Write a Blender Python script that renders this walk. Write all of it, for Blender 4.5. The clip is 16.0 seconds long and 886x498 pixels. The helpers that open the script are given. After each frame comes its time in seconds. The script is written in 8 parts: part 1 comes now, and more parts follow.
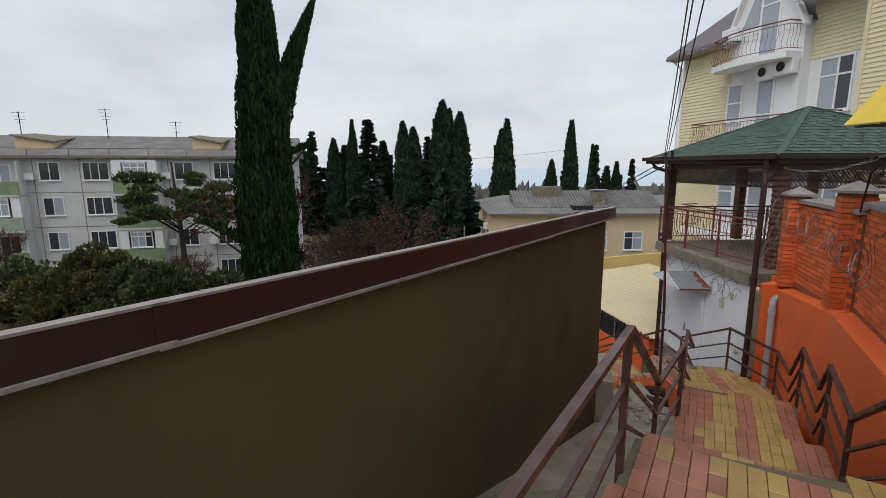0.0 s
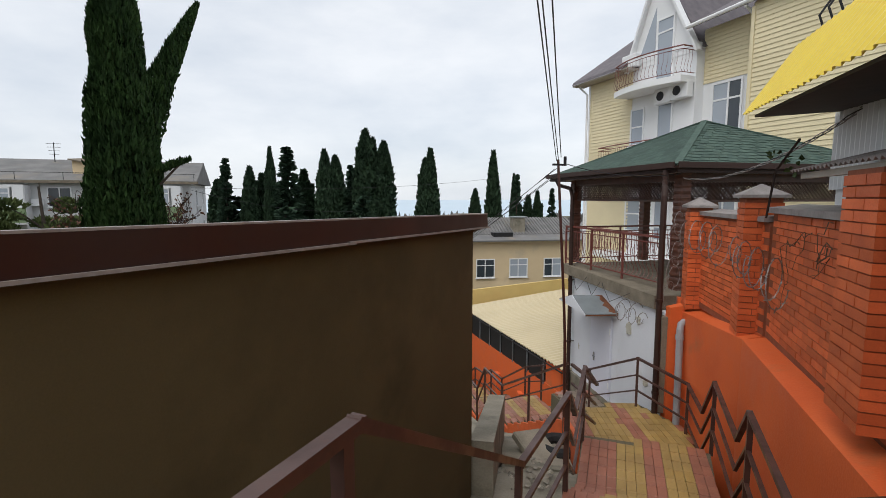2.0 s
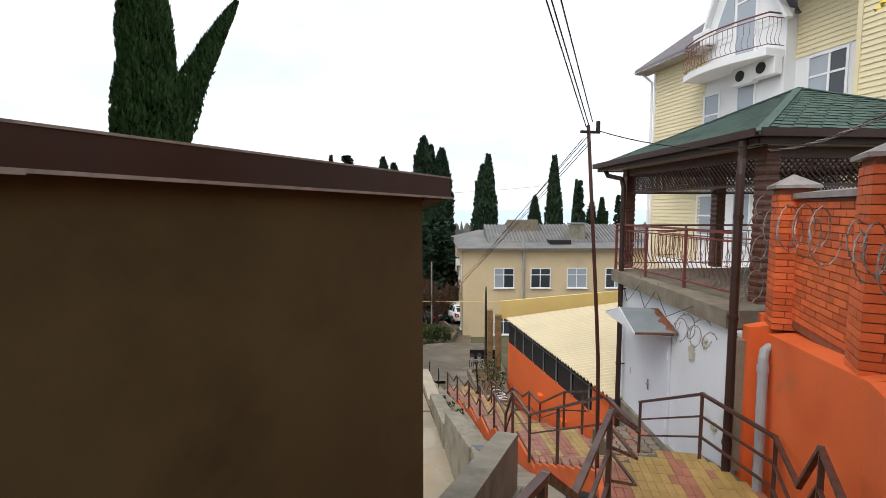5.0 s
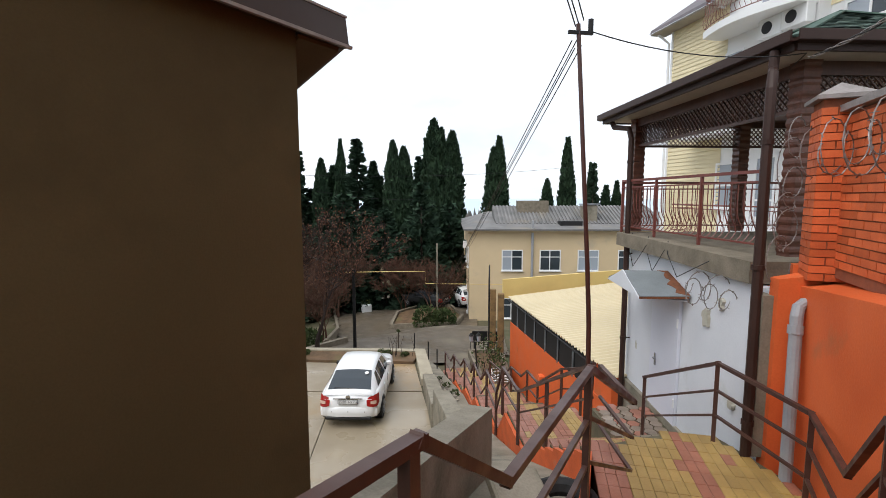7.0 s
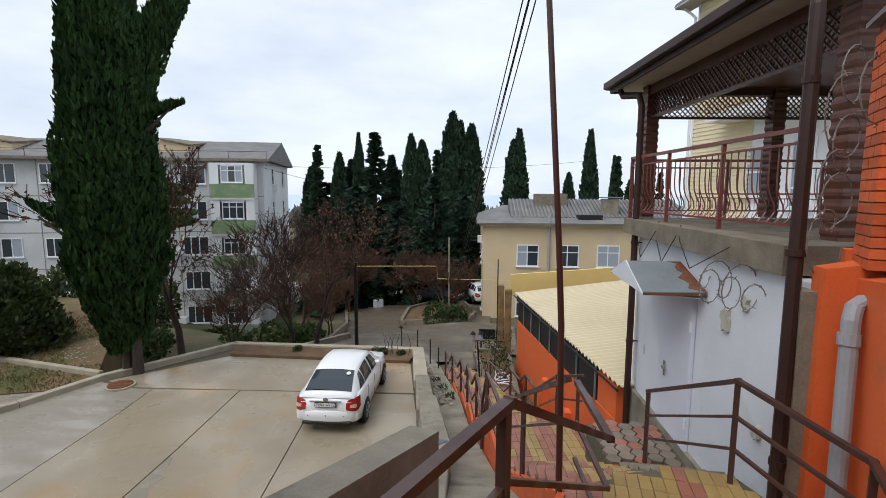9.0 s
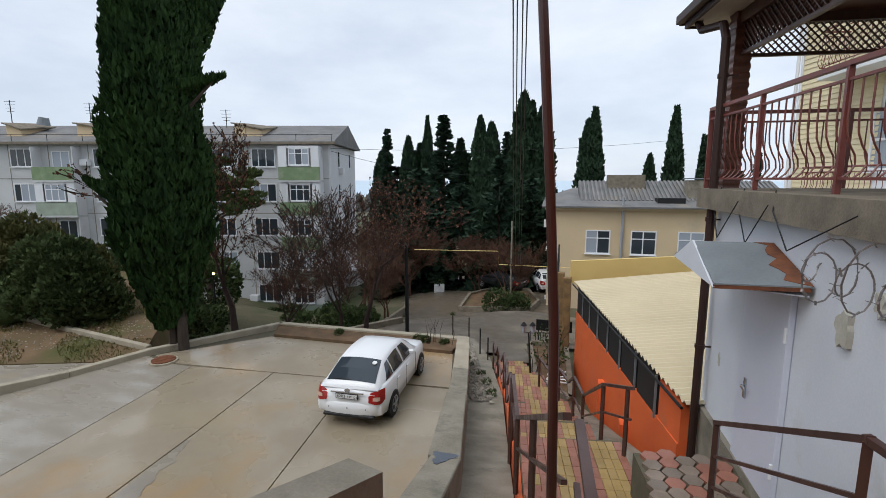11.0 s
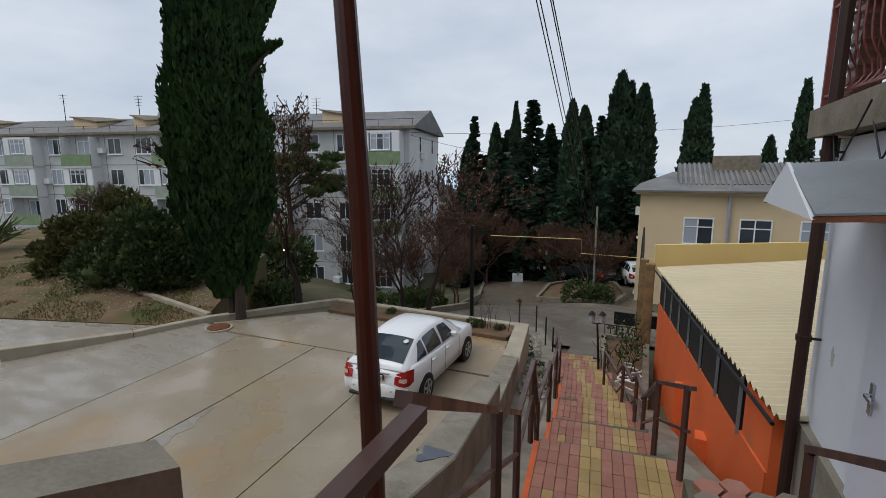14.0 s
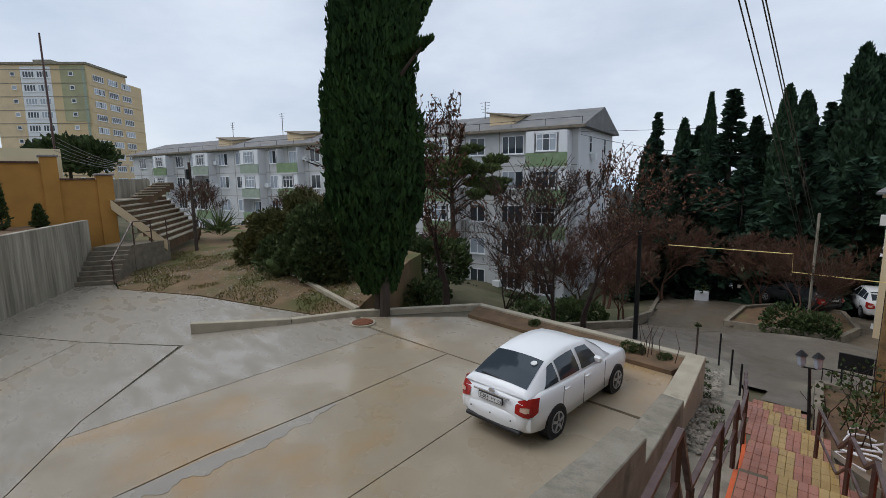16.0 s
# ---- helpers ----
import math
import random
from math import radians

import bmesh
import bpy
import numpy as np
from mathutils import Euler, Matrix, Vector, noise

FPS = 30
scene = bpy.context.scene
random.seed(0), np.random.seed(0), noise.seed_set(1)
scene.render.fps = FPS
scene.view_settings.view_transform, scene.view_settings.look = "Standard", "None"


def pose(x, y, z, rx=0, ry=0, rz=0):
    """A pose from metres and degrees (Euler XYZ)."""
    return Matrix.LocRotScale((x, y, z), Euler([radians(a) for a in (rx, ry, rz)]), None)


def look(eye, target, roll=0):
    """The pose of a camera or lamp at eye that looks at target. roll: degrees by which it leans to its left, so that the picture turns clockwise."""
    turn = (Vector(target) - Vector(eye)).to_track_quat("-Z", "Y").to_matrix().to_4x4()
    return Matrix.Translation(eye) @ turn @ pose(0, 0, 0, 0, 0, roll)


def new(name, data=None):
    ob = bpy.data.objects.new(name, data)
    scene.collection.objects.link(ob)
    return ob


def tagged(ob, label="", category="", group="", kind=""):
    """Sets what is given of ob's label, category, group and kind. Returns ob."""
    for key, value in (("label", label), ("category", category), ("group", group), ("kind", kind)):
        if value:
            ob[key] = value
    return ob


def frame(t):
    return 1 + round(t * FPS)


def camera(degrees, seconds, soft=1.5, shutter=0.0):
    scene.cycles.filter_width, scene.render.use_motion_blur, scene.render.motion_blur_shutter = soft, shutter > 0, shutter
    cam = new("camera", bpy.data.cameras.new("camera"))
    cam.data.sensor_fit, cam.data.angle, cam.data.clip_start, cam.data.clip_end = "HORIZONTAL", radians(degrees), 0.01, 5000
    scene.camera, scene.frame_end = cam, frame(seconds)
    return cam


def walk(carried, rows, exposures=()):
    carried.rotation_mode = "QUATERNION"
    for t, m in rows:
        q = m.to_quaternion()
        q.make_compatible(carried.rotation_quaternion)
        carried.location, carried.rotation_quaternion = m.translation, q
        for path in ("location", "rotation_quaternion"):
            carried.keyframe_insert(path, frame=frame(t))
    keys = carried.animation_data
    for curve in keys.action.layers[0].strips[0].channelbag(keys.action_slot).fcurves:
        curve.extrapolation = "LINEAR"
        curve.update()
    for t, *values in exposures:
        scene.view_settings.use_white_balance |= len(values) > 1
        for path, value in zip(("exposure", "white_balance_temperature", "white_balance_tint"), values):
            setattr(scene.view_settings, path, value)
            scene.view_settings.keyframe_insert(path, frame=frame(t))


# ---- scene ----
cam = camera(86.7, 16.0, soft=0.7)

PATH = [
    (0, (1.244, 0.934, 1.199), (1.152, 2.902, 0.851), -0.1),
    (0.5, (1.48, 1.199, 1.072), (1.494, 3.177, 0.777), -0.0),
    (1, (1.702, 1.615, 0.896), (1.802, 3.595, 0.635), -0.1),
    (1.5, (2.059, 2.071, 0.818), (2.19, 4.052, 0.58), -0.0),
    (2, (2.34, 2.475, 0.822), (2.533, 4.454, 0.604), -0.0),
    (2.5, (2.616, 2.864, 0.855), (2.802, 4.845, 0.653), -0.1),
    (3, (2.882, 3.178, 0.845), (3.059, 5.164, 0.687), -0.0),
    (3.5, (2.976, 3.43, 0.736), (3.128, 5.419, 0.588), 0.0),
    (4, (3.074, 3.643, 0.663), (3.162, 5.635, 0.512), 0.0),
    (4.5, (3.27, 3.84, 0.545), (3.27, 5.834, 0.39), -0.0),
    (4.7, (3.309, 3.91, 0.509), (3.25, 5.902, 0.345), -0.1),
    (6.8, (3.888, 4.935, -0.163), (3.77, 6.921, -0.371), 0.1),
    (7, (3.925, 5.042, -0.211), (3.787, 7.024, -0.434), 0.0),
    (7.5, (4.085, 5.347, -0.323), (3.948, 7.329, -0.56), 0.1),
    (8, (4.251, 5.713, -0.366), (4.102, 7.693, -0.606), 0.0),
    (8.2, (4.323, 5.791, -0.344), (4.151, 7.77, -0.577), -0.1),
    (10.3, (4.98, 7.165, -0.803), (4.606, 9.109, -1.083), 0.3),
    (10.5, (5.03, 7.3, -0.777), (4.61, 9.234, -1.066), -0.0),
    (11, (5.163, 7.586, -0.776), (4.624, 9.488, -1.074), 0.0),
    (11.5, (5.277, 7.778, -0.81), (4.664, 9.657, -1.117), 0.1),
    (12, (5.327, 7.998, -0.936), (4.62, 9.844, -1.239), 0.0),
    (12.5, (5.413, 8.201, -1.025), (4.599, 10.002, -1.331), 0.0),
    (13, (5.528, 8.404, -1.121), (4.659, 10.177, -1.44), -0.1),
    (13.5, (5.576, 8.671, -1.265), (4.694, 10.436, -1.595), -0.0),
    (14, (5.706, 8.985, -1.422), (4.809, 10.742, -1.75), -0.1),
    (14.5, (5.726, 9.389, -1.472), (4.683, 11.067, -1.781), -0.3),
    (15, (5.72, 9.798, -1.487), (4.521, 11.37, -1.788), -0.5),
    (15.5, (5.698, 10.078, -1.533), (4.341, 11.515, -1.836), -0.7),
    (16, (5.565, 10.343, -1.643), (4.101, 11.671, -1.945), -0.7),
]
walk(cam, [(t, look(eye, target, roll)) for t, eye, target, roll in PATH], exposures=[(0, 0.03, 6500, 10), (1.5, 0.19, 6500, 10), (3.0, 0.34, 6550, 10), (4.5, 0.62, 6550, 10), (7.0, 0.64, 6400, 10), (8.2, 0.42, 6250, 10), (10.5, 0.3, 6150, 10), (12.0, 0.05, 6100, 10), (14.5, -0.1, 6150, 10), (16.0, 0.0, 6000, 10)])

# ---- sky and sun: a bright overcast morning ----
world = bpy.data.worlds.new("sky")
scene.world = world
world.use_nodes = True
wn, wl = world.node_tree.nodes, world.node_tree.links
wn.clear()
w_out = wn.new("ShaderNodeOutputWorld")
w_bg = wn.new("ShaderNodeBackground")
w_sky = wn.new("ShaderNodeTexSky")
w_sky.sky_type = 'NISHITA'
w_sky.sun_disc = False
w_sky.sun_elevation = radians(38)
w_sky.sun_rotation = radians(220)
w_scale = wn.new("ShaderNodeVectorMath")
w_scale.operation = 'SCALE'
w_scale.inputs["Scale"].default_value = 0.1
w_tc = wn.new("ShaderNodeTexCoord")
w_map = wn.new("ShaderNodeMapping")
w_map.inputs["Scale"].default_value = (1.0, 1.0, 2.6)
w_noise = wn.new("ShaderNodeTexNoise")
w_noise.inputs["Scale"].default_value = 2.4
w_noise.inputs["Detail"].default_value = 6.0
w_noise.inputs["Roughness"].default_value = 0.55
w_ramp = wn.new("ShaderNodeValToRGB")
w_ramp.color_ramp.elements[0].position = 0.32
w_ramp.color_ramp.elements[0].color = (0.60, 0.655, 0.73, 1)
w_ramp.color_ramp.elements[1].position = 0.66
w_ramp.color_ramp.elements[1].color = (0.83, 0.855, 0.89, 1)
w_mix = wn.new("ShaderNodeMix")
w_mix.data_type = 'RGBA'
w_mix.inputs[0].default_value = 0.88
wl.new(w_sky.outputs[0], w_scale.inputs[0])
wl.new(w_tc.outputs["Generated"], w_map.inputs[0])
wl.new(w_map.outputs[0], w_noise.inputs["Vector"])
wl.new(w_noise.outputs[0], w_ramp.inputs[0])
wl.new(w_scale.outputs[0], w_mix.inputs[6])
wl.new(w_ramp.outputs[0], w_mix.inputs[7])
wl.new(w_mix.outputs[2], w_bg.inputs[0])
wl.new(w_bg.outputs[0], w_out.inputs[0])
w_bg.inputs[1].default_value = 1.0

sun = new("sun", bpy.data.lights.new("sun", 'SUN'))
sun.data.energy = 1.5
sun.data.angle = radians(40)
sun.data.color = (1.0, 0.96, 0.9)
sun.matrix_world = look((-5, -6, 12), (0, 0, 0))


# ---- materials ----
def material(name, c1, c2=None, scale=3.0, rough=0.7, bump=0.15, metal=0.0, fine=40.0, rough2=None, stretch=(1, 1, 1),
             stain=None, stain_scale=0.6, stain_at=0.55, vary=0.0, island=0.0, fine_mix=0.3):
    m = bpy.data.materials.new(name)
    m.use_nodes = True
    n, l = m.node_tree.nodes, m.node_tree.links
    b = n["Principled BSDF"]
    c2 = c2 or tuple(v * 0.75 for v in c1)
    geo = n.new("ShaderNodeNewGeometry")
    mp = n.new("ShaderNodeMapping")
    mp.inputs["Scale"].default_value = stretch
    l.new(geo.outputs["Position"], mp.inputs[0])
    big = n.new("ShaderNodeTexNoise")
    big.inputs["Scale"].default_value = scale
    big.inputs["Detail"].default_value = 5
    l.new(mp.outputs[0], big.inputs["Vector"])
    small = n.new("ShaderNodeTexNoise")
    small.inputs["Scale"].default_value = fine
    small.inputs["Detail"].default_value = 4
    l.new(mp.outputs[0], small.inputs["Vector"])
    mixn = n.new("ShaderNodeMix")
    mixn.inputs[0].default_value = fine_mix
    l.new(big.outputs[0], mixn.inputs[2])
    l.new(small.outputs[0], mixn.inputs[3])
    rmp = n.new("ShaderNodeMapRange")
    rmp.inputs["From Min"].default_value = 0.35
    rmp.inputs["From Max"].default_value = 0.65
    l.new(mixn.outputs[0], rmp.inputs[0])
    col = n.new("ShaderNodeMix")
    col.data_type = 'RGBA'
    col.inputs[6].default_value = (*c1, 1)
    col.inputs[7].default_value = (*c2, 1)
    l.new(rmp.outputs[0], col.inputs[0])
    out = col.outputs[2]
    if stain:
        st = n.new("ShaderNodeTexNoise")
        st.inputs["Scale"].default_value = stain_scale
        st.inputs["Detail"].default_value = 7
        st.inputs["Roughness"].default_value = 0.62
        l.new(geo.outputs["Position"], st.inputs["Vector"])
        sr = n.new("ShaderNodeMapRange")
        sr.inputs["From Min"].default_value = stain_at
        sr.inputs["From Max"].default_value = stain_at + 0.16
        l.new(st.outputs[0], sr.inputs[0])
        sm = n.new("ShaderNodeMix")
        sm.data_type = 'RGBA'
        l.new(sr.outputs[0], sm.inputs[0])
        l.new(out, sm.inputs[6])
        sm.inputs[7].default_value = (*stain, 1)
        out = sm.outputs[2]
    if vary or island:
        hsv = n.new("ShaderNodeHueSaturation")
        src = n.new("ShaderNodeObjectInfo").outputs["Random"] if vary else geo.outputs["Random Per Island"]
        vr = n.new("ShaderNodeMapRange")
        amount = vary or island
        vr.inputs["To Min"].default_value = 1 - amount
        vr.inputs["To Max"].default_value = 1 + amount
        l.new(src, vr.inputs[0])
        l.new(vr.outputs[0], hsv.inputs["Value"])
        l.new(out, hsv.inputs["Color"])
        out = hsv.outputs[0]
    l.new(out, b.inputs["Base Color"])
    b.inputs["Metallic"].default_value = metal
    b.inputs["Specular IOR Level"].default_value = 0.5 if rough < 0.5 else 0.25
    b.inputs["Roughness"].default_value = rough
    if rough2 is not None:
        rr = n.new("ShaderNodeMapRange")
        rr.inputs["From Min"].default_value = 0.4
        rr.inputs["From Max"].default_value = 0.6
        rr.inputs["To Min"].default_value = rough
        rr.inputs["To Max"].default_value = rough2
        l.new(big.outputs[0], rr.inputs[0])
        l.new(rr.outputs[0], b.inputs["Roughness"])
    if bump:
        bp = n.new("ShaderNodeBump")
        bp.inputs["Strength"].default_value = bump
        bp.inputs["Distance"].default_value = 0.02
        l.new(mixn.outputs[0], bp.inputs["Height"])
        l.new(bp.outputs[0], b.inputs["Normal"])
    return m


def glass_like(name, c, rough=0.06):
    """Dark window glass seen from outside by day."""
    m = bpy.data.materials.new(name)
    m.use_nodes = True
    b = m.node_tree.nodes["Principled BSDF"]
    b.inputs["Base Color"].default_value = (*c, 1)
    b.inputs["Roughness"].default_value = rough
    b.inputs["Specular IOR Level"].default_value = 0.6
    return m


M_render_brown = material("brown_render", (0.112, 0.083, 0.037), (0.082, 0.061, 0.027), 0.8, 0.85, 0.35, fine=120, stain=(0.068, 0.050, 0.022), stain_scale=0.7, stain_at=0.5, fine_mix=0.22)
M_fascia = material("brown_sheet_metal", (0.035, 0.012, 0.009), (0.026, 0.009, 0.007), 1.5, 0.35, 0.03, metal=0.0, rough2=0.5)
M_flash = material("edge_trim", (0.32, 0.28, 0.26), (0.2, 0.17, 0.16), 8, 0.5, 0.05)
M_rail = material("brown_painted_steel", (0.075, 0.035, 0.026), (0.05, 0.024, 0.02), 6, 0.32, 0.05, rough2=0.5, stain=(0.12, 0.05, 0.025), stain_scale=9, stain_at=0.62)
M_pole = material("red_oxide_pole", (0.075, 0.026, 0.018), (0.05, 0.018, 0.014), 3, 0.35, 0.05, stain=(0.06, 0.02, 0.015), stain_scale=5)
M_pipe_brown = material("brown_downpipe", (0.042, 0.021, 0.016), None, 4, 0.5, 0.03)
M_concrete = material("wet_concrete", (0.33, 0.275, 0.195), (0.25, 0.205, 0.145), 0.7, 0.16, 0.1, rough2=0.5, fine=45, stain=(0.32, 0.205, 0.09), stain_scale=0.32, stain_at=0.52, fine_mix=0.18)
M_concrete_grey = material("brushed_wet_concrete", (0.305, 0.268, 0.215), (0.235, 0.205, 0.16), 1.1, 0.2, 0.18, rough2=0.55, fine=50, stretch=(1, 2.4, 1), stain=(0.29, 0.22, 0.13), stain_scale=0.35, stain_at=0.58, fine_mix=0.25)
M_damp = material("wet_film_concrete", (0.235, 0.21, 0.175), (0.29, 0.255, 0.20), 1.6, 0.16, 0.08, rough2=0.3, fine=30)
M_streaked = material("streaked_concrete", (0.43, 0.39, 0.31), (0.12, 0.11, 0.085), 1.9, 0.8, 0.3, fine=9, stretch=(1, 1, 0.07), stain=(0.24, 0.22, 0.16), stain_scale=0.6, fine_mix=0.4)
M_bank = material("gravelly_earth", (0.19, 0.125, 0.068), (0.115, 0.08, 0.042), 1.6, 0.9, 0.8, fine=22, stain=(0.085, 0.085, 0.028), stain_scale=0.5, stain_at=0.47)
M_concrete_dry = material("old_concrete", (0.30, 0.27, 0.215), (0.18, 0.16, 0.12), 2.2, 0.75, 0.5, fine=45, stain=(0.12, 0.115, 0.085), stain_scale=1.6)
M_kerb = material("kerb_concrete", (0.42, 0.37, 0.28), (0.32, 0.28, 0.21), 2.5, 0.7, 0.3, fine=50, stain=(0.2, 0.17, 0.13), stain_scale=2.2, stain_at=0.6)
M_asphalt = material("wet_asphalt", (0.14, 0.112, 0.078), (0.09, 0.073, 0.053), 0.8, 0.35, 0.25, rough2=0.7, fine=70, stain=(0.20, 0.17, 0.12), stain_scale=0.4)
M_soil = material("soil", (0.17, 0.105, 0.06), (0.09, 0.06, 0.035), 2.5, 0.9, 0.8, fine=25, stain=(0.13, 0.12, 0.05), stain_scale=0.9)
M_ground = material("rough_ground", (0.13, 0.11, 0.07), (0.075, 0.075, 0.04), 0.35, 0.9, 0.6, fine=9, stain=(0.055, 0.075, 0.03), stain_scale=0.22, stain_at=0.5)
M_orange = material("orange_render", (0.75, 0.155, 0.045), (0.64, 0.115, 0.032), 1.6, 0.6, 0.35, fine=55, stain=(0.50, 0.15, 0.06), stain_scale=1.5, stain_at=0.6, rough2=0.45)
M_orange_low = material("orange_stringer_paint", (0.62, 0.12, 0.035), (0.45, 0.09, 0.03), 4, 0.6, 0.3, stain=(0.30, 0.22, 0.16), stain_scale=3, stain_at=0.6)
M_brick = material("orange_brick", (0.68, 0.155, 0.05), (0.52, 0.11, 0.038), 5, 0.55, 0.3, fine=90, vary=0.22)
M_brick_far = material("orange_brick_rows", (0.68, 0.155, 0.05), (0.52, 0.11, 0.038), 5, 0.55, 0.3, fine=90, island=0.22)
M_mortar = material("mortar", (0.30, 0.10, 0.05), (0.22, 0.08, 0.045), 9, 0.9, 0.4)
M_cap_grey = material("grey_cap", (0.30, 0.27, 0.26), (0.2, 0.18, 0.17), 6, 0.6, 0.2)
M_white_wall = material("white_render", (0.70, 0.72, 0.76), (0.60, 0.62, 0.66), 1.0, 0.75, 0.15, fine=60, stain=(0.50, 0.50, 0.47), stain_scale=0.9, stain_at=0.62)
M_peeled = material("peeled_plaster", (0.52, 0.50, 0.43), (0.42, 0.40, 0.33), 5, 0.9, 0.6)
M_white_door = material("white_painted_door", (0.66, 0.68, 0.76), (0.60, 0.62, 0.70), 0.8, 0.4, 0.03)
M_slab = material("weathered_slab", (0.24, 0.205, 0.155), (0.14, 0.12, 0.09), 4, 0.85, 0.7, fine=50)
M_shingle = material("green_shingle", (0.085, 0.13, 0.105), (0.05, 0.085, 0.072), 7, 0.8, 0.35, fine=120, island=0.16)
M_wood_dark = material("dark_stained_wood", (0.085, 0.034, 0.02), (0.05, 0.02, 0.014), 9, 0.45, 0.2, stretch=(1, 1, 0.2))
M_wood_carved = material("carved_red_wood", (0.13, 0.045, 0.025), (0.075, 0.027, 0.016), 9, 0.45, 0.3)
M_soffit = material("pale_soffit", (0.42, 0.38, 0.33), (0.34, 0.31, 0.27), 3, 0.7, 0.1)
M_rail_red = material("red_brown_railing", (0.19, 0.05, 0.035), (0.13, 0.035, 0.03), 8, 0.4, 0.05)
M_wire = material("galvanised_wire", (0.28, 0.27, 0.27), (0.17, 0.13, 0.11), 30, 0.45, 0.1, metal=0.4)
M_cable = material("black_cable", (0.02, 0.02, 0.022), None, 5, 0.5, 0)
M_siding = material("cream_siding", (0.72, 0.635, 0.42), (0.66, 0.58, 0.38), 0.8, 0.5, 0.03)
M_house_white = material("house_white", (0.76, 0.77, 0.78), (0.70, 0.71, 0.72), 0.9, 0.6, 0.05)
M_frame_white = material("white_plastic_frame", (0.78, 0.79, 0.80), (0.72, 0.73, 0.74), 2, 0.4, 0)
M_glass = glass_like("window_glass", (0.035, 0.045, 0.055))
# pale glass: the sky's reflection is put into the base colour
M_glass_pale = glass_like("sky_pale_glass", (0.33, 0.37, 0.42), 0.12)
M_roof_tile = material("grey_roof_tiles", (0.16, 0.14, 0.15), (0.10, 0.09, 0.10), 3, 0.6, 0.4)
M_yellow_sheet = material("yellow_sheet", (0.80, 0.60, 0.05), (0.72, 0.52, 0.04), 1.5, 0.4, 0.03)
# near-black colour that stands in for the shade beneath the canopy
M_under_shade = material("shaded_underside", (0.06, 0.05, 0.045), None, 5, 0.8, 0.1)
M_yellow_roof = material("pale_yellow_sheet", (0.62, 0.53, 0.35), (0.55, 0.465, 0.30), 0.7, 0.4, 0.03, stain=(0.60, 0.46, 0.2), stain_scale=0.9, stain_at=0.66)
M_yellow_board = material("yellow_board", (0.76, 0.58, 0.22), (0.68, 0.5, 0.19), 1.2, 0.55, 0.05)
M_grey_sheet = material("grey_sheet", (0.20, 0.225, 0.235), (0.15, 0.165, 0.175), 2.5, 0.4, 0.05)
M_rust = material("rust", (0.20, 0.075, 0.035), (0.11, 0.045, 0.025), 9, 0.85, 0.4)
M_grey_pipe = material("grey_plastic_pipe", (0.33, 0.34, 0.36), (0.28, 0.29, 0.31), 3, 0.35, 0)
M_beige = material("beige_render", (0.66, 0.52, 0.33), (0.58, 0.455, 0.29), 0.5, 0.85, 0.1, stain=(0.50, 0.41, 0.29), stain_scale=0.4)
M_asbestos = material("grey_roof_sheet", (0.21, 0.205, 0.20), (0.13, 0.13, 0.13), 1.0, 0.7, 0.2, stain=(0.25, 0.22, 0.18), stain_scale=0.5, island=0.12)
M_panel = material("panel_wall", (0.58, 0.59, 0.59), (0.48, 0.485, 0.48), 0.5, 0.85, 0.15, stain=(0.40, 0.39, 0.37), stain_scale=0.35, stain_at=0.58)
M_panel_end = material("pale_panel_wall", (0.70, 0.70, 0.71), (0.62, 0.62, 0.63), 0.4, 0.85, 0.1, stain=(0.47, 0.44, 0.40), stain_scale=0.3, stain_at=0.62)
M_green_panel = material("green_balcony_panel", (0.23, 0.31, 0.17), (0.17, 0.24, 0.13), 2, 0.7, 0.1, stain=(0.30, 0.34, 0.24), stain_scale=1.2)
M_green_faded = material("faded_green_panel", (0.34, 0.40, 0.32), (0.27, 0.31, 0.25), 2, 0.7, 0.1)
M_highrise = material("highrise_wall", (0.64, 0.50, 0.30), (0.58, 0.45, 0.26), 0.15, 0.85, 0.05)
M_highrise_green = material("highrise_panel_green", (0.42, 0.41, 0.25), None, 0.2, 0.85, 0.05)
M_yellow_brick = material("yellow_brick_wall", (0.46, 0.235, 0.055), (0.36, 0.185, 0.045), 1.5, 0.75, 0.2)
M_pier = material("rough_pier_stone", (0.27, 0.17, 0.075), (0.15, 0.10, 0.05), 5, 0.85, 0.8, fine=30, stain=(0.10, 0.075, 0.045), stain_scale=3)
M_bark = material("bark", (0.085, 0.065, 0.05), (0.045, 0.036, 0.03), 8, 0.95, 0.8, stretch=(1, 1, 0.3))
M_twig = material("winter_twigs", (0.05, 0.034, 0.028), (0.034, 0.024, 0.021), 3, 0.95, 0)
M_vine = material("dry_vine", (0.17, 0.115, 0.08), (0.11, 0.075, 0.055), 8, 0.9, 0.2)
M_twig_red = material("russet_twigs", (0.11, 0.056, 0.036), (0.075, 0.04, 0.028), 1.2, 0.95, 0)
M_cypress = material("cypress_foliage", (0.030, 0.066, 0.016), (0.012, 0.032, 0.008), 1.1, 0.9, 0, fine=5, island=0.3)
M_cypress_far = material("far_cypress_foliage", (0.03, 0.058, 0.028), (0.018, 0.038, 0.02), 0.6, 0.85, 0, fine=3, island=0.35)
M_cedar = material("cedar_foliage", (0.032, 0.06, 0.034), (0.018, 0.04, 0.024), 0.6, 0.85, 0, island=0.35)
M_pine = material("pine_foliage", (0.10, 0.125, 0.04), (0.055, 0.08, 0.025), 0.9, 0.85, 0, island=0.35)
M_bush = material("evergreen_shrub_foliage", (0.075, 0.10, 0.032), (0.038, 0.062, 0.022), 0.7, 0.8, 0, island=0.4)
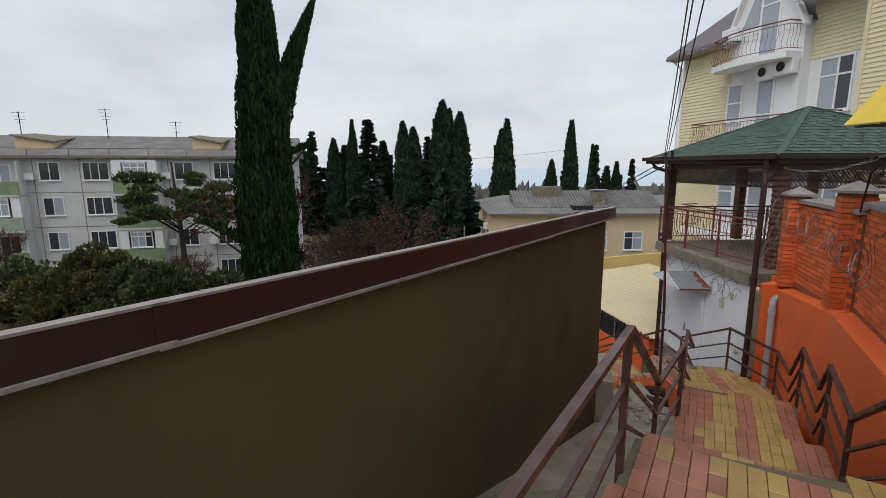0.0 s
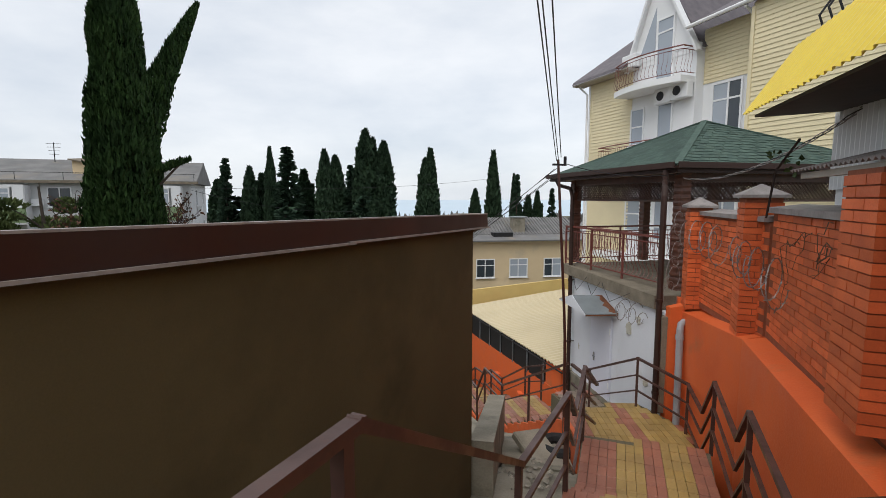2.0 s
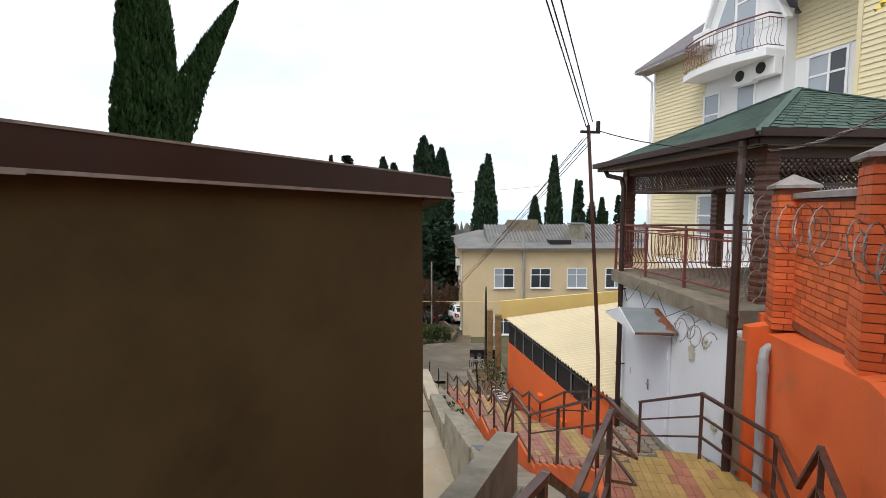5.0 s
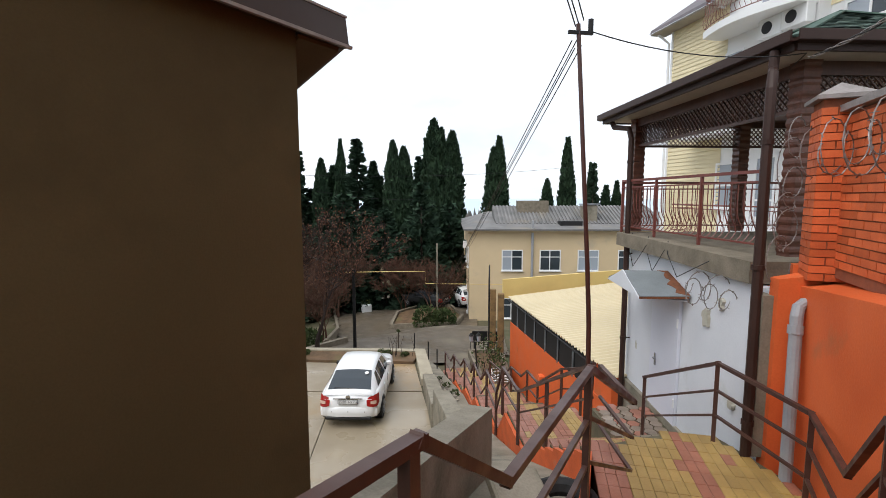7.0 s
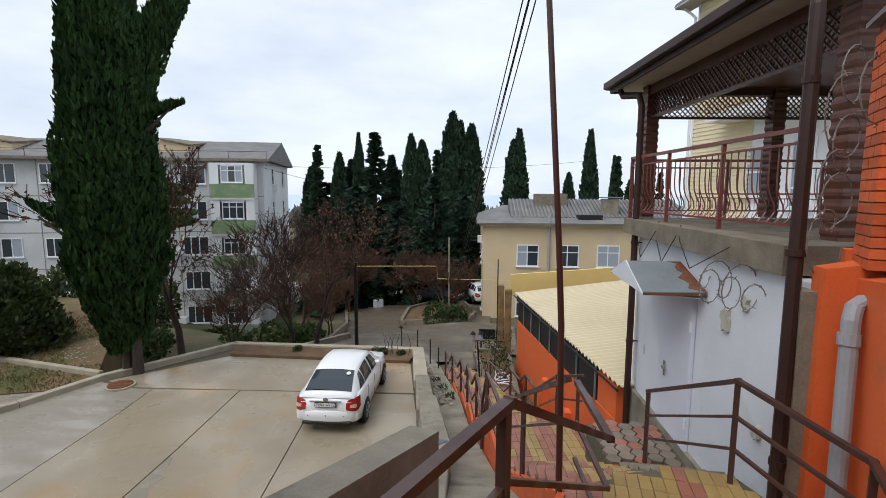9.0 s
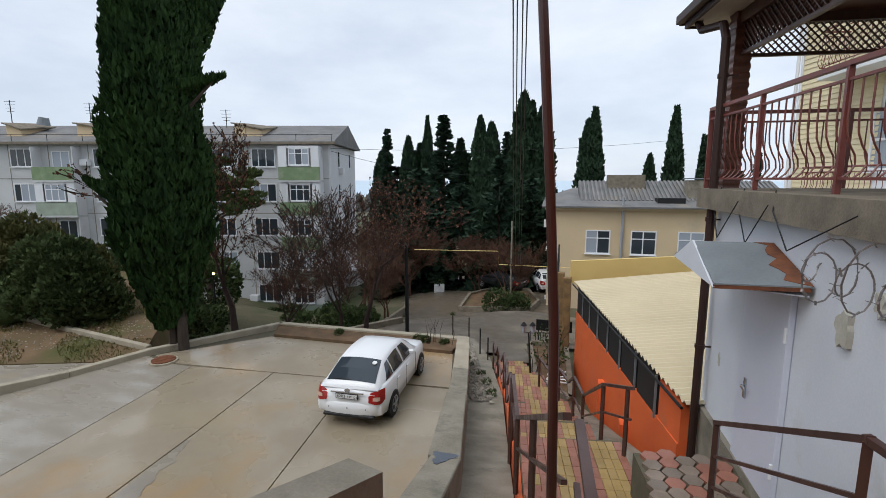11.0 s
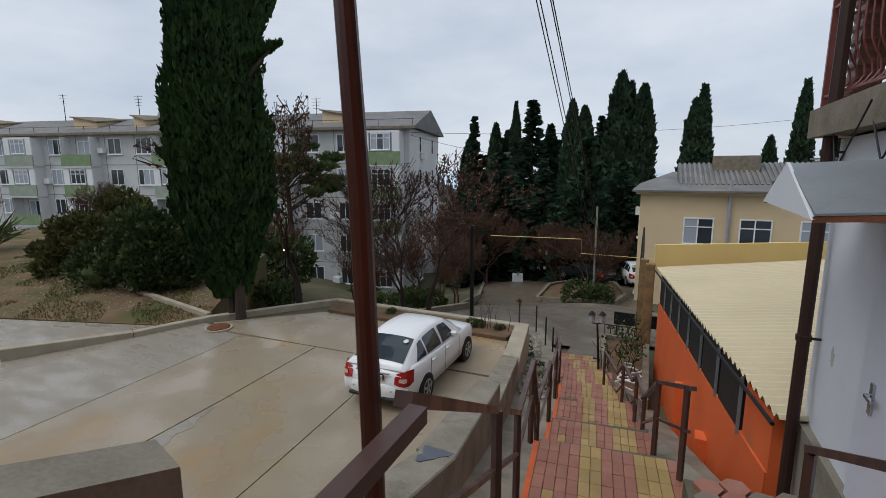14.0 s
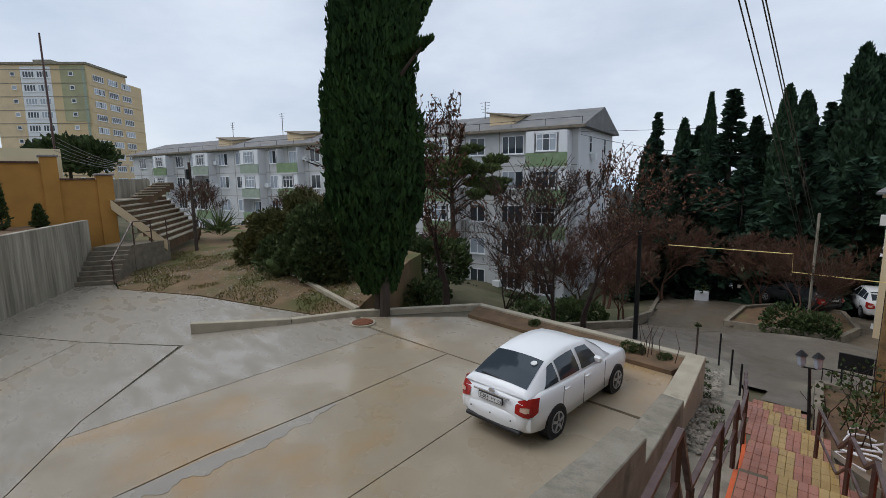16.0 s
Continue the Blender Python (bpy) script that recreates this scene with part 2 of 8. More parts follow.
M_bush_warm = material("yellowing_shrub_foliage", (0.115, 0.098, 0.03), (0.06, 0.078, 0.026), 0.8, 0.8, 0, island=0.4)
M_dry_leaf = material("dry_leaves", (0.16, 0.075, 0.045), (0.09, 0.05, 0.03), 2, 0.8, 0, island=0.4)
M_grass = material("grass_blades", (0.17, 0.15, 0.045), (0.12, 0.115, 0.035), 0.8, 0.8, 0, island=0.35)
M_car_white = material("white_car_paint", (0.78, 0.79, 0.80), (0.76, 0.77, 0.78), 1, 0.22, 0)
M_car_dark = material("dark_car_paint", (0.03, 0.032, 0.034), None, 1, 0.25, 0)
M_car_silver = material("silver_car_paint", (0.5, 0.52, 0.54), None, 1, 0.3, 0)
M_black_plastic = material("black_plastic", (0.022, 0.022, 0.023), None, 6, 0.5, 0)
M_tyre = material("tyre_rubber", (0.025, 0.025, 0.026), None, 20, 0.8, 0.1)
M_alloy = material("alloy_rim", (0.42, 0.42, 0.43), None, 20, 0.35, 0, metal=0.6)
M_lamp_red = material("red_lens", (0.36, 0.018, 0.014), (0.26, 0.012, 0.01), 12, 0.15, 0)
M_lamp_amber = material("amber_lens", (0.66, 0.44, 0.34), None, 12, 0.15, 0)
M_chrome = material("chrome", (0.6, 0.6, 0.62), None, 5, 0.12, 0, metal=1.0)
M_plate_white = material("plate_white", (0.72, 0.72, 0.72), (0.66, 0.66, 0.66), 30, 0.5, 0)
M_black = material("black_paint", (0.015, 0.015, 0.016), None, 8, 0.5, 0.05)
M_paver_red = material("red_paver", (0.315, 0.118, 0.072), (0.225, 0.09, 0.056), 3, 0.36, 0.35, fine=60, rough2=0.6, vary=0.12)
M_paver_yellow = material("yellow_paver", (0.365, 0.24, 0.072), (0.27, 0.175, 0.058), 3, 0.36, 0.35, fine=60, rough2=0.6, vary=0.12)
M_paver_grey = material("grey_paver", (0.22, 0.165, 0.12), (0.15, 0.115, 0.085), 3, 0.32, 0.35, fine=60, rough2=0.6, vary=0.18)
M_joint = material("paver_bed", (0.13, 0.11, 0.075), (0.09, 0.085, 0.055), 6, 0.8, 0.4)
M_patch = material("blue_grey_patch", (0.12, 0.14, 0.17), (0.09, 0.10, 0.12), 7, 0.5, 0.2)
M_stone = material("pebbles", (0.30, 0.27, 0.22), (0.2, 0.18, 0.15), 2, 0.7, 0.3, island=0.4)
M_lamp_glow = material("lamp_glass", (0.8, 0.75, 0.6), None, 2, 0.3, 0)
M_lamp_glow.node_tree.nodes["Principled BSDF"].inputs["Emission Color"].default_value = (1, 0.72, 0.3, 1)
M_lamp_glow.node_tree.nodes["Principled BSDF"].inputs["Emission Strength"].default_value = 6.0
M_water = material("sea", (0.50, 0.60, 0.68), (0.46, 0.56, 0.64), 0.01, 0.5, 0)
M_far_land = material("far_treeline", (0.17, 0.16, 0.15), (0.12, 0.12, 0.115), 0.05, 0.95, 0)


# ---- building tools ----
def part(name, bm, mat, parent=None, label=""):
    me = bpy.data.meshes.new(name)
    bmesh.ops.recalc_face_normals(bm, faces=bm.faces)
    bm.to_mesh(me)
    bm.free()
    me.materials.append(mat)
    ob = new(name, me)
    if parent is not None:
        ob.parent = parent
    if label:
        ob["label"] = label
    return ob


def raw(name, verts, faces, mat, parent=None, label=""):
    me = bpy.data.meshes.new(name)
    me.from_pydata([tuple(v) for v in verts], [], [tuple(f) for f in faces])
    me.materials.append(mat)
    ob = new(name, me)
    if parent is not None:
        ob.parent = parent
    if label:
        ob["label"] = label
    return ob


def thing(name, label, category, m=None, group="", kind=""):
    ob = new(name)
    ob.empty_display_size = 0.1
    if m is not None:
        ob.matrix_world = m
    return tagged(ob, label, category, group, kind)


def structure(ob, label="", category=""):
    return tagged(ob, label, category, "", "structure")


def at(x, y, z, turn=0.0):
    return pose(x, y, z, 0, 0, turn)


def box(bm, x0, y0, z0, x1, y1, z1, bevel=0.0):
    v = [bm.verts.new(p) for p in ((x0, y0, z0), (x1, y0, z0), (x1, y1, z0), (x0, y1, z0), (x0, y0, z1), (x1, y0, z1), (x1, y1, z1), (x0, y1, z1))]
    f = [bm.faces.new([v[i] for i in q]) for q in ((0, 3, 2, 1), (4, 5, 6, 7), (0, 1, 5, 4), (1, 2, 6, 5), (2, 3, 7, 6), (3, 0, 4, 7))]
    if bevel:
        edges = list({e for face in f for e in face.edges})
        bmesh.ops.bevel(bm, geom=edges, offset=bevel, segments=1, affect='EDGES')
    return v


def bx(*a, bevel=0.0):
    bm = bmesh.new()
    box(bm, *a, bevel=bevel)
    return bm


def beam(bm, p, q, w, h, up=(0, 0, 1)):
    """A bar of section w by h from p to q."""
    p, q = Vector(p), Vector(q)
    d = (q - p).normalized()
    u = Vector(up)
    if abs(d.dot(u)) > 0.95:
        u = Vector((0, 1, 0))
    s = d.cross(u).normalized() * (w / 2)
    u = s.cross(d).normalized() * (h / 2)
    v = [bm.verts.new(a + b) for a in (p, q) for b in (-s - u, s - u, s + u, -s + u)]
    for f in ((0, 1, 2, 3), (7, 6, 5, 4), (0, 4, 5, 1), (1, 5, 6, 2), (2, 6, 7, 3), (3, 7, 4, 0)):
        bm.faces.new([v[i] for i in f])


def bar(p, q, w, h=None, up=(0, 0, 1)):
    bm = bmesh.new()
    beam(bm, p, q, w, h or w, up)
    return bm


def tube(bm, pts, r, n=8, r2=None):
    pts = [Vector(p) for p in pts]
    rings = []
    side = None
    for i, p in enumerate(pts):
        d = (pts[min(i + 1, len(pts) - 1)] - pts[max(i - 1, 0)]).normalized()
        if side is None:
            side = d.cross(Vector((0, 0, 1)) if abs(d.z) < 0.9 else Vector((1, 0, 0))).normalized()
        side = (side - d * side.dot(d)).normalized()
        up = d.cross(side)
        k = r if r2 is None else r + (r2 - r) * i / (len(pts) - 1)
        rings.append([bm.verts.new(p + (side * math.cos(a) + up * math.sin(a)) * k) for a in (2 * math.pi * j / n for j in range(n))])
    for a, b in zip(rings, rings[1:]):
        for j in range(n):
            bm.faces.new((a[j], a[(j + 1) % n], b[(j + 1) % n], b[j]))
    bm.faces.new(rings[0][::-1])
    bm.faces.new(rings[-1])


def pipe(pts, r, n=8, r2=None):
    bm = bmesh.new()
    tube(bm, pts, r, n, r2)
    return bm


def prism(bm, pts, z0, z1):
    """A solid on the plan outline pts, between z0 and z1 (a number, or one a corner)."""
    k = len(pts)
    z0 = z0 if isinstance(z0, (list, tuple)) else [z0] * k
    z1 = z1 if isinstance(z1, (list, tuple)) else [z1] * k
    lo = [bm.verts.new((p[0], p[1], z)) for p, z in zip(pts, z0)]
    hi = [bm.verts.new((p[0], p[1], z)) for p, z in zip(pts, z1)]
    bm.faces.new(lo[::-1])
    bm.faces.new(hi)
    for i in range(k):
        j = (i + 1) % k
        bm.faces.new((lo[i], lo[j], hi[j], hi[i]))


def solid(pts, z0, z1):
    bm = bmesh.new()
    prism(bm, pts, z0, z1)
    return bm


def side_prism(bm, outline, x0, x1):
    """A solid with the outline (y, z), from x0 to x1."""
    a = [bm.verts.new((x0, y, z)) for y, z in outline]
    b = [bm.verts.new((x1, y, z)) for y, z in outline]
    bm.faces.new(a)
    bm.faces.new(b[::-1])
    for i in range(len(outline)):
        j = (i + 1) % len(outline)
        bm.faces.new((a[j], a[i], b[i], b[j]))


def lerp(a, b, t):
    return tuple(x + (y - x) * t for x, y in zip(a, b))


# ---- ground, sea and distance ----
HEIGHTS = ((0, 0, -6.6), (0, 12, -6.6), (5, 14, -6.0), (4, 18, -6.9), (4, 23, -7.35), (-1.6, 26, -7.45), (3, 30, -7.9), (3, 38, -9.2),
           (-8, 28, -9.6), (-14, 39, -11.7), (-30, 35, -11.7), (-4, 36, -9.6), (0, 50, -11), (-10, 19, -6.5), (-13, 15, -6.6), (-20, 22, -5.9),
           (-22, 12, -6.4), (12, 20, -6.5), (15, 40, -9.2), (10, 5, -6), (30, 60, -12), (-50, 30, -11), (-60, 0, -3), (-6, 24, -7.8),
           (-16, 28, -8.2), (0, 200, -24), (-120, 20, -10), (100, 100, -15), (-150, 200, -20))


def ground_z(x, y):
    s = w = 0.0
    for gx, gy, gz in HEIGHTS:
        k = 1.0 / ((x - gx) ** 2 + (y - gy) ** 2 + 0.5) ** 1.6
        s += gz * k
        w += k
    return s / w


axis_x = [-3000, -1200, -500, -250] + [-160 + 6 * i for i in range(20)] + [-40 + 1.25 * i for i in range(64)] + [42 + 8 * i for i in range(10)] + [250, 600, 1500, 3000]
axis_y = [-2000, -500, -100, -40] + [-20 + 1.25 * i for i in range(72)] + [72 + 6 * i for i in range(10)] + [140, 180, 240, 330]
gv = [(x, y, ground_z(x, y) + 0.08 * noise.noise((x * 0.4, y * 0.4, 0))) for y in axis_y for x in axis_x]
gw = len(axis_x)
gf = [(j * gw + i, j * gw + i + 1, (j + 1) * gw + i + 1, (j + 1) * gw + i) for j in range(len(axis_y) - 1) for i in range(gw - 1)]
structure(raw("ground", gv, gf, M_ground), "rough earth and winter grass falling away downhill", "ground")
structure(raw("water", [(-5000, 330, -24.5), (5000, 330, -24.5), (5000, 4900, -24.5), (-5000, 4900, -24.5)], [(0, 1, 2, 3)], M_water), "grey-blue sea out to the horizon", "water")


# ---- paving ----
def brick_mesh(name, lx, ly, lz, mat, chamfer=0.006):
    bm = bmesh.new()
    c = chamfer
    lo = [bm.verts.new(p) for p in ((-lx / 2, -ly / 2, 0), (lx / 2, -ly / 2, 0), (lx / 2, ly / 2, 0), (-lx / 2, ly / 2, 0))]
    mi = [bm.verts.new((v.co.x, v.co.y, lz - c)) for v in lo]
    hi = [bm.verts.new((v.co.x - math.copysign(c, v.co.x), v.co.y - math.copysign(c, v.co.y), lz)) for v in lo]
    bm.faces.new(hi)
    for a, b in ((lo, mi), (mi, hi)):
        for i in range(4):
            bm.faces.new((a[i], a[(i + 1) % 4], b[(i + 1) % 4], b[i]))
    me = bpy.data.meshes.new(name)
    bm.to_mesh(me)
    bm.free()
    me.materials.append(mat)
    return me


PAVERS = {c: brick_mesh("paver", 0.0965, 0.1965, 0.03, m, 0.0035) for c, m in (("r", M_paver_red), ("y", M_paver_yellow), ("g", M_paver_grey))}


def inside(p, poly):
    hit = False
    for (x0, y0), (x1, y1) in zip(poly, poly[1:] + poly[:1]):
        if (y0 > p[1]) != (y1 > p[1]) and p[0] < (x1 - x0) * (p[1] - y0) / (y1 - y0) + x0:
            hit = not hit
    return hit


def inset(poly, d):
    cx = sum(p[0] for p in poly) / len(poly)
    cy = sum(p[1] for p in poly) / len(poly)
    r = max(math.hypot(p[0] - cx, p[1] - cy) for p in poly)
    return [(cx + (p[0] - cx) * (1 - d / r), cy + (p[1] - cy) * (1 - d / r)) for p in poly]


def lay(parent, poly, z, turn, pattern="rrryyyrryyyrrr", slope=(0, 0), limit=300, checks=False):
    """Pavers on the flat top of a step: columns along the way walked, coloured in stripes."""
    ca, sa = math.cos(radians(turn)), math.sin(radians(turn))
    loc = [(p[0] * ca + p[1] * sa, -p[0] * sa + p[1] * ca) for p in poly]
    x0, x1 = min(p[0] for p in loc), max(p[0] for p in loc)
    y0, y1 = min(p[1] for p in loc), max(p[1] for p in loc)
    rnd = random.Random(int(z * 100) + 7)
    made = 0
    for i in range(int((x1 - x0) / 0.1) + 1):
        for j in range(-1, int((y1 - y0) / 0.2) + 1):
            u, v = x0 + 0.05 + 0.1 * i, y0 + 0.1 + 0.2 * j 
            if not inside((u, v), loc) or made >= limit:
                continue
            c = pattern[i * len(pattern) // (int((x1 - x0) / 0.1) + 1)]
            if checks:
                c = "y" if ((i // 4) + (j // 2)) % 2 else "r"
            if rnd.random() < 0.05:
                c = rnd.choice("ry")
            ob = new("paver", PAVERS[c])
            ob.parent = parent
            x, y = u * ca - v * sa, u * sa + v * ca
            ob.matrix_basis = pose(x, y, z - 0.026 + rnd.uniform(-0.002, 0.003), rnd.uniform(-0.5, 0.5), rnd.uniform(-0.5, 0.5), turn + rnd.uniform(-0.8, 0.8))
            made += 1


# upper stairs: left and right corners of each level, from the top down
FLIGHTS = []


def step_block(parent, poly, z, deep=0.6):
    part("step", solid(poly, z - deep, z - 0.016), M_joint, parent)


upper = structure(thing("stairs_upper", "wet concrete stairs paved in red and yellow blocks", "stairs"))
L_EDGE = [(-0.1, -0.4), (0.9, 1.35), (1.3, 2.05), (2.43, 3.95), (3.29, 5.31), (3.74, 6.12), (4.05, 6.70), (4.70, 8.05)]
R_EDGE = [(1.9, -1.3), (2.75, 0.65), (3.05, 1.3), (3.85, 3.35), (4.62, 4.78), (5.02, 5.62), (5.3, 6.2), (6.05, 7.47)]


def quad_between(a, b):
    return [L_EDGE[a], R_EDGE[a], R_EDGE[b], L_EDGE[b]]


def flight(parent, a_left, a_right, b_left, b_right, z_top, z_bottom, risers, turn):
    """Narrow steps between a level at z_top and one at z_bottom."""
    for k in range(risers - 1):
        t0, t1 = k / (risers - 1), (k + 1) / (risers - 1)
        poly = [lerp(a_left, b_left, t0), lerp(a_right, b_right, t0), lerp(a_right, b_right, t1), lerp(a_left, b_left, t1)]
        z = z_top + (z_bottom - z_top) * (k + 1) / risers
        step_block(parent, poly, z)
        lay(parent, inset(poly, 0.015), z, turn, "rrrryyyrryyyrr")


top_level = quad_between(0, 1)
step_block(upper, top_level, -0.28)
lay(upper, inset(top_level, 0.02), -0.28, -27)
flight(upper, L_EDGE[1], R_EDGE[1], L_EDGE[2], R_EDGE[2], -0.28, -0.63, 2, -28)
poly_a = quad_between(2, 3)
step_block(upper, poly_a, -0.63)
lay(upper, inset(poly_a, 0.02), -0.63, -29)
flight(upper, L_EDGE[3], R_EDGE[3], L_EDGE[4], R_EDGE[4], -0.63, -1.70, 6, -29)
poly_b = quad_between(4, 5)
step_block(upper, poly_b, -1.70)
lay(upper, inset(poly_b, 0.02), -1.70, -27)
flight(upper, L_EDGE[5], R_EDGE[5], L_EDGE[6], R_EDGE[6], -1.70, -2.22, 3, -27)
poly_c = quad_between(6, 7)
step_block(upper, poly_c, -2.22)
lay(upper, inset(poly_c, 0.02), -2.22, -26)

landing = structure(thing("stairs_landing", "wet landing paved in yellow and red blocks", "landing"))
flight(landing, (4.70, 8.05), (6.05, 7.47), (5.0, 8.6), (6.38, 8.1), -2.22, -2.87, 3, -20)
poly_l = [(4.95, 8.5), (6.4, 8.0), (6.95, 9.2), (6.7, 10.0), (6.62, 10.22), (6.1, 10.25), (5.2, 9.92)]
step_block(landing, poly_l, -2.87, 0.9)
lay(landing, inset(poly_l, 0.02), -2.87, -8, "rryyyyryyyyrr", checks=False)

# lower stairs
lower = structure(thing("stairs_lower", "long stairs of red and yellow blocks with orange painted sides", "stairs"))


def low_l(y):
    return (4.72 - (y - 12.4) * 0.163 - max(0.0, y - 18) * 0.09, y)


def low_r(y):
    return (6.02 - (y - 12.4) * 0.175 - max(0.0, y - 18) * 0.12, y + 0.25)


flight(lower, (5.2, 9.92), (6.1, 10.25), low_l(12.1), (6.05, 12.2), -2.87, -4.20, 8, 6)
hexes = structure(thing("hex_paving", "worn grey and red shaped paving before the door", "paving"))
for k in range(4):
    z = -2.87 - 0.2 * (k + 1)
    y0, y1 = 10.24 + 0.36 * k, 10.6 + 0.36 * k
    part("step", solid([(6.06, y0), (6.72, y0), (6.72, y1), (6.06, y1)], -4.6, z), M_slab, hexes)
part("slab", solid([(6.0, 11.68), (6.85, 11.68), (6.85, 12.75), (5.86, 12.65)], -4.7, -3.705), M_joint, hexes)
rnd = random.Random(5)
for i in range(5):
    for j in range(6):
        x, y = 6.02 + 0.17 * i, 11.75 + 0.165 * j + (0.08 if i % 2 else 0)
        bm = bmesh.new()
        prism(bm, [(x + 0.104 * math.cos(a) * (0.97 if k % 2 else 0.90), y + 0.096 * math.sin(a)) for k, a in ((k, math.pi * k / 3) for k in range(6))], -3.71, -3.667 + rnd.uniform(-.003, .003))
        part("hex_paver", bm, M_paver_red if rnd.random() < 0.22 else M_paver_grey, hexes)

LEVELS = [(12.1, 13.52, -4.20), (14.1, 15.35, -4.95), (15.85, 16.95, -5.42), (17.35, 18.5, -5.82), (18.9, 20.0, -6.2), (20.4, 21.6, -6.6)]
for i, (y0, y1, z) in enumerate(LEVELS):
    poly = [low_l(y0), low_r(y0), low_r(y1), low_l(y1)]
    step_block(lower, poly, z, 0.7)
    lay(lower, inset(poly, 0.02), z, 9, "rrryyrryyyrr")
    if i + 1 < len(LEVELS):
        y2, _, z2 = LEVELS[i + 1]
        flight(lower, low_l(y1), low_r(y1), low_l(y2), low_r(y2), z, z2, 5 if i == 0 else 3, 9)
poly = [low_l(21.6), low_r(21.6), low_r(22.6), low_l(22.5)]
part("path_slab", solid(poly, [-7.6] * 4, [-6.77, -6.77, -6.97, -6.97]), M_joint, lower)
lay(lower, inset(poly, 0.03), -6.86, 11, "rrryyrryyyrr")
# orange zigzag stringer on the lot side
for i, (y0, y1, z) in enumerate(LEVELS[:5]):
    y2, z2 = LEVELS[i + 1][0], LEVELS[i + 1][2]
    steps = 5 if i == 0 else 3
    bm = bmesh.new()
    a, b = low_l(y0), low_l(y1)
    prism(bm, [(a[0] - 0.06, a[1]), (a[0] - 0.004, a[1]), (b[0] - 0.004, b[1]), (b[0] - 0.06, b[1])], z - 0.6, z - 0.05)
    for k in range(steps - 1):
        p, q = low_l(y1 + (y2 - y1) * k / (steps - 1)), low_l(y1 + (y2 - y1) * (k + 1) / (steps - 1))
        zz = z + (z2 - z) * (k + 1) / steps
        prism(bm, [(p[0] - 0.06, p[1]), (p[0] - 0.004, p[1]), (q[0] - 0.004, q[1]), (q[0] - 0.06, q[1])], zz - 0.6, [zz + 0.03, zz + 0.03, zz - 0.07, zz - 0.07])
    part("stringer", bm, M_orange_low, lower)
bm = bmesh.new()
for k in range(7):
    p, q = lerp((5.2, 9.92), low_l(12.1), k / 7), lerp((5.2, 9.92), low_l(12.1), (k + 1) / 7)
    zz = -2.87 - 1.33 * (k + 1) / 8
    prism(bm, [(p[0] - 0.07, p[1]), (p[0] - 0.004, p[1]), (q[0] - 0.004, q[1]), (q[0] - 0.07, q[1])], zz - 0.7, [zz + 0.05, zz + 0.05, zz - 0.06, zz - 0.06])
part("stringer", bm, M_orange_low, lower)
part("stringer", solid([(4.63, 8.06), (4.69, 8.04), (5.19, 9.9), (5.13, 9.92)], [-3.6] * 4, [-2.3, -2.3, -2.9, -2.9]), M_orange_low, lower)

# concrete ramp strip between the stairs and the rendered building, then the gutter beside the lower stairs
bm = bmesh.new()
prism(bm, [(-0.9, 1.6), (0.88, 1.3), (2.42, 3.96), (1.1, 4.2)], -3, [-0.85, -0.6, -1.12, -1.37])
prism(bm, [(1.1, 4.2), (2.42, 3.96), (3.28, 5.32), (2.3, 5.9)], -3.2, [-1.37, -1.12, -1.93, -1.99])
prism(bm, [(2.3, 5.9), (3.28, 5.32), (4.03, 6.71), (3.0, 7.1)], -3.6, [-1.99, -1.93, -2.4, -2.38])
prism(bm, [(3.0, 7.1), (4.03, 6.71), (4.65, 8.05), (3.7, 8.3)], -4, [-2.38, -2.4, -2.77, -2.75])
prism(bm, [(3.7, 8.3), (4.62, 8.06), (5.12, 9.9), (4.12, 10.1)], -5, [-2.7, -2.75, -3.3, -3.3])
part_strip = part("concrete_strip", bm, M_concrete_dry)
structure(part_strip, "cracked concrete slope beside the stair rail", "concrete strip")
bm = bmesh.new()
GUT = [(10.0, 4.15, 5.12, -3.35), (12.4, 3.98, 4.64, -4.45), (14.0, 3.66, 4.38, -5.0), (16.2, 3.15, 4.02, -5.75), (18.5, 2.6, 3.6, -6.1), (21.2, 2.1, 2.92, -6.62), (23.0, 1.3, 2.52, -6.98), (25.9, 0.2, 1.3, -7.32)]
for (y0, l0, r0, z0), (y1, l1, r1, z1) in zip(GUT, GUT[1:]):
    prism(bm, [(l0, y0), (r0, y0), (r1, y1), (l1, y1)], -8, [z0, z0, z1, z1])
structure(part("gutter_strip", bm, M_concrete_dry), "mossy concrete gutter strip beside the lower stairs", "concrete strip")

# ---- parking court ----
LOT = -5.75
lot = structure(thing("parking_court", "wet concrete parking court cast in slabs", "parking court"))
part("slab_bed", solid([(4.1, 2), (3.95, 12.6), (3.05, 16.2), (2.0, 21.0), (-4.2, 20.75), (-6.4, 17.6), (-6.75, 16.93), (-9.28, 16.05), (-12.5, 14.9), (-15.92, 12.95), (-17.4, 13.0), (-18.2, 11.8), (-24, 9), (-24, -2), (4, -2)], -6.8, LOT - 0.03), M_joint, lot)


def cast_slab(poly, mat, lift=0.0):
    area = sum(a[0] * b[1] - b[0] * a[1] for a, b in zip(poly, poly[1:] + poly[:1]))
    turn = 1 if area > 0 else -1
    out = []
    for k, p in enumerate(poly):
        p = Vector(p)
        d0 = (p - Vector(poly[k - 1])).normalized()
        d1 = (Vector(poly[(k + 1) % len(poly)]) - p).normalized()
        n0, n1 = Vector((-d0.y, d0.x)) * turn, Vector((-d1.y, d1.x)) * turn
        m = (n0 + n1).normalized()
        out.append(tuple(p + m * (0.013 / max(0.5, m.dot(n0)))))
    part("slab", solid(out, LOT - 0.06, LOT + lift), mat, lot)


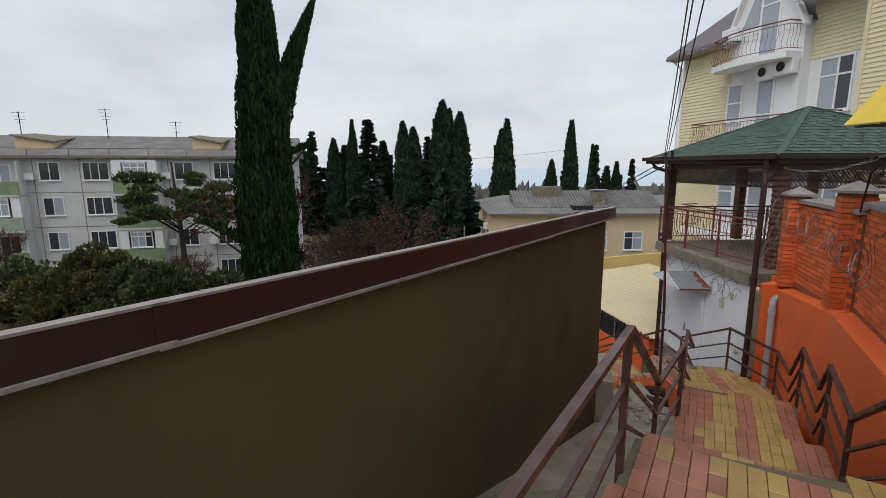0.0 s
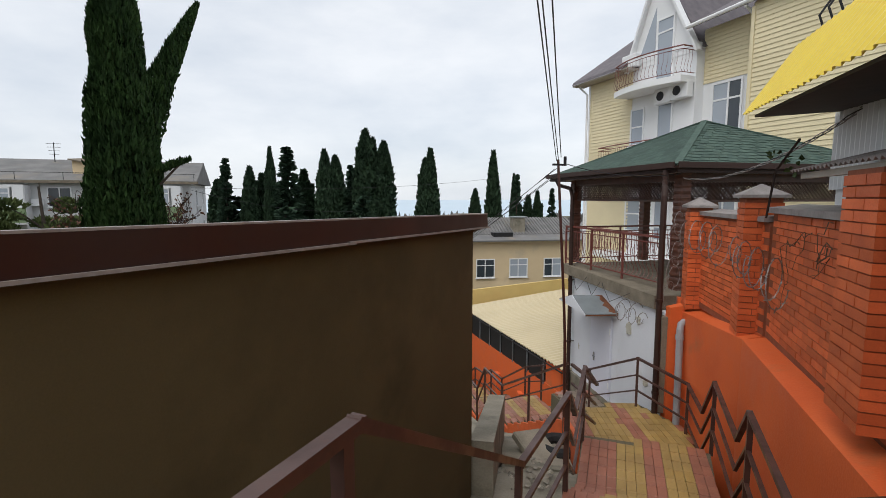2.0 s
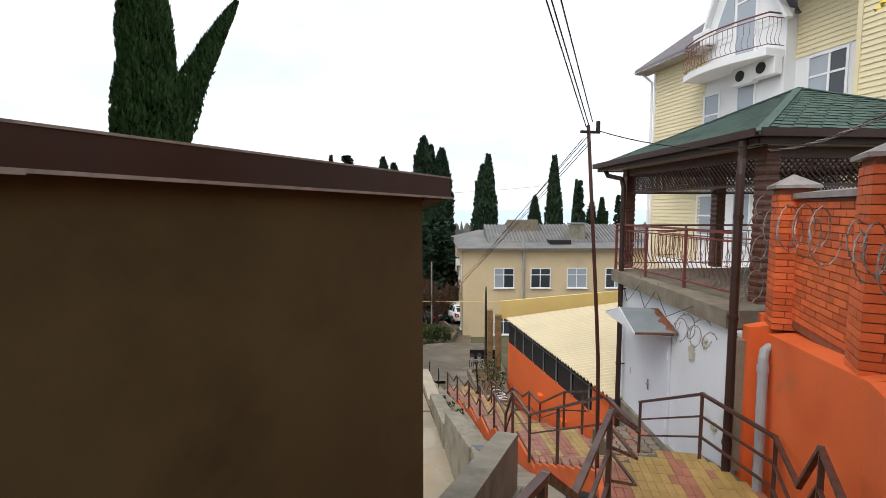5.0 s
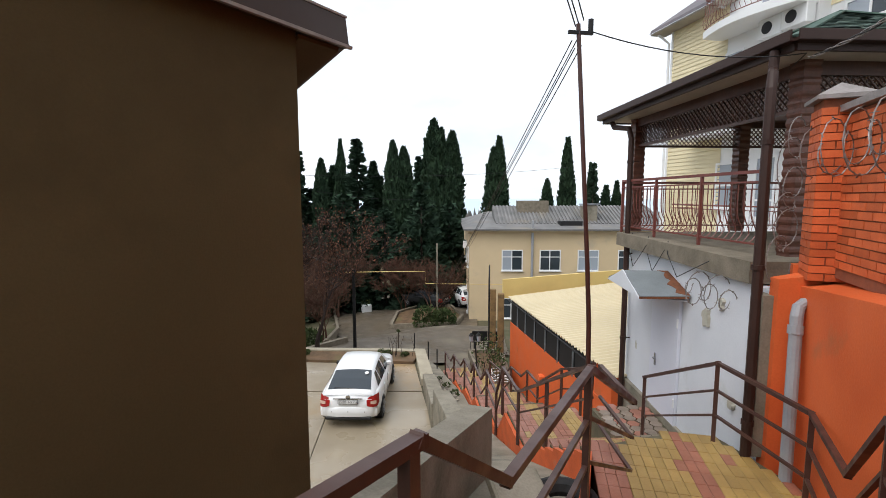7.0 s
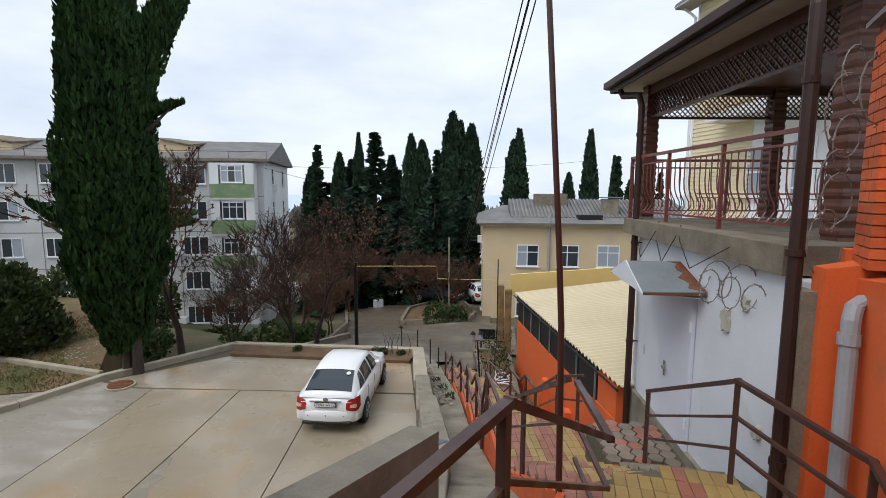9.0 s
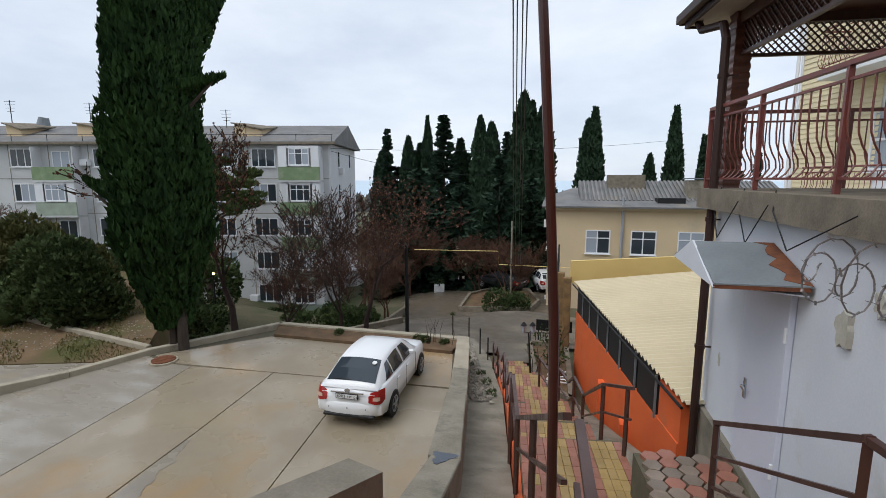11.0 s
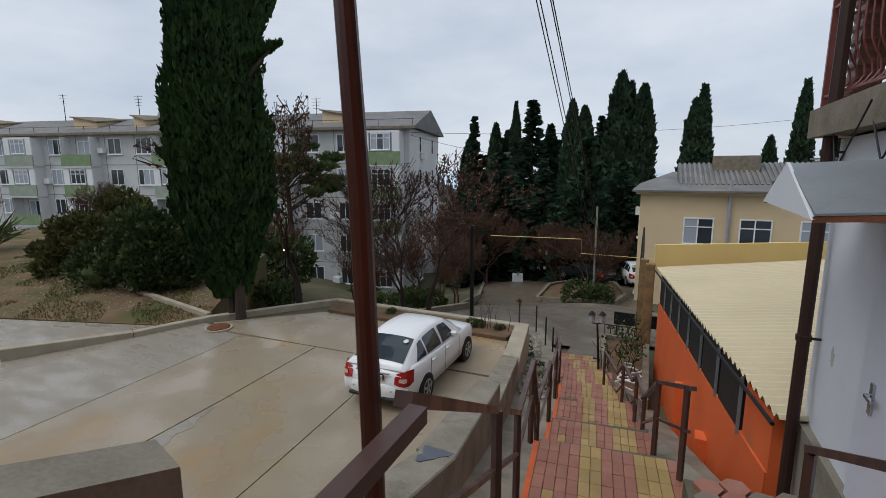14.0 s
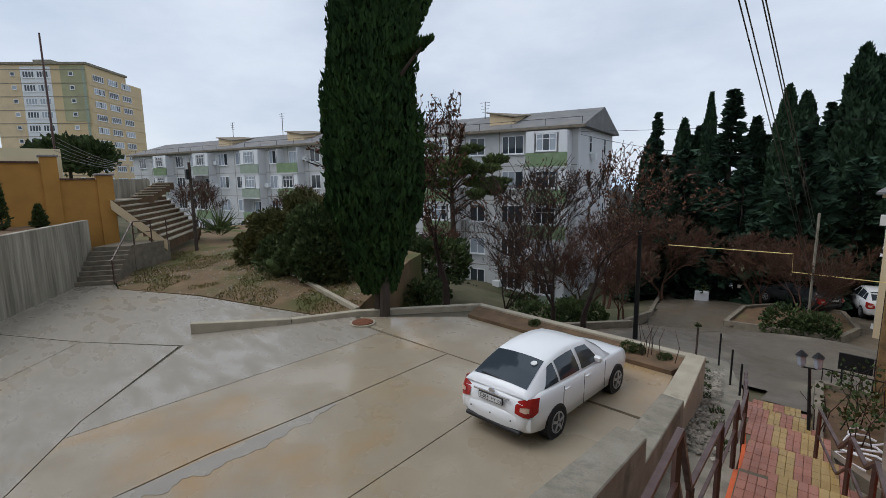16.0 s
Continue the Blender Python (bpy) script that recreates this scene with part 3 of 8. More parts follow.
cast_slab([(-7.25, 13.0), (-9.4, 11.2), (-7.88, 9.98), (4, 0.4), (4, 5.3), (-1.25, 8.93), (-2.59, 9.85), (-4.3, 10.77)], M_concrete_grey, 0.003)
cast_slab([(-9.4, 11.2), (-11.71, 9.67), (-20, 4.2), (-20, -2), (4, -2), (4, 0.4), (-7.88, 9.98)], M_concrete_grey)
cast_slab([(-7.2, 13.1), (-7.0, 15.9), (-6.75, 16.93), (-9.28, 16.0), (-12.5, 14.85), (-15.92, 12.92), (-17.3, 12.98), (-17.9, 11.8), (-12.6, 9.1), (-11.71, 9.67), (-9.4, 11.21)], M_concrete_grey, 0.004)
cast_slab([(-3.8, 10.5), (-4.34, 15.82), (-4.57, 17.25), (-5.4, 17.24), (-6.4, 17.55), (-7.1, 15.9), (-8.0, 13.6), (-7.2, 13.06), (-4.3, 10.77)], M_concrete_grey, 0.002)
cast_slab([(-3.8, 10.5), (-2.59, 9.85), (-1.25, 8.93), (-1.53, 10.98), (-1.72, 12.11), (-1.9, 14.58), (-2.2, 17.48), (-4.57, 17.25), (-4.34, 15.82)], M_concrete, 0.004)
cast_slab([(-1.25, 8.93), (1.4, 7.1), (0.58, 13.34), (0.21, 15.95), (0, 17.65), (-2.2, 17.48), (-1.9, 14.58), (-1.72, 12.11), (-1.53, 10.98)], M_concrete)
cast_slab([(1.4, 7.1), (4, 5.3), (4.0, 8), (3.62, 12.66), (2.85, 16.2), (2.45, 17.8), (0, 17.65), (0.21, 15.95), (0.58, 13.34)], M_concrete, 0.003)
cast_slab([(-5.4, 17.27), (-2.2, 17.5), (0, 17.68), (2.45, 17.87), (1.95, 20.0), (-4.0, 19.9), (-6.2, 17.62)], M_concrete, 0.002)
for k, (a, b, wide) in enumerate((((-1.46, 10.4), (-1.86, 14.3), 0.5),)):
    rnd = random.Random(40 + k)
    n = 60
    left = [lerp(a, b, i / n) for i in range(n + 1)]
    right = [(x + wide * math.sin(math.pi * (0.12 + 0.8 * i / n)) * (0.75 + 0.5 * noise.noise((i * 0.23, k, 0)) + rnd.uniform(-0.06, 0.06)), y) for i, (x, y) in enumerate(left)]
    part("damp_patch", solid(left + right[::-1], LOT - 0.01, LOT + 0.0055), M_damp, lot, "darker wet film on the slab")

kerb = structure(thing("lot_kerb", "pale concrete kerb wall along the court", "kerb"))


def kerb_run(parent, pts, w, z0, z1):
    for (x0, y0, za), (x1, y1, zb) in zip(pts, pts[1:]):
        d = Vector((x1 - x0, y1 - y0)).normalized()
        n = Vector((-d.y, d.x)) * w
        bm = bmesh.new()
        prism(bm, [(x0, y0), (x1, y1), (x1 + n.x, y1 + n.y), (x0 + n.x, y0 + n.y)], z0, [za, zb, zb, za])
        bmesh.ops.bevel(bm, geom=[e for e in bm.edges if e.verts[0].co.z > z0 + 0.2 and e.verts[1].co.z > z0 + 0.2], offset=0.015, segments=1, affect='EDGES')
        part("kerb_length", bm, M_kerb, parent)


kerb_run(kerb, [(2.16, 21.17, -5.6), (-4.36, 20.95, -5.6)], 0.22, -8.2, -5.6)
kerb_run(kerb, [(-4.36, 20.95, -5.6), (-6.5, 17.75, -5.6), (-7.15, 15.9, -5.6), (-8.2, 13.55, -5.45)], 0.2, -7.5, -5.5)
part("planting_soil", solid([(1.9, 20.0), (2.0, 20.95), (-4.3, 20.73), (-3.9, 19.9)], -6.2, -5.66), M_soil, kerb)

side_wall = structure(thing("lot_side_wall", "sloping concrete retaining wall beside the court", "retaining wall"))
for (p, za), (q, zb), mat in ((((4.15, 10.05), -3.42), ((3.95, 12.66), -4.12), M_concrete_dry), (((3.95, 12.66), -4.12), ((3.34, 15.6), -4.74), M_concrete_dry),
                              (((3.335, 15.61), -5.08), ((2.78, 18.3), -5.40), M_concrete_dry), (((2.775, 18.31), -5.57), ((2.16, 21.17), -5.6), M_kerb)):
    bm = solid([(p[0] - 0.42, p[1]), p, q, (q[0] - 0.38, q[1])], -8.2, [za, za, zb, zb])
    bmesh.ops.bevel(bm, geom=[e for e in bm.edges if e.verts[0].co.z > -6 and e.verts[1].co.z > -6], offset=0.014, segments=1, affect='EDGES')
    part("wall_length", bm, mat, side_wall)
stub = part("wall_block", solid([(3.1, 7.27), (3.35, 7.2), (4.12, 9.95), (3.86, 10.02)], -6.8, [-1.8, -1.8, -2.5, -2.5]), M_concrete_dry, side_wall)
for x, y, z, r in ((3.74, 12.66, -4.12, 0.17), (3.5, 14.04, -4.47, 0.12), (3.72, 12.45, -4.06, 0.08)):
    bm = bmesh.new()
    prism(bm, [(x + r * (0.8 + 0.3 * math.sin(3 * a)) * math.cos(a), y + r * 1.2 * math.sin(a)) for a in (2 * math.pi * i / 14 for i in range(14))], z - 0.1,
          [z + 0.006 - 0.264 * r * 1.2 * math.sin(a) for a in (2 * math.pi * i / 14 for i in range(14))])
    part("patch", bm, M_patch, side_wall, "blue-grey cement patch")

ROAD = [(1.4, 24.0), (4.6, 23.9), (5.2, 26), (5.4, 31), (4.0, 36.5), (5.5, 53), (-8.5, 53), (-8.2, 44), (-5.5, 36), (-4.6, 30.5), (-2.4, 27.2), (-6.5, 23.2), (-4, 22.2)]
ISLAND = [(-1.9, 36.6), (0.6, 35.6), (2.6, 36.2), (3.0, 38.5), (2.0, 41.8), (-0.8, 42.2), (-2.0, 40)]


def draped(name, outline, lift, mat, step=0.7, hole=None):
    xs, ys = [p[0] for p in outline], [p[1] for p in outline]
    v, f, at_cell = [], [], {}

    def vert(i, j):
        if (i, j) not in at_cell:
            x, y = min(xs) + i * step, min(ys) + j * step
            at_cell[(i, j)] = len(v)
            v.append((x, y, ground_z(x, y) + lift))
        return at_cell[(i, j)]
    for i in range(int((max(xs) - min(xs)) / step) + 1):
        for j in range(int((max(ys) - min(ys)) / step) + 1):
            c = (min(xs) + (i + 0.5) * step, min(ys) + (j + 0.5) * step)
            if inside(c, outline) and not (hole and inside(c, hole)):
                f.append((vert(i, j), vert(i + 1, j), vert(i + 1, j + 1), vert(i, j + 1)))
    return raw(name, v, f, mat)


structure(draped("road", ROAD, 0.13, M_asphalt), "wet grey asphalt lane below the stairs", "road")
island = structure(draped("traffic_island", ISLAND, 0.28, M_soil, 0.35), "raised earth island with bare trees", "traffic island")
lane_kerb = structure(thing("lane_kerb", "dark stone kerb round the island and the lane", "kerb"))


def kerb_line(pts, h, w=0.2, closed=False):
    for a, b in zip(pts, pts[1:] + (pts[:1] if closed else [])):
        part("kerb_stone", bar((a[0], a[1], ground_z(*a) + h / 2), (b[0], b[1], ground_z(*b) + h / 2), w, h + 0.2), M_slab, lane_kerb)


kerb_line(ISLAND, 0.36, closed=True)
kerb_line([(-6.5, 23.2), (-2.4, 27.2), (-4.6, 30.5), (-5.5, 36), (-8.2, 44)], 0.3)

# ---- brown rendered building ----
TIP = at(3.30, 7.40, 0, -31.4)
RISE = 0.0176
shed = structure(thing("brown_building", "flat-roofed building in dark brown render", "building", TIP))
up13 = 13 * RISE
part("wall", solid([(-4.6, -13), (-0.06, -13), (-0.06, -0.27), (-4.6, -0.27)], -7, [-1.2, 0.6 + up13, 0.6, -1.2]), M_render_brown, shed)
part("roof", solid([(-4.8, -13.1), (-0.04, -13.1), (-0.04, -0.035), (-4.8, -0.035)], [-1.28, 0.6 + up13, 0.6, -1.28], [-1.22, 0.635 + up13, 0.635, -1.22]), M_grey_sheet, shed)
# fascia in three lapped lengths
for k, (y0, y1) in enumerate(((-13.0, -5.84), (-5.9, -2.36), (-2.42, 0.0))):
    out = 0.003 * (k % 2)
    bm = bmesh.new()
    side_prism(bm, [(y0, 0.512 - RISE * y0 - 0.006 * (k == 1)), (y1, 0.512 - RISE * y1 - 0.006 * (k == 1)), (y1 - (0.02 if k == 2 else 0), 0.645 - RISE * y1), (y0, 0.645 - RISE * y0)], -0.035 + out, out)
    part("fascia", bm, M_fascia, shed, "dark brown sheet metal fascia")
    bm = bmesh.new()
    beam(bm, (0.014 + out, y0, 0.508 - RISE * y0 - 0.006 * (k == 1)), (0.014 + out, y1, 0.508 - RISE * y1 - 0.006 * (k == 1)), 0.018, 0.014)
    beam(bm, (-0.02, y0, 0.65 - RISE * y0), (-0.02, y1 - 0.015, 0.65 - RISE * y1), 0.05, 0.010)
    part("trim", bm, M_flash, shed, "pale worn sheet edge")
part("fascia_end", solid([(-4.8, -0.032), (-0.037, -0.032), (-0.037, -0.002), (-4.8, -0.002)], [-1.36, 0.51, 0.51, -1.36], [-1.2, 0.65, 0.65, -1.2]), M_fascia, shed)
part("soffit", solid([(-4.8, -0.268), (-0.04, -0.268), (-0.04, -0.034), (-4.8, -0.034)], [-1.37, 0.495, 0.495, -1.37], [-1.35, 0.515, 0.515, -1.35]), M_render_brown, shed)

# ---- orange garden wall ----
WA, WB, WC = (3.0, 0.8), (6.42, 7.55), (7.15, 10.0)
orange = structure(thing("wall_orange", "orange rendered retaining wall with a brick wall on top", "garden wall"))


def wall_poly(a, b, w):
    d = Vector((b[0] - a[0], b[1] - a[1])).normalized()
    n = Vector((d.y, -d.x)) * w
    return [a, b, (b[0] + n.x, b[1] + n.y), (a[0] + n.x, a[1] + n.y)]


for a, b in ((WA, WB), (WB, WC)):
    pl = wall_poly(a, b, 0.55)
    part("plinth", solid(pl, -4.2, [-0.72, -0.86, -0.74, -0.60] if a == WA else [-0.86, -1.1, -1.0, -0.74]), M_orange, orange)
part("return_face", solid(wall_poly((7.15, 10.0), (7.2, 10.12), 0.6), -4.2, -0.9), M_orange, orange)

part("corner_face", solid([(6.90, 9.80), (7.3, 9.70), (7.3, 9.94), (6.90, 9.94)], -4.2, [-1.02, -0.95, -0.95, -1.02]), M_orange, orange)


# ---- railings ----
def railing(name, label, pts, posts, drops=(0.32, 0.62), w=0.044, h=0.038, foot=0.9, mat=M_rail, group="stair railings", post_w=0.042):
    rail = thing(name, label, "railing", group=group)
    for a, b in zip(pts, pts[1:]):
        d = (Vector(b) - Vector(a)).normalized() * 0.018
        part("top_rail", bar(Vector(a) - d, Vector(b) + d, w, h), mat, rail)
        for k in drops:
            part("mid_rail", bar((a[0], a[1], a[2] - k), (b[0], b[1], b[2] - k), 0.03, 0.026), mat, rail)
    for x, y, z, f in posts:
        part("post", bar((x, y, z - 0.01), (x, y, z - f), post_w, post_w, (0.5, 0.86, 0)), mat, rail)
    return rail


railing("stair_railing", "brown steel handrail stepping down beside the concrete slope",
        [(0.6, 0.8, 0.25), (2.23, 3.63, 0.25), (3.1, 5.2, -0.84), (3.78, 6.19, -0.84), (4.05, 6.72, -1.28), (4.65, 7.93, -1.28), (5.28, 8.97, -1.95), (5.22, 9.8, -1.95)],
        [(2.2, 3.58, 0.25, 1.4), (0.95, 1.4, 0.25, 0.9), (3.08, 5.18, -0.82, 1.05), (3.76, 6.16, -0.84, 1.3), (4.63, 7.89, -1.28, 1.4)])
railing("stair_railing", "brown steel handrail in front of the orange wall",
        [(2.9, 1.4, 0.55), (3.75, 3.25, 0.2), (4.56, 4.78, -0.93), (5.19, 5.88, -0.93), (5.42, 6.28, -1.38), (6.13, 7.58, -1.40), (6.4, 8.15, -2.05), (6.82, 9.11, -2.07), (6.53, 10.1, -1.99), (6.36, 11.72, -2.79)],
        [(3.75, 3.25, 0.2, 0.9), (4.58, 4.82, -0.93, 0.9), (5.17, 5.84, -0.93, 0.9), (6.11, 7.54, -1.4, 0.9), (6.81, 9.08, -2.07, 0.85), (6.53, 10.1, -1.99, 0.9), (6.36, 11.7, -2.79, 0.9)],
        drops=(0.3, 0.58))
railing("stair_railing", "weathered brown handrail along the lower stairs",
        [(5.16, 9.86, -1.95), (4.64, 12.42, -3.36), (4.45, 13.5, -3.36), (4.36, 14.02, -4.08), (4.19, 15.31, -4.11), (4.08, 15.75, -4.5), (3.9, 16.95, -4.55), (3.83, 17.35, -4.95), (3.62, 18.5, -5.0),
         (3.50, 18.9, -5.35), (3.24, 20.0, -5.4), (3.12, 20.4, -5.75), (2.86, 21.5, -5.8)],
        [(4.9, 11.2, -2.68, 0.95), (4.64, 12.4, -3.36, 0.9), (4.45, 13.47, -3.36, 0.9), (4.36, 14.05, -4.08, 0.9), (4.2, 15.28, -4.11, 0.9), (3.91, 16.9, -4.55, 0.9), (3.63, 18.45, -5.0, 0.9), (3.25, 19.95, -5.4, 0.9), (2.87, 21.45, -5.8, 0.9)], drops=(0.36,))
railing("stair_railing", "weathered brown handrail on the planted side of the lower stairs",
        [(5.9, 13.3, -3.26), (5.62, 14.0, -3.55), (5.42, 15.85, -4.6), (5.26, 16.67, -4.62), (5.16, 17.15, -4.95), (4.95, 17.86, -4.97), (4.80, 18.3, -5.35), (4.40, 19.5, -5.4)],
        [(5.86, 13.4, -3.28, 0.92), (5.62, 14.0, -3.55, 1.2), (5.42, 15.85, -4.6, 0.8), (5.26, 16.63, -4.62, 0.85), (4.95, 17.82, -4.97, 0.9), (4.41, 19.45, -5.4, 0.9)], drops=(0.4,))

utility = thing("utility_pole", "slim red-brown steel utility pole by the stair rail", "utility pole")
part("pole", pipe([(5.12, 9.82, -3.4), (5.085, 9.81, -1.5), (5.05, 9.81, -0.9), (4.885, 9.80, 1.42)], 0.027, 12, 0.021), M_pole, utility)
part("crossarm", bar((4.79, 9.77, 1.34), (5.03, 9.83, 1.34), 0.03, 0.03), M_black, utility)
part("insulator", pipe([(5.01, 9.83, 1.34), (5.01, 9.83, 1.47)], 0.025), M_black, utility)

# ---- white service building with the pavilion on its roof ----
service = structure(thing("white_building", "white rendered service building with peeling paint", "building"))
WN, WF = (6.92, 9.95), (6.86, 14.15)
part("wall", solid([WN, (12.5, 9.9), (12.3, 15.0), WF], -6.5, -1.16), M_white_wall, service)
part("plinth", solid([(6.85, 11.3), (6.93, 11.3), (6.87, 14.2), (6.79, 14.2)], [-6.5] * 4, [-3.55, -3.55, -3.70, -3.70]), M_concrete_dry, service)
part("corner_strip", bx(6.80, 9.86, -2.9, 6.97, 10.06, -1.2), M_concrete_dry, service)
door = part("door", bx(6.84, 11.84, -3.72, 6.89, 12.86, -1.70, bevel=0.006), M_white_door, service, "flush white metal door, closed")
bm = bmesh.new()
box(bm, 6.825, 12.58, -2.92, 6.84, 12.63, -2.72)
beam(bm, (6.80, 12.605, -2.80), (6.80, 12.49, -2.80), 0.02, 0.02)
beam(bm, (6.84, 12.605, -2.80), (6.80, 12.605, -2.80), 0.02, 0.02)
part("handle", bm, M_chrome, door)
for z in (-2.1, -3.3):
    part("hinge", pipe([(6.832, 11.85, z), (6.832, 11.85, z + 0.13)], 0.014, 8), M_frame_white, door)
slab = part("roof_slab", solid([(6.84, 10.2), (12.6, 10.2), (12.4, 15.1), (6.66, 14.35)], -1.14, -0.9), M_slab, service, "weathered concrete terrace slab")
tagged(service, "white rendered service building with peeling paint", "building")
for i, (y, z, s) in enumerate(((11.15, -1.75, 0.13), (10.8, -1.5, 0.08), (10.45, -2.6, 0.07), (13.6, -2.9, 0.08))):
    rnd = random.Random(i)
    bm = bmesh.new()
    ring = []
    for k in range(16):
        a = 2 * math.pi * k / 16
        r = s * rnd.uniform(0.45, 1.0)
        ring.append((y + r * 0.8 * math.cos(a), z + r * 1.3 * math.sin(a)))
    side_prism(bm, ring, 6.86, 6.902 - 0.0143 * (y - 11) + 0.0)
    bmesh.ops.translate(bm, verts=bm.verts, vec=(0.006 - 0.0143 * (y - 11) * 0, 0, 0))
    part("peeled_patch", bm, M_peeled, service)

# grey canopy over the door
awning = thing("door_canopy", "small gabled grey sheet canopy with a white front and rusty end", "canopy", at(6.88, 12.64, -1.38))
OUT, HALF, DROP = 0.60, 0.81, 0.25
SKEW = -0.24


def roof_z(x, y):
    """Height of the canopy's slope; the ridge drifts sideways towards the wall."""
    k = 1 + x / OUT
    return 0.03 * k - DROP * (1 - 0.12 * k) * abs(y - SKEW * k) / HALF


for sgn in (-1, 1):
    bm = bmesh.new()
    outline = [(0.0, SKEW), (-OUT, 0.0), (-OUT, sgn * HALF), (0.0, SKEW + sgn * HALF)]
    prism(bm, outline, [roof_z(x, y) - 0.012 for x, y in outline], [roof_z(x, y) for x, y in outline])
    sheet = part("sheet", bm, M_grey_sheet, awning, "grey sheet metal slope")
    outline = [(-0.11 + 0.04 * math.sin(2.3 * i + sgn) + 0.02 * math.sin(7.1 * i), SKEW * 0.75 + sgn * HALF * i / 9) for i in range(10)] + [(-0.002, SKEW + sgn * HALF), (-0.002, SKEW)]
    bm = bmesh.new()
    prism(bm, outline, [roof_z(x, y) - 0.001 for x, y in outline], [roof_z(x, y) + 0.004 for x, y in outline])
    part("rust_patch", bm, M_rust, sheet, "rust eaten through the grey paint")
    part("edge_batten", bar((-0.01, SKEW + sgn * (HALF - 0.02), -DROP + 0.03), (-OUT, sgn * (HALF - 0.02), -DROP - 0.03), 0.03, 0.03), M_rust, awning)
bm = bmesh.new()
a = [bm.verts.new((-OUT - 0.012, y, z)) for y, z in ((-HALF, -DROP - 0.03), (HALF, -DROP - 0.03), (0, 0.008))]
b = [bm.verts.new((-OUT + 0.006, y, z)) for y, z in ((-HALF, -DROP - 0.03), (HALF, -DROP - 0.03), (0, 0.008))]
bm.faces.new(a)
bm.faces.new(b[::-1])
for i in range(3):
    j = (i + 1) % 3
    bm.faces.new((a[i], a[j], b[j], b[i]))
part("front_panel", bm, M_white_wall, awning, "white painted triangular front")
part("ceiling_panel", solid([(-OUT + 0.01, -HALF + 0.03), (-OUT + 0.01, HALF - 0.03), (-0.01, SKEW + HALF - 0.03), (-0.01, SKEW - HALF + 0.03)], -DROP - 0.03, -DROP - 0.02), M_white_wall, awning)

# ---- pavilion on the terrace ----
pavilion = thing("pavilion", "dark timber pavilion with a green shingled hip roof", "pavilion", at(7.13, 10.2, 0, 7.2))
PW, PL, PE, PA = 5.3, 4.9, 1.37, 2.56
CX, CY = 2.65, 2.45


def carved_post(bm, x, y, z0, z1, w):
    n = int((z1 - z0) / 0.03)
    prev = None
    for i in range(n + 1):
        z = z0 + (z1 - z0) * i / n
        k = w * (0.86 + 0.14 * abs(math.sin(z * math.pi / 0.11)))
        ring = [bm.verts.new((x + k * math.cos(a), y + k * math.sin(a), z)) for a in (math.pi / 4 + math.pi / 2 * j for j in range(4))]
        if prev:
            for j in range(4):
                bm.faces.new((prev[j], prev[(j + 1) % 4], ring[(j + 1) % 4], ring[j]))
        prev = ring
    bm.faces.new(prev)


for x, y in ((0.5, 0.45), (0.5, 4.4), (4.8, 0.45), (4.8, 4.4), (2.6, 4.4)):
    bm = bmesh.new()
    carved_post(bm, x, y, -0.9, 1.3, 0.15)
    part("post", bm, M_wood_carved, pavilion, "scalloped dark timber post")
bm = bmesh.new()
corners = [(0, 0), (PW, 0), (PW, PL), (0, PL)]
lo = [bm.verts.new((x, y, PE - 0.02)) for x, y in corners]
hi = [bm.verts.new((x, y, PE + 0.02)) for x, y in corners]
ap = bm.verts.new((CX, CY, PA))
apl = bm.verts.new((CX, CY, PA - 0.08))
for i in range(4):
    j = (i + 1) % 4
    bm.faces.new((hi[i], hi[j], ap))
    bm.faces.new((lo[j], lo[i], apl))
    bm.faces.new((lo[i], lo[j], hi[j], hi[i]))
roof = part("roof", bm, M_shingle, pavilion)
rnd = random.Random(3)
sv, sf = [], []
for i in range(4):
    a, b = Vector((*corners[i], PE + 0.03)), Vector((*corners[(i + 1) % 4], PE + 0.03))
    top = Vector((CX, CY, PA + 0.01))
    nrm = (b - a).cross(top - a).normalized()
    rows = 17
    for r in range(rows):
        t0, t1 = r / rows, (r + 1.25) / rows
        p0, p1 = a.lerp(top, t0), b.lerp(top, t0)
        q0, q1 = a.lerp(top, min(t1, 1)), b.lerp(top, min(t1, 1))
        n = max(1, int((p1 - p0).length / 0.2))
        for k in range(n):
            u0, u1 = k / n, (k + 0.93) / n
            lift = nrm * (0.012 + 0.008 * rnd.random())
            drop = (p0 - q0) * (0.12 * (k % 2))
            base = len(sv)
            sv += [p0.lerp(p1, u0) + lift + drop, p0.lerp(p1, u1) + lift + drop, q0.lerp(q1, u1) + nrm * 0.002, q0.lerp(q1, u0) + nrm * 0.002]
            sf.append((base, base + 1, base + 2, base + 3))
tagged(raw("shingles", sv, sf, M_shingle, roof), kind="stuff")
bm = bmesh.new()
for i in range(4):
    x, y = corners[i]
    beam(bm, (x, y, PE + 0.03), (CX, CY, PA + 0.03), 0.12, 0.02)
part("hip_cap", bm, M_shingle, roof)
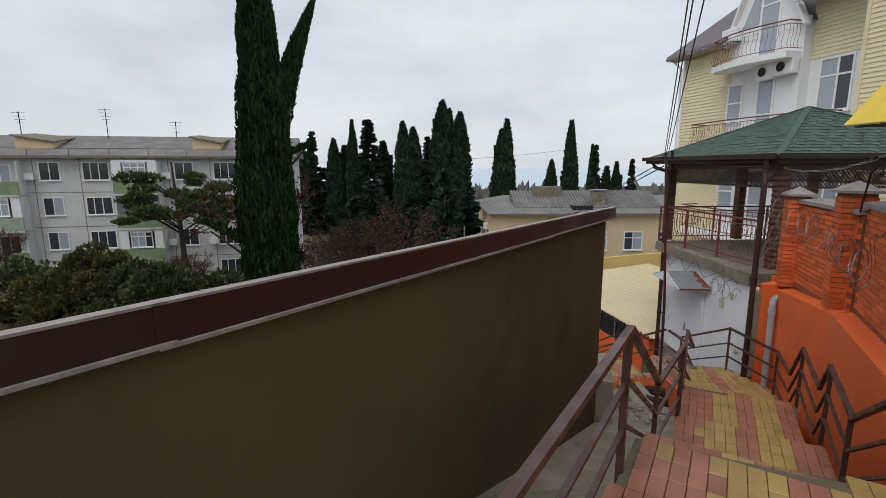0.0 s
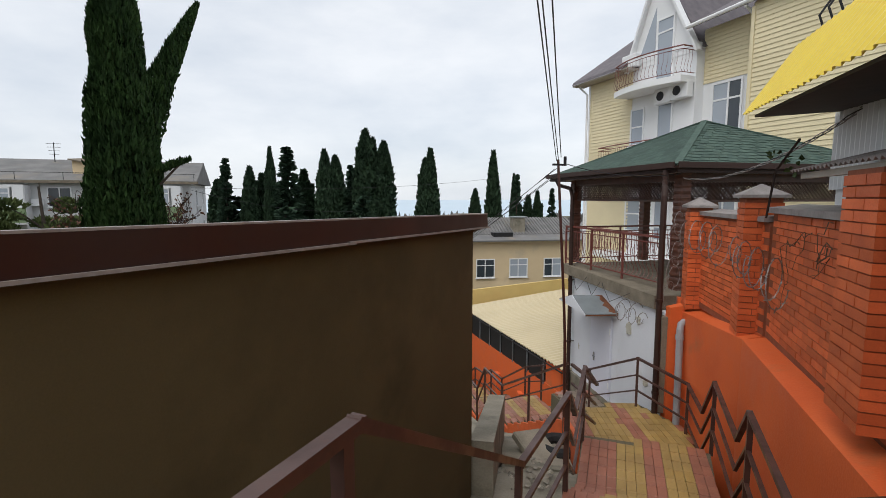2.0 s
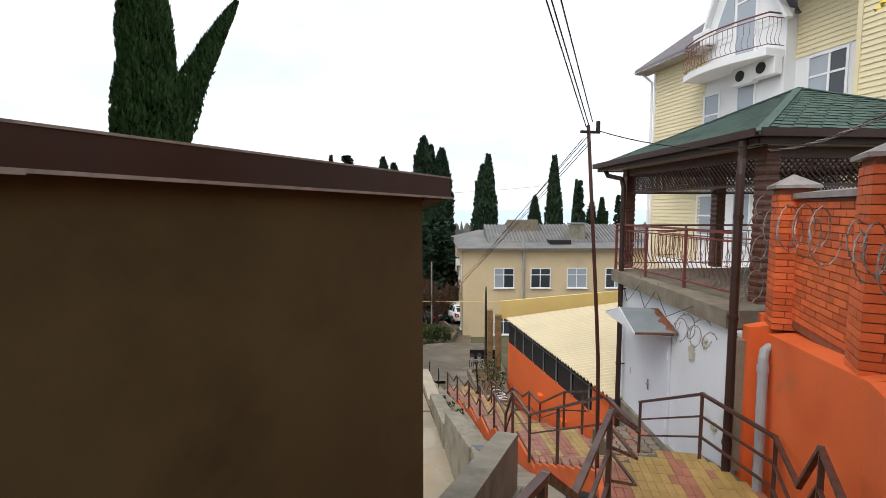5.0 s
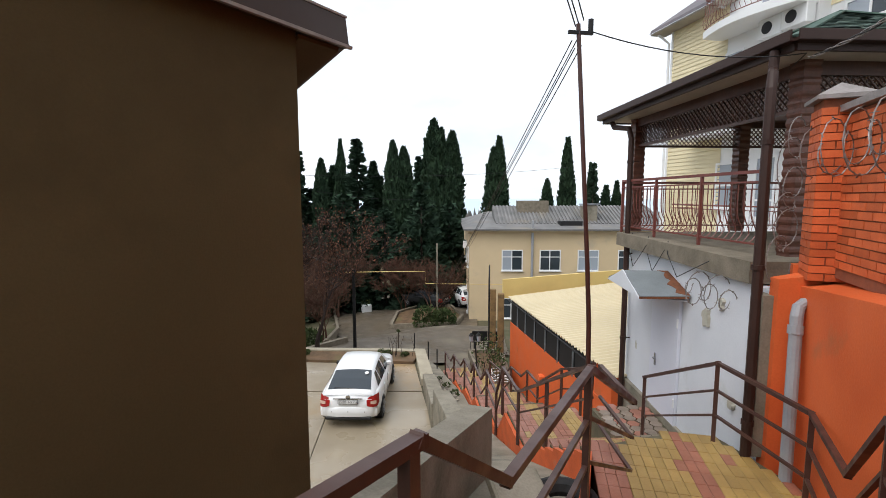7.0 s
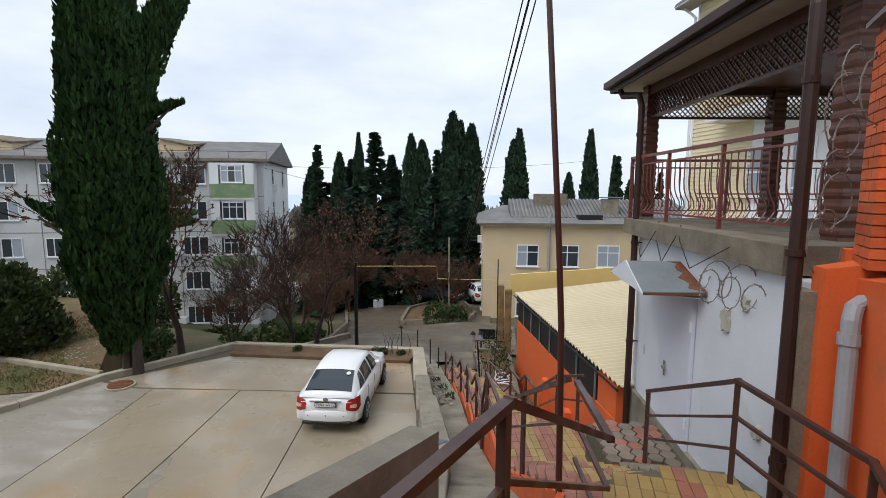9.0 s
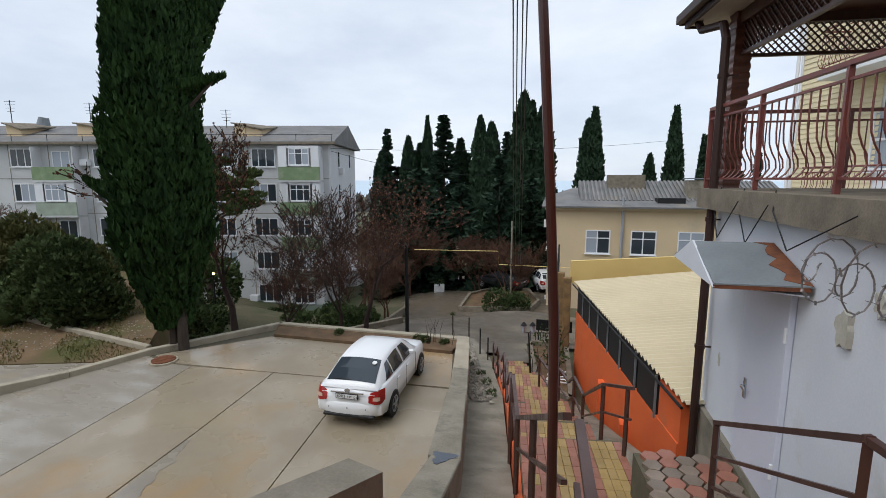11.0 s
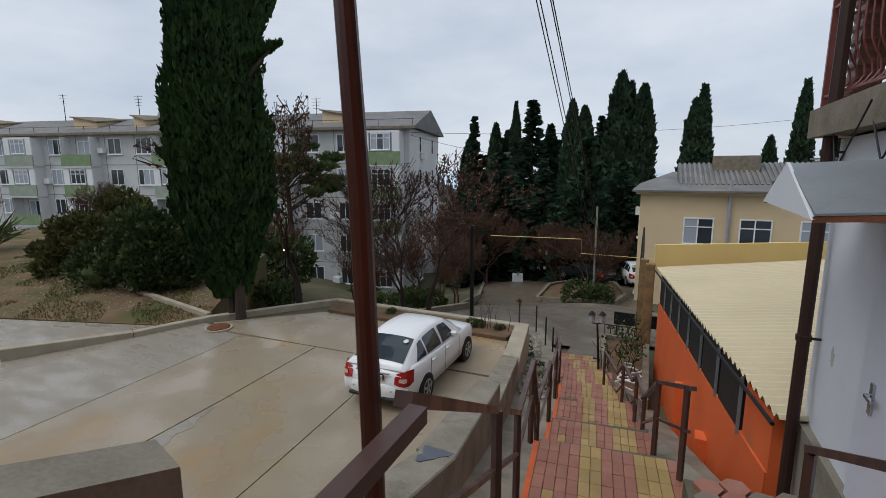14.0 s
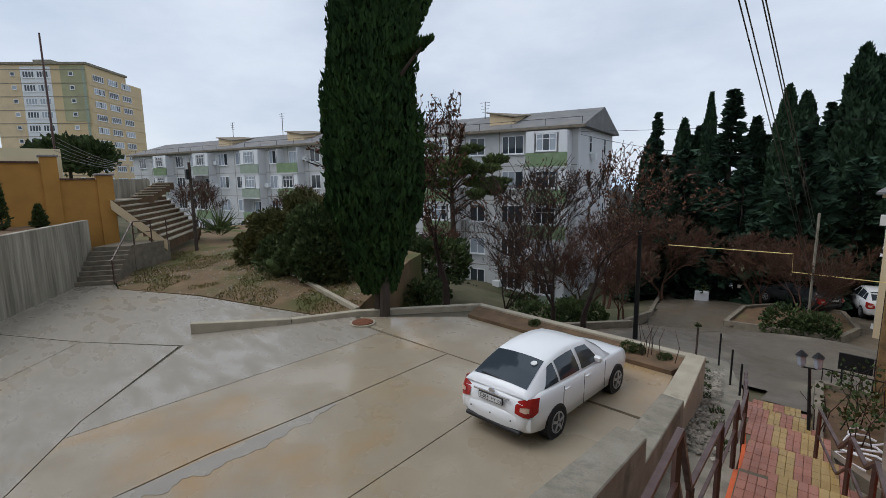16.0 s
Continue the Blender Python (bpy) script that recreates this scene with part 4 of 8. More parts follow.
for i in range(4):
    bm = bmesh.new()
    a, b = corners[i], corners[(i + 1) % 4]
    ox, oy = (0, -0.06) if i == 0 else (0.06, 0) if i == 1 else (0, 0.06) if i == 2 else (-0.06, 0)
    a3, b3 = Vector((a[0] + ox, a[1] + oy, PE - 0.03)), Vector((b[0] + ox, b[1] + oy, PE - 0.03))
    d = (b3 - a3).normalized() * 0.06
    beam(bm, a3 - d, b3 + d, 0.11, 0.03)
    beam(bm, a3 - d + Vector((ox * 0.8, oy * 0.8, 0.04)), b3 + d + Vector((ox * 0.8, oy * 0.8, 0.04)), 0.02, 0.1)
    beam(bm, a3 - Vector((ox, oy, 0.03)), b3 - Vector((ox, oy, 0.03)), 0.04, 0.12)
    part("gutter", bm, M_pipe_brown, pavilion, "dark brown gutter")
part("soffit", bx(0.04, 0.04, PE - 0.10, PW - 0.04, PL - 0.04, PE - 0.085), M_soffit, pavilion, "pale boarded soffit")
part("ceiling_board", bx(0.55, 0.55, PE - 0.14, PW - 0.55, PL - 0.55, PE - 0.11), M_wood_carved, pavilion)
for a, b in (((0.5, 0.45), (4.8, 0.45)), ((0.5, 0.45), (0.5, 4.4)), ((0.5, 4.4), (4.8, 4.4)), ((4.8, 0.45), (4.8, 4.4))):
    bm = bmesh.new()
    beam(bm, (*a, 1.2), (*b, 1.2), 0.12, 0.16)
    beam(bm, (*a, 0.76), (*b, 0.76), 0.05, 0.04)
    part("beam", bm, M_wood_dark, pavilion)
    bm = bmesh.new()
    ln = math.hypot(b[0] - a[0], b[1] - a[1])
    d = Vector((b[0] - a[0], b[1] - a[1], 0)).normalized()
    h = 0.34
    k = -h
    nv = Vector((-d.y, d.x, 0)) * 0.008
    while k < ln:
        for s, off in ((1, nv), (-1, -nv)):
            u0, u1 = max(k, 0.0), min(k + h, ln)
            if u1 - u0 > 0.03:
                z0, z1 = (0.78 + (u0 - k), 0.78 + (u1 - k)) if s > 0 else (0.78 + h - (u0 - k), 0.78 + h - (u1 - k))
                beam(bm, Vector((*a, z0)) + d * u0 + off, Vector((*a, z1)) + d * u1 + off, 0.012, 0.022, (-d.y, d.x, 0))
        k += 0.088
    part("lattice", bm, M_wood_dark, pavilion, "diagonal timber lattice")
dp = thing("downpipe", "dark brown square downpipe at the pavilion corner", "downpipe")
part("pipe", pipe([(6.62, 14.85, 1.27), (6.66, 14.8, 1.15), (6.78, 14.25, 1.05), (6.78, 14.1, 0.85), (6.72, 13.88, -4.4)], 0.05, 10), M_pipe_brown, dp)
for z in (0.4, -1.3, -2.9):
    x, y = 6.72 + 0.0114 * (z + 4.4), 13.88 + 0.042 * (z + 4.4)
    part("clamp", pipe([(x, y, z), (x, y, z + 0.05)], 0.06, 10), M_pipe_brown, dp)
    part("bracket", bar((x, y, z + 0.025), (x + 0.16, y, z + 0.025), 0.02), M_pipe_brown, dp)
dp2 = thing("downpipe", "thick dark brown downpipe beside the orange wall", "downpipe")
part("pipe", pipe([(7.05, 10.4, 1.3), (7.03, 10.38, 1.1), (6.87, 10.1, 1.0), (6.84, 10.06, 0.85), (6.78, 9.945, -0.95), (6.72, 9.83, -2.95)], 0.05, 10), M_pipe_brown, dp2)
part("bracket", pipe([(6.78, 9.945, -0.95), (6.78, 9.947, -0.9)], 0.066, 10), M_pipe_brown, dp2)
for z in (-2.55, 0.3):
    k = (z + 2.95) / 3.8
    x, y = 6.72 + 0.12 * k, 9.83 + 0.23 * k
    part("clamp", pipe([(x, y, z), (x, y, z + 0.05)], 0.06, 10), M_pipe_brown, dp2)
gp = thing("drain_pipe", "grey plastic drain pipe bent out of the orange wall", "pipe")
part("pipe", pipe([(7.2, 9.6, -1.22), (7.02, 9.62, -1.22), (6.97, 9.6, -1.25), (6.945, 9.58, -1.33), (6.86, 9.42, -2.9)], 0.055, 12), M_grey_pipe, gp)
part("collar", pipe([(6.94, 9.575, -1.42), (6.935, 9.565, -1.5)], 0.066, 12), M_grey_pipe, gp)

# terrace railing with bellied bars
terrace = thing("terrace_railing", "red-brown iron terrace railing with bellied bars", "railing")


def bellied_rail(parent, a, b, z0, top, mat, gap=0.12, posts=3, belly=0.09, post_drop=0.0, low=0.12):
    a, b = Vector((*a, 0)), Vector((*b, 0))
    d = (b - a).normalized()
    n = Vector((d.y, -d.x, 0))
    for z, w in ((top, 0.05), (top - 0.12, 0.028), (z0 + low, 0.028)):
        part("rail", bar((*a.xy, z), (*b.xy, z), w, w * 0.8), mat, parent)
    count = int((b - a).length / gap)
    zz = top - 0.12
    h = zz - z0 - low
    prof = [(0, 0), (0.6, 0.0), (0.45, 0.12), (0.34, 0.45), (0.24, 0.9), (0.14, 1.0), (0.06, 0.6), (0.0, 0.0)]
    prof = [(1.0, 0.0)] + prof[1:]
    for i in range(1, count):
        p = a + d * (i * gap)
        part("baluster", pipe([Vector((p.x, p.y, z0 + low + h * t)) + n * belly * k for t, k in prof], 0.008, 4), mat, parent)
    for i in range(posts):
        p = a.lerp(b, i / (posts - 1))
        part("post", bar((*p.xy, top), (*p.xy, z0 - post_drop), 0.04, 0.04), mat, parent)


bellied_rail(terrace, (7.28, 10.75), (6.76, 14.4), -0.9, 0.08, M_rail_red, posts=4, post_drop=0.2)
bellied_rail(terrace, (6.8, 14.5), (11.5, 15.0), -0.9, 0.05, M_rail_red, gap=0.16, posts=4)

# ---- brick wall over the orange plinth ----
BRICK = brick_mesh("brick", 0.248, 0.12, 0.064, M_brick, 0.004)
brick_wall = structure(thing("wall_brick", "orange brick garden wall with capped pillars", "brick wall"))
rnd = random.Random(11)
fv, ff = [], []


def brick_run(a, b, z0, z1, face=0.06, single=(0, 0)):
    """Running bond from a to b. Bricks between the two distances in single are objects of their own, the rest is one mesh."""
    d = Vector((b[0] - a[0], b[1] - a[1], 0))
    ln = d.length
    d.normalize()
    n = Vector((d.y, -d.x, 0))
    turn = math.degrees(math.atan2(d.y, d.x))
    rows = int((z1 - z0) / 0.076)
    o = Vector((a[0], a[1], 0)) + n * (face + 0.06)
    for r in range(rows):
        u = 0.125 + (0.13 if r % 2 else 0)
        while u < ln - 0.1:
            p = o + d * u
            z = z0 + r * 0.076
            off = n * rnd.uniform(-0.003, 0.003)
            if single[0] < u < single[1]:
                ob = new("brick", BRICK)
                ob.parent = brick_wall
                ob.matrix_basis = pose(p.x + off.x, p.y + off.y, z, 0, 0, turn + rnd.uniform(-0.4, 0.4))
            else:
                base = len(fv)
                hx, hy = d * 0.124, n * 0.06
                for zz in (z, z + 0.064):
                    fv.extend([p + off - hx - hy + Vector((0, 0, zz)), p + off + hx - hy + Vector((0, 0, zz)), p + off + hx + hy + Vector((0, 0, zz)), p + off - hx + hy + Vector((0, 0, zz))])
                ff.extend([(base, base + 1, base + 5, base + 4), (base + 4, base + 5, base + 6, base + 7), (base, base + 4, base + 7, base + 3), (base + 1, base + 2, base + 6, base + 5)])
            u += 0.26
    bm = bmesh.new()
    pl = [o + n * 0.0 - n * 0.048, o + d * ln - n * 0.048, o + d * ln + n * 0.18, o + n * 0.18]
    prism(bm, [(p.x, p.y) for p in pl], z0 - 0.1, z1 - 0.02)
    part("core", bm, M_mortar, brick_wall)
    bm = bmesh.new()
    pl = [o - n * 0.12, o + d * ln - n * 0.12, o + d * ln + n * 0.22, o + n * 0.22]
    prism(bm, [(p.x, p.y) for p in pl], z1 - 0.01, [z1 + 0.05, z1 + 0.05, z1 + 0.09, z1 + 0.09])
    part("coping", bm, M_cap_grey, brick_wall, "weathered grey coping")


def brick_pillar(x, y, turn, w, z0, z1, cap=True):
    p = thing("brick_pillar", "orange brick pillar with a grey pyramid cap", "pillar", at(x, y, 0, turn), group="wall pillars")
    h = w / 2
    for r in range(int((z1 - z0) / 0.076)):
        z = z0 + 0.076 * r
        bm = bmesh.new()
        k = w * (0.62 if r % 2 else 0.36)
        for x0, x1 in ((-h, -h + k - 0.008), (-h + k + 0.004, h)):
            for y0, y1 in ((-h, -h + (w - k) - 0.008), (-h + (w - k) + 0.004, h)):
                box(bm, x0, y0, z, x1, y1, z + 0.066)
        part("brick_course", bm, M_brick, p)
    part("core", bx(-h + 0.014, -h + 0.014, z0, h - 0.014, h - 0.014, z1), M_mortar, p)
    if cap:
        bm = bmesh.new()
        box(bm, -h - 0.05, -h - 0.05, z1, h + 0.05, h + 0.05, z1 + 0.035)
        base = [bm.verts.new((sx * (h + 0.05), sy * (h + 0.05), z1 + 0.036)) for sx, sy in ((-1, -1), (1, -1), (1, 1), (-1, 1))]
        tip = bm.verts.new((0, 0, z1 + 0.17))
        for i in range(4):
            bm.faces.new((base[i], base[(i + 1) % 4], tip))
        part("cap", bm, M_cap_grey, p, "grey sheet pyramid cap")
    return p


d_ab = Vector((WB[0] - WA[0], WB[1] - WA[1])).normalized()
n_ab = Vector((d_ab.y, -d_ab.x))


def along(s, off=0.0):
    return (WA[0] + d_ab.x * s + n_ab.x * off, WA[1] + d_ab.y * s + n_ab.y * off)


brick_run(along(0), along(7.6), -0.72, 0.66, 0.22, (4.9, 7.0))
brick_run(WB, WC, -0.86, 0.55, 0.2)
tagged(raw("brick_rows", fv, ff, M_brick_far, brick_wall), kind="stuff")
T_AB = math.degrees(math.atan2(d_ab.y, d_ab.x))
brick_pillar(6.75, 7.82, T_AB, 0.40, -0.9, 0.82)
brick_pillar(*along(4.9, 0.26), T_AB, 0.5, -0.62, 1.0, cap=False)
brick_pillar(7.27, 9.74, T_AB + 6, 0.34, -1.0, 0.66)

# porch roofs above the near pillar
porch = thing("yellow_canopy", "bright yellow corrugated sheet canopy over the wall", "canopy")


def corrugated(name, a, b, c, mat, parent, pitch=0.12, amp=0.018, thick=0.004, label=""):
    """A waved sheet: a to b along the eave, a to c up the slope."""
    a, b, c = Vector(a), Vector(b), Vector(c)
    e, s = b - a, c - a
    n = e.cross(s).normalized()
    if n.z < 0:
        n = -n
    cols = int(e.length / pitch * 6)
    v, f = [], []
    for k in (0, 1):
        for i in range(cols + 1):
            o = a + e * (i / cols) + n * (amp * math.sin(2 * math.pi * i / 6) - k * thick)
            v += [o, o + s]
    m = 2 * (cols + 1)
    for i in range(cols):
        f.append((2 * i, 2 * i + 2, 2 * i + 3, 2 * i + 1))
        f.append((m + 2 * i, m + 2 * i + 1, m + 2 * i + 3, m + 2 * i + 2))
        f.append((2 * i, m + 2 * i, m + 2 * i + 2, 2 * i + 2))
    return raw(name, v, f, mat, parent, label)


corrugated("sheet", (6.04, 7.29, 1.7), (2.6, 0.7, 1.33), (6.33, 6.97, 2.33), M_yellow_sheet, porch, 0.13, 0.012)
# added dark sheet: paints the shade under the yellow canopy
part("shade_sheet", solid([(6.1, 7.2), (2.75, 0.75), (4.2, 0.0), (7.6, 6.3)], [1.66, 1.30, 1.32, 1.68], [1.685, 1.325, 1.345, 1.7]), M_under_shade, porch)
shack = structure(thing("porch_building", "white corrugated porch wall behind the brick wall", "porch"))
corrugated("wall_sheet", (*along(7.15, 0.58), 0.9), (*along(0, 0.58), 0.9), (*along(7.15, 0.582), 1.67), M_house_white, shack, 0.1, 0.012)
part("wall_core", solid([along(7.1, 0.62), along(0, 0.62), along(0, 2.6), along(7.1, 2.6)], -1, 1.65), M_house_white, shack)
lean = thing("porch_roof", "small grey corrugated lean-to roof on the pillar", "roof")
corrugated("sheet", (*along(6.2, -0.02), 1.05), (*along(1.0, -0.02), 1.05), (*along(6.2, 0.57), 1.2), M_cap_grey, lean, 0.08, 0.012)
part("batten", bar((*along(6.1, 0.06), 1.005), (*along(1.0, 0.06), 1.005), 0.05, 0.05), M_soffit, lean)
iron = thing("balcony_grille", "black scrolled iron balcony grille above the canopy", "railing")
for i in range(12):
    p = Vector((*along(7.3 - 0.24 * i, 0.62), 2.38))
    out = Vector((-n_ab.x, -n_ab.y, 0))
    part("scroll", pipe([p, p + out * 0.14 + Vector((0, 0, 0.12)), p + out * 0.2 + Vector((0, 0, 0.3)), p + out * 0.08 + Vector((0, 0, 0.5)), p + Vector((0, 0, 0.95))], 0.012, 5), M_black, iron)
part("rail", bar((*along(7.35, 0.62), 3.3), (*along(3, 0.62), 3.3), 0.04), M_black, iron)
part("rail", bar((*along(7.35, 0.62), 2.38), (*along(3, 0.62), 2.38), 0.04), M_black, iron)


# ---- windows ----
def window_meshes(w, h, splits, transom=None, bar_w=0.07, depth=0.08):
    bm = bmesh.new()
    box(bm, -w / 2, -depth / 2, 0, -w / 2 + bar_w, depth / 2, h)
    box(bm, w / 2 - bar_w, -depth / 2, 0, w / 2, depth / 2, h)
    box(bm, -w / 2 + bar_w, -depth / 2, 0, w / 2 - bar_w, depth / 2, bar_w)
    box(bm, -w / 2 + bar_w, -depth / 2, h - bar_w, w / 2 - bar_w, depth / 2, h)
    for s in splits:
        box(bm, -w / 2 + w * s - bar_w * 0.45, -depth / 2 + 0.005, bar_w, -w / 2 + w * s + bar_w * 0.45, depth / 2 - 0.005, h - bar_w)
    if transom:
        box(bm, -w / 2 + bar_w, -depth / 2 + 0.008, h * transom - 0.03, w / 2 - bar_w, depth / 2 - 0.008, h * transom + 0.03)
    box(bm, -w / 2 - 0.05, -depth / 2 - 0.09, -0.05, w / 2 + 0.05, depth / 2, -0.002)
    frame_me = bpy.data.meshes.new("window")
    bmesh.ops.recalc_face_normals(bm, faces=bm.faces)
    bm.to_mesh(frame_me)
    bm.free()
    frame_me.materials.append(M_frame_white)
    panes = []
    edges = [0.0] + list(splits) + [1.0]
    for a, b in zip(edges, edges[1:]):
        pm = []
        for mat in (M_glass, M_glass_pale):
            b2 = bmesh.new()
            box(b2, -w / 2 + w * a + bar_w * 0.4, -0.012, bar_w * 0.8, -w / 2 + w * b - bar_w * 0.4, 0.012, h - bar_w * 0.8)
            me = bpy.data.meshes.new("pane")
            b2.to_mesh(me)
            b2.free()
            me.materials.append(mat)
            pm.append(me)
        panes.append(pm)
    return frame_me, panes


WINDOW_RND = random.Random(21)


def put_window(parent, kind, x, y, z, turn=0, pale=0.35):
    frame_me, panes = kind
    ob = new("window", frame_me)
    ob.parent = parent
    ob.matrix_basis = at(x, y, z, turn)
    whole = WINDOW_RND.random()
    for pm in panes:
        p = new("pane", pm[1] if whole < pale and WINDOW_RND.random() < 0.8 else pm[0])
        p.parent = ob
    return ob


# ---- cream house with balconies ----
house = structure(thing("house", "cream sided three-storey house with white bays and balconies", "house", at(11.4, 24.3, 0, -74.3)))


def siding(x0, x1, z0, z1, y=0.0, step=0.14):
    n = max(1, int(round((z1 - z0) / step)))
    for i in range(n):
        za, zb = z0 + (z1 - z0) * i / n, z0 + (z1 - z0) * (i + 1) / n
        v = [(x0, y - 0.028, za), (x1, y - 0.028, za), (x1, y - 0.006, zb), (x0, y - 0.006, zb), (x0, y, za), (x1, y, za)]
        raw("siding_board", v, [(0, 1, 2, 3), (4, 5, 1, 0)], M_siding, house)


part("wall", bx(0.0, 0.0, -8, 5.75, 9, 6.1), M_house_white, house)
part("wall", bx(5.75, 0.4, -8, 14, 9, 6.6), M_house_white, house)
siding(0.0, 2.72, -4, 6.0)
siding(5.7, 8.0, 4.85, 6.75, 0.4)
siding(7.45, 8.0, -2, 4.85, 0.4)
siding(8.05, 14, -2, 6.75, -0.35)
part("wall", bx(8.0, -0.35, -6, 14, 0.4, 6.7), M_house_white, house)
part("corner_trim", bx(-0.04, -0.05, -4, 0.05, 0.03, 6.0), M_frame_white, house)
part("corner_trim", bx(7.98, -0.40, -4, 8.09, -0.30, 6.6), M_siding, house)
# end wall seen past the corner
gw3 = window_meshes(1.2, 1.5, (0.5,))
door3 = window_meshes(0.75, 1.9, (), 0.3)
tall3 = window_meshes(1.15, 1.8, (0.55,), 0.66)
put_window(house, window_meshes(0.75, 1.5, (), 0.5), 3.05, 0.0, 2.95, pale=0.9)
put_window(house, door3, 4.45, 0.0, 2.55, pale=0.9)
put_window(house, tall3, 6.7, 0.4, 3.0, pale=1.0)
put_window(house, window_meshes(0.9, 1.5, (), 0.5), 3.0, 0.0, -0.6, pale=0.9)
put_window(house, door3, 4.5, 0.0, -0.9, pale=0.9)
put_window(house, tall3, 6.75, 0.4, -0.3, pale=0.9)
put_window(house, window_meshes(0.85, 2.4, (), 0.78), 4.36, -0.05, 5.2, pale=1.0)
bm = bmesh.new()
side_prism(bm, [(-0.62, 6.05), (-0.55, 6.2), (4.5, 9.6), (10, 6.2), (10, 6.0), (4.5, 9.35)], -0.6, 2.75)
part("roof", bm, M_roof_tile, house)
bm = bmesh.new()
side_prism(bm, [(-0.58, 6.0), (-0.58, 6.06), (0.05, 6.06), (0.05, 6.0)], -0.58, 3.0)
part("soffit", bm, M_soffit, house)
bm = bmesh.new()
prism(bm, [(2.75, -0.02), (5.75, -0.02), (5.75, 4), (2.75, 4)], 6.0, 6.3)
# gable over the middle bay
for y0, y1 in ((-0.04, 0.22),):
    a = [bm.verts.new((x, y0, z)) for x, z in ((2.6, 6.2), (3.95, 9.4), (5.7, 6.2))]
    b = [bm.verts.new((x, y1, z)) for x, z in ((2.6, 6.2), (3.95, 9.4), (5.7, 6.2))]
    bm.faces.new(a)
    bm.faces.new(b[::-1])
    for i in range(3):
        j = (i + 1) % 3
        bm.faces.new((a[i], a[j], b[j], b[i]))
part("gable", bm, M_house_white, house)
bm = bmesh.new()
a = [bm.verts.new((x, 0.23, z)) for x, z in ((2.45, 6.15), (3.8, 9.5), (5.85, 6.15))]
b = [bm.verts.new((x, 6.0, z)) for x, z in ((2.45, 6.15), (3.8, 9.5), (5.85, 6.15))]
bm.faces.new(a)
bm.faces.new(b[::-1])
for i in range(3):
    j = (i + 1) % 3
    bm.faces.new((a[i], a[j], b[j], b[i]))
part("roof", bm, M_roof_tile, house)
bm = bmesh.new()
a = [bm.verts.new((x, -0.06, z)) for x, z in ((3.12, 6.5), (3.86, 6.5), (3.86, 8.1))]
b = [bm.verts.new((x, -0.045, z)) for x, z in ((3.12, 6.5), (3.86, 6.5), (3.86, 8.1))]
bm.faces.new(a)
bm.faces.new(b[::-1])
for i in range(3):
    j = (i + 1) % 3
    bm.faces.new((a[i], a[j], b[j], b[i]))
part("gable_glazing", bm, M_glass_pale, house, "triangular gable window")
bm = bmesh.new()
for s in (-1, 1):
    beam(bm, (3.95 + (1.95 if s > 0 else -1.5), -0.12, 5.95), (3.95, -0.12, 9.55), 0.09, 0.24, (0, 1, 0))
part("barge_board", bm, M_frame_white, house)
bm = bmesh.new()
prism(bm, [(5.6, -0.3), (14.2, -0.9), (14.2, 5), (5.6, 5)], [6.72, 6.72, 9.5, 9.5], [6.86, 6.86, 9.7, 9.7])
part("roof", bm, M_roof_tile, house)
part("gutter", pipe([(5.6, -0.4, 6.76), (14, -1.0, 6.76)], 0.07, 8), M_frame_white, house)
part("downpipe", pipe([(7.8, -0.45, 6.7), (7.75, 0.32, 6.4), (7.75, 0.33, 4.6), (7.75, 0.33, -2)], 0.05, 8), M_frame_white, house)
part("downpipe", pipe([(-0.4, -0.35, 6.0), (-0.1, -0.1, 5.6), (-0.08, -0.08, -3)], 0.05, 8), M_frame_white, house)


def balcony(parent, x0, x1, z, out, mat, bulge=True):
    b = part("balcony", solid([(x0, 0.0)] + [(x0 + (x1 - x0) * i / 10, -out * (0.55 + 0.45 * math.sin(math.pi * min(1, 0.12 + i / 12)))) for i in range(11)] + [(x1, 0.0)], z - 0.22, z), M_house_white, parent, "rounded white balcony slab")
    pts = [(x0, -0.05)] + [(x0 + (x1 - x0) * i / 10, -out * (0.55 + 0.45 * math.sin(math.pi * min(1, 0.12 + i / 12))) + 0.04) for i in range(11)] + [(x1, -0.05)]
    for zz, r in ((z + 1.0, 0.025), (z + 0.88, 0.014), (z + 0.1, 0.014)):
        part("rail", pipe([(x, y, zz) for x, y in pts], r, 6), mat, b)
    for (xa, ya), (xb, yb) in zip(pts, pts[1:]):
        ln = math.hypot(xb - xa, yb - ya)
        n = max(1, int(ln / 0.13))
        for i in range(n):
            px, py = xa + (xb - xa) * i / n, ya + (yb - ya) * i / n
            part("baluster", pipe([(px, py, z + 0.1), (px, py - 0.07, z + 0.22), (px, py - 0.04, z + 0.4), (px, py + 0.01, z + 0.55), (px, py, z + 0.88)], 0.009, 4), mat, b)
    return b


balcony(house, 2.5, 5.72, 5.12, 1.1, M_rail_red)
balcony(house, 1.6, 7.4, 1.95, 1.1, M_rail_red)
balcony(house, 1.6, 7.4, -1.5, 1.3, M_rail_red)
for x, z in ((4.6, 4.35), (5.35, 4.4)):
    ac = part("air_conditioner", bx(x - 0.38, -0.36, z, x + 0.38, -0.06, z + 0.55, bevel=0.02), M_house_white, house, "white outdoor air conditioner")
    part("fan_grille", pipe([(x - 0.08, -0.375, z + 0.28), (x - 0.08, -0.355, z + 0.28)], 0.17, 18), M_black_plastic, ac)
ac = part("air_conditioner", bx(2.4, -0.36, 6.1, 3.15, -0.06, 6.6, bevel=0.02), M_house_white, house)

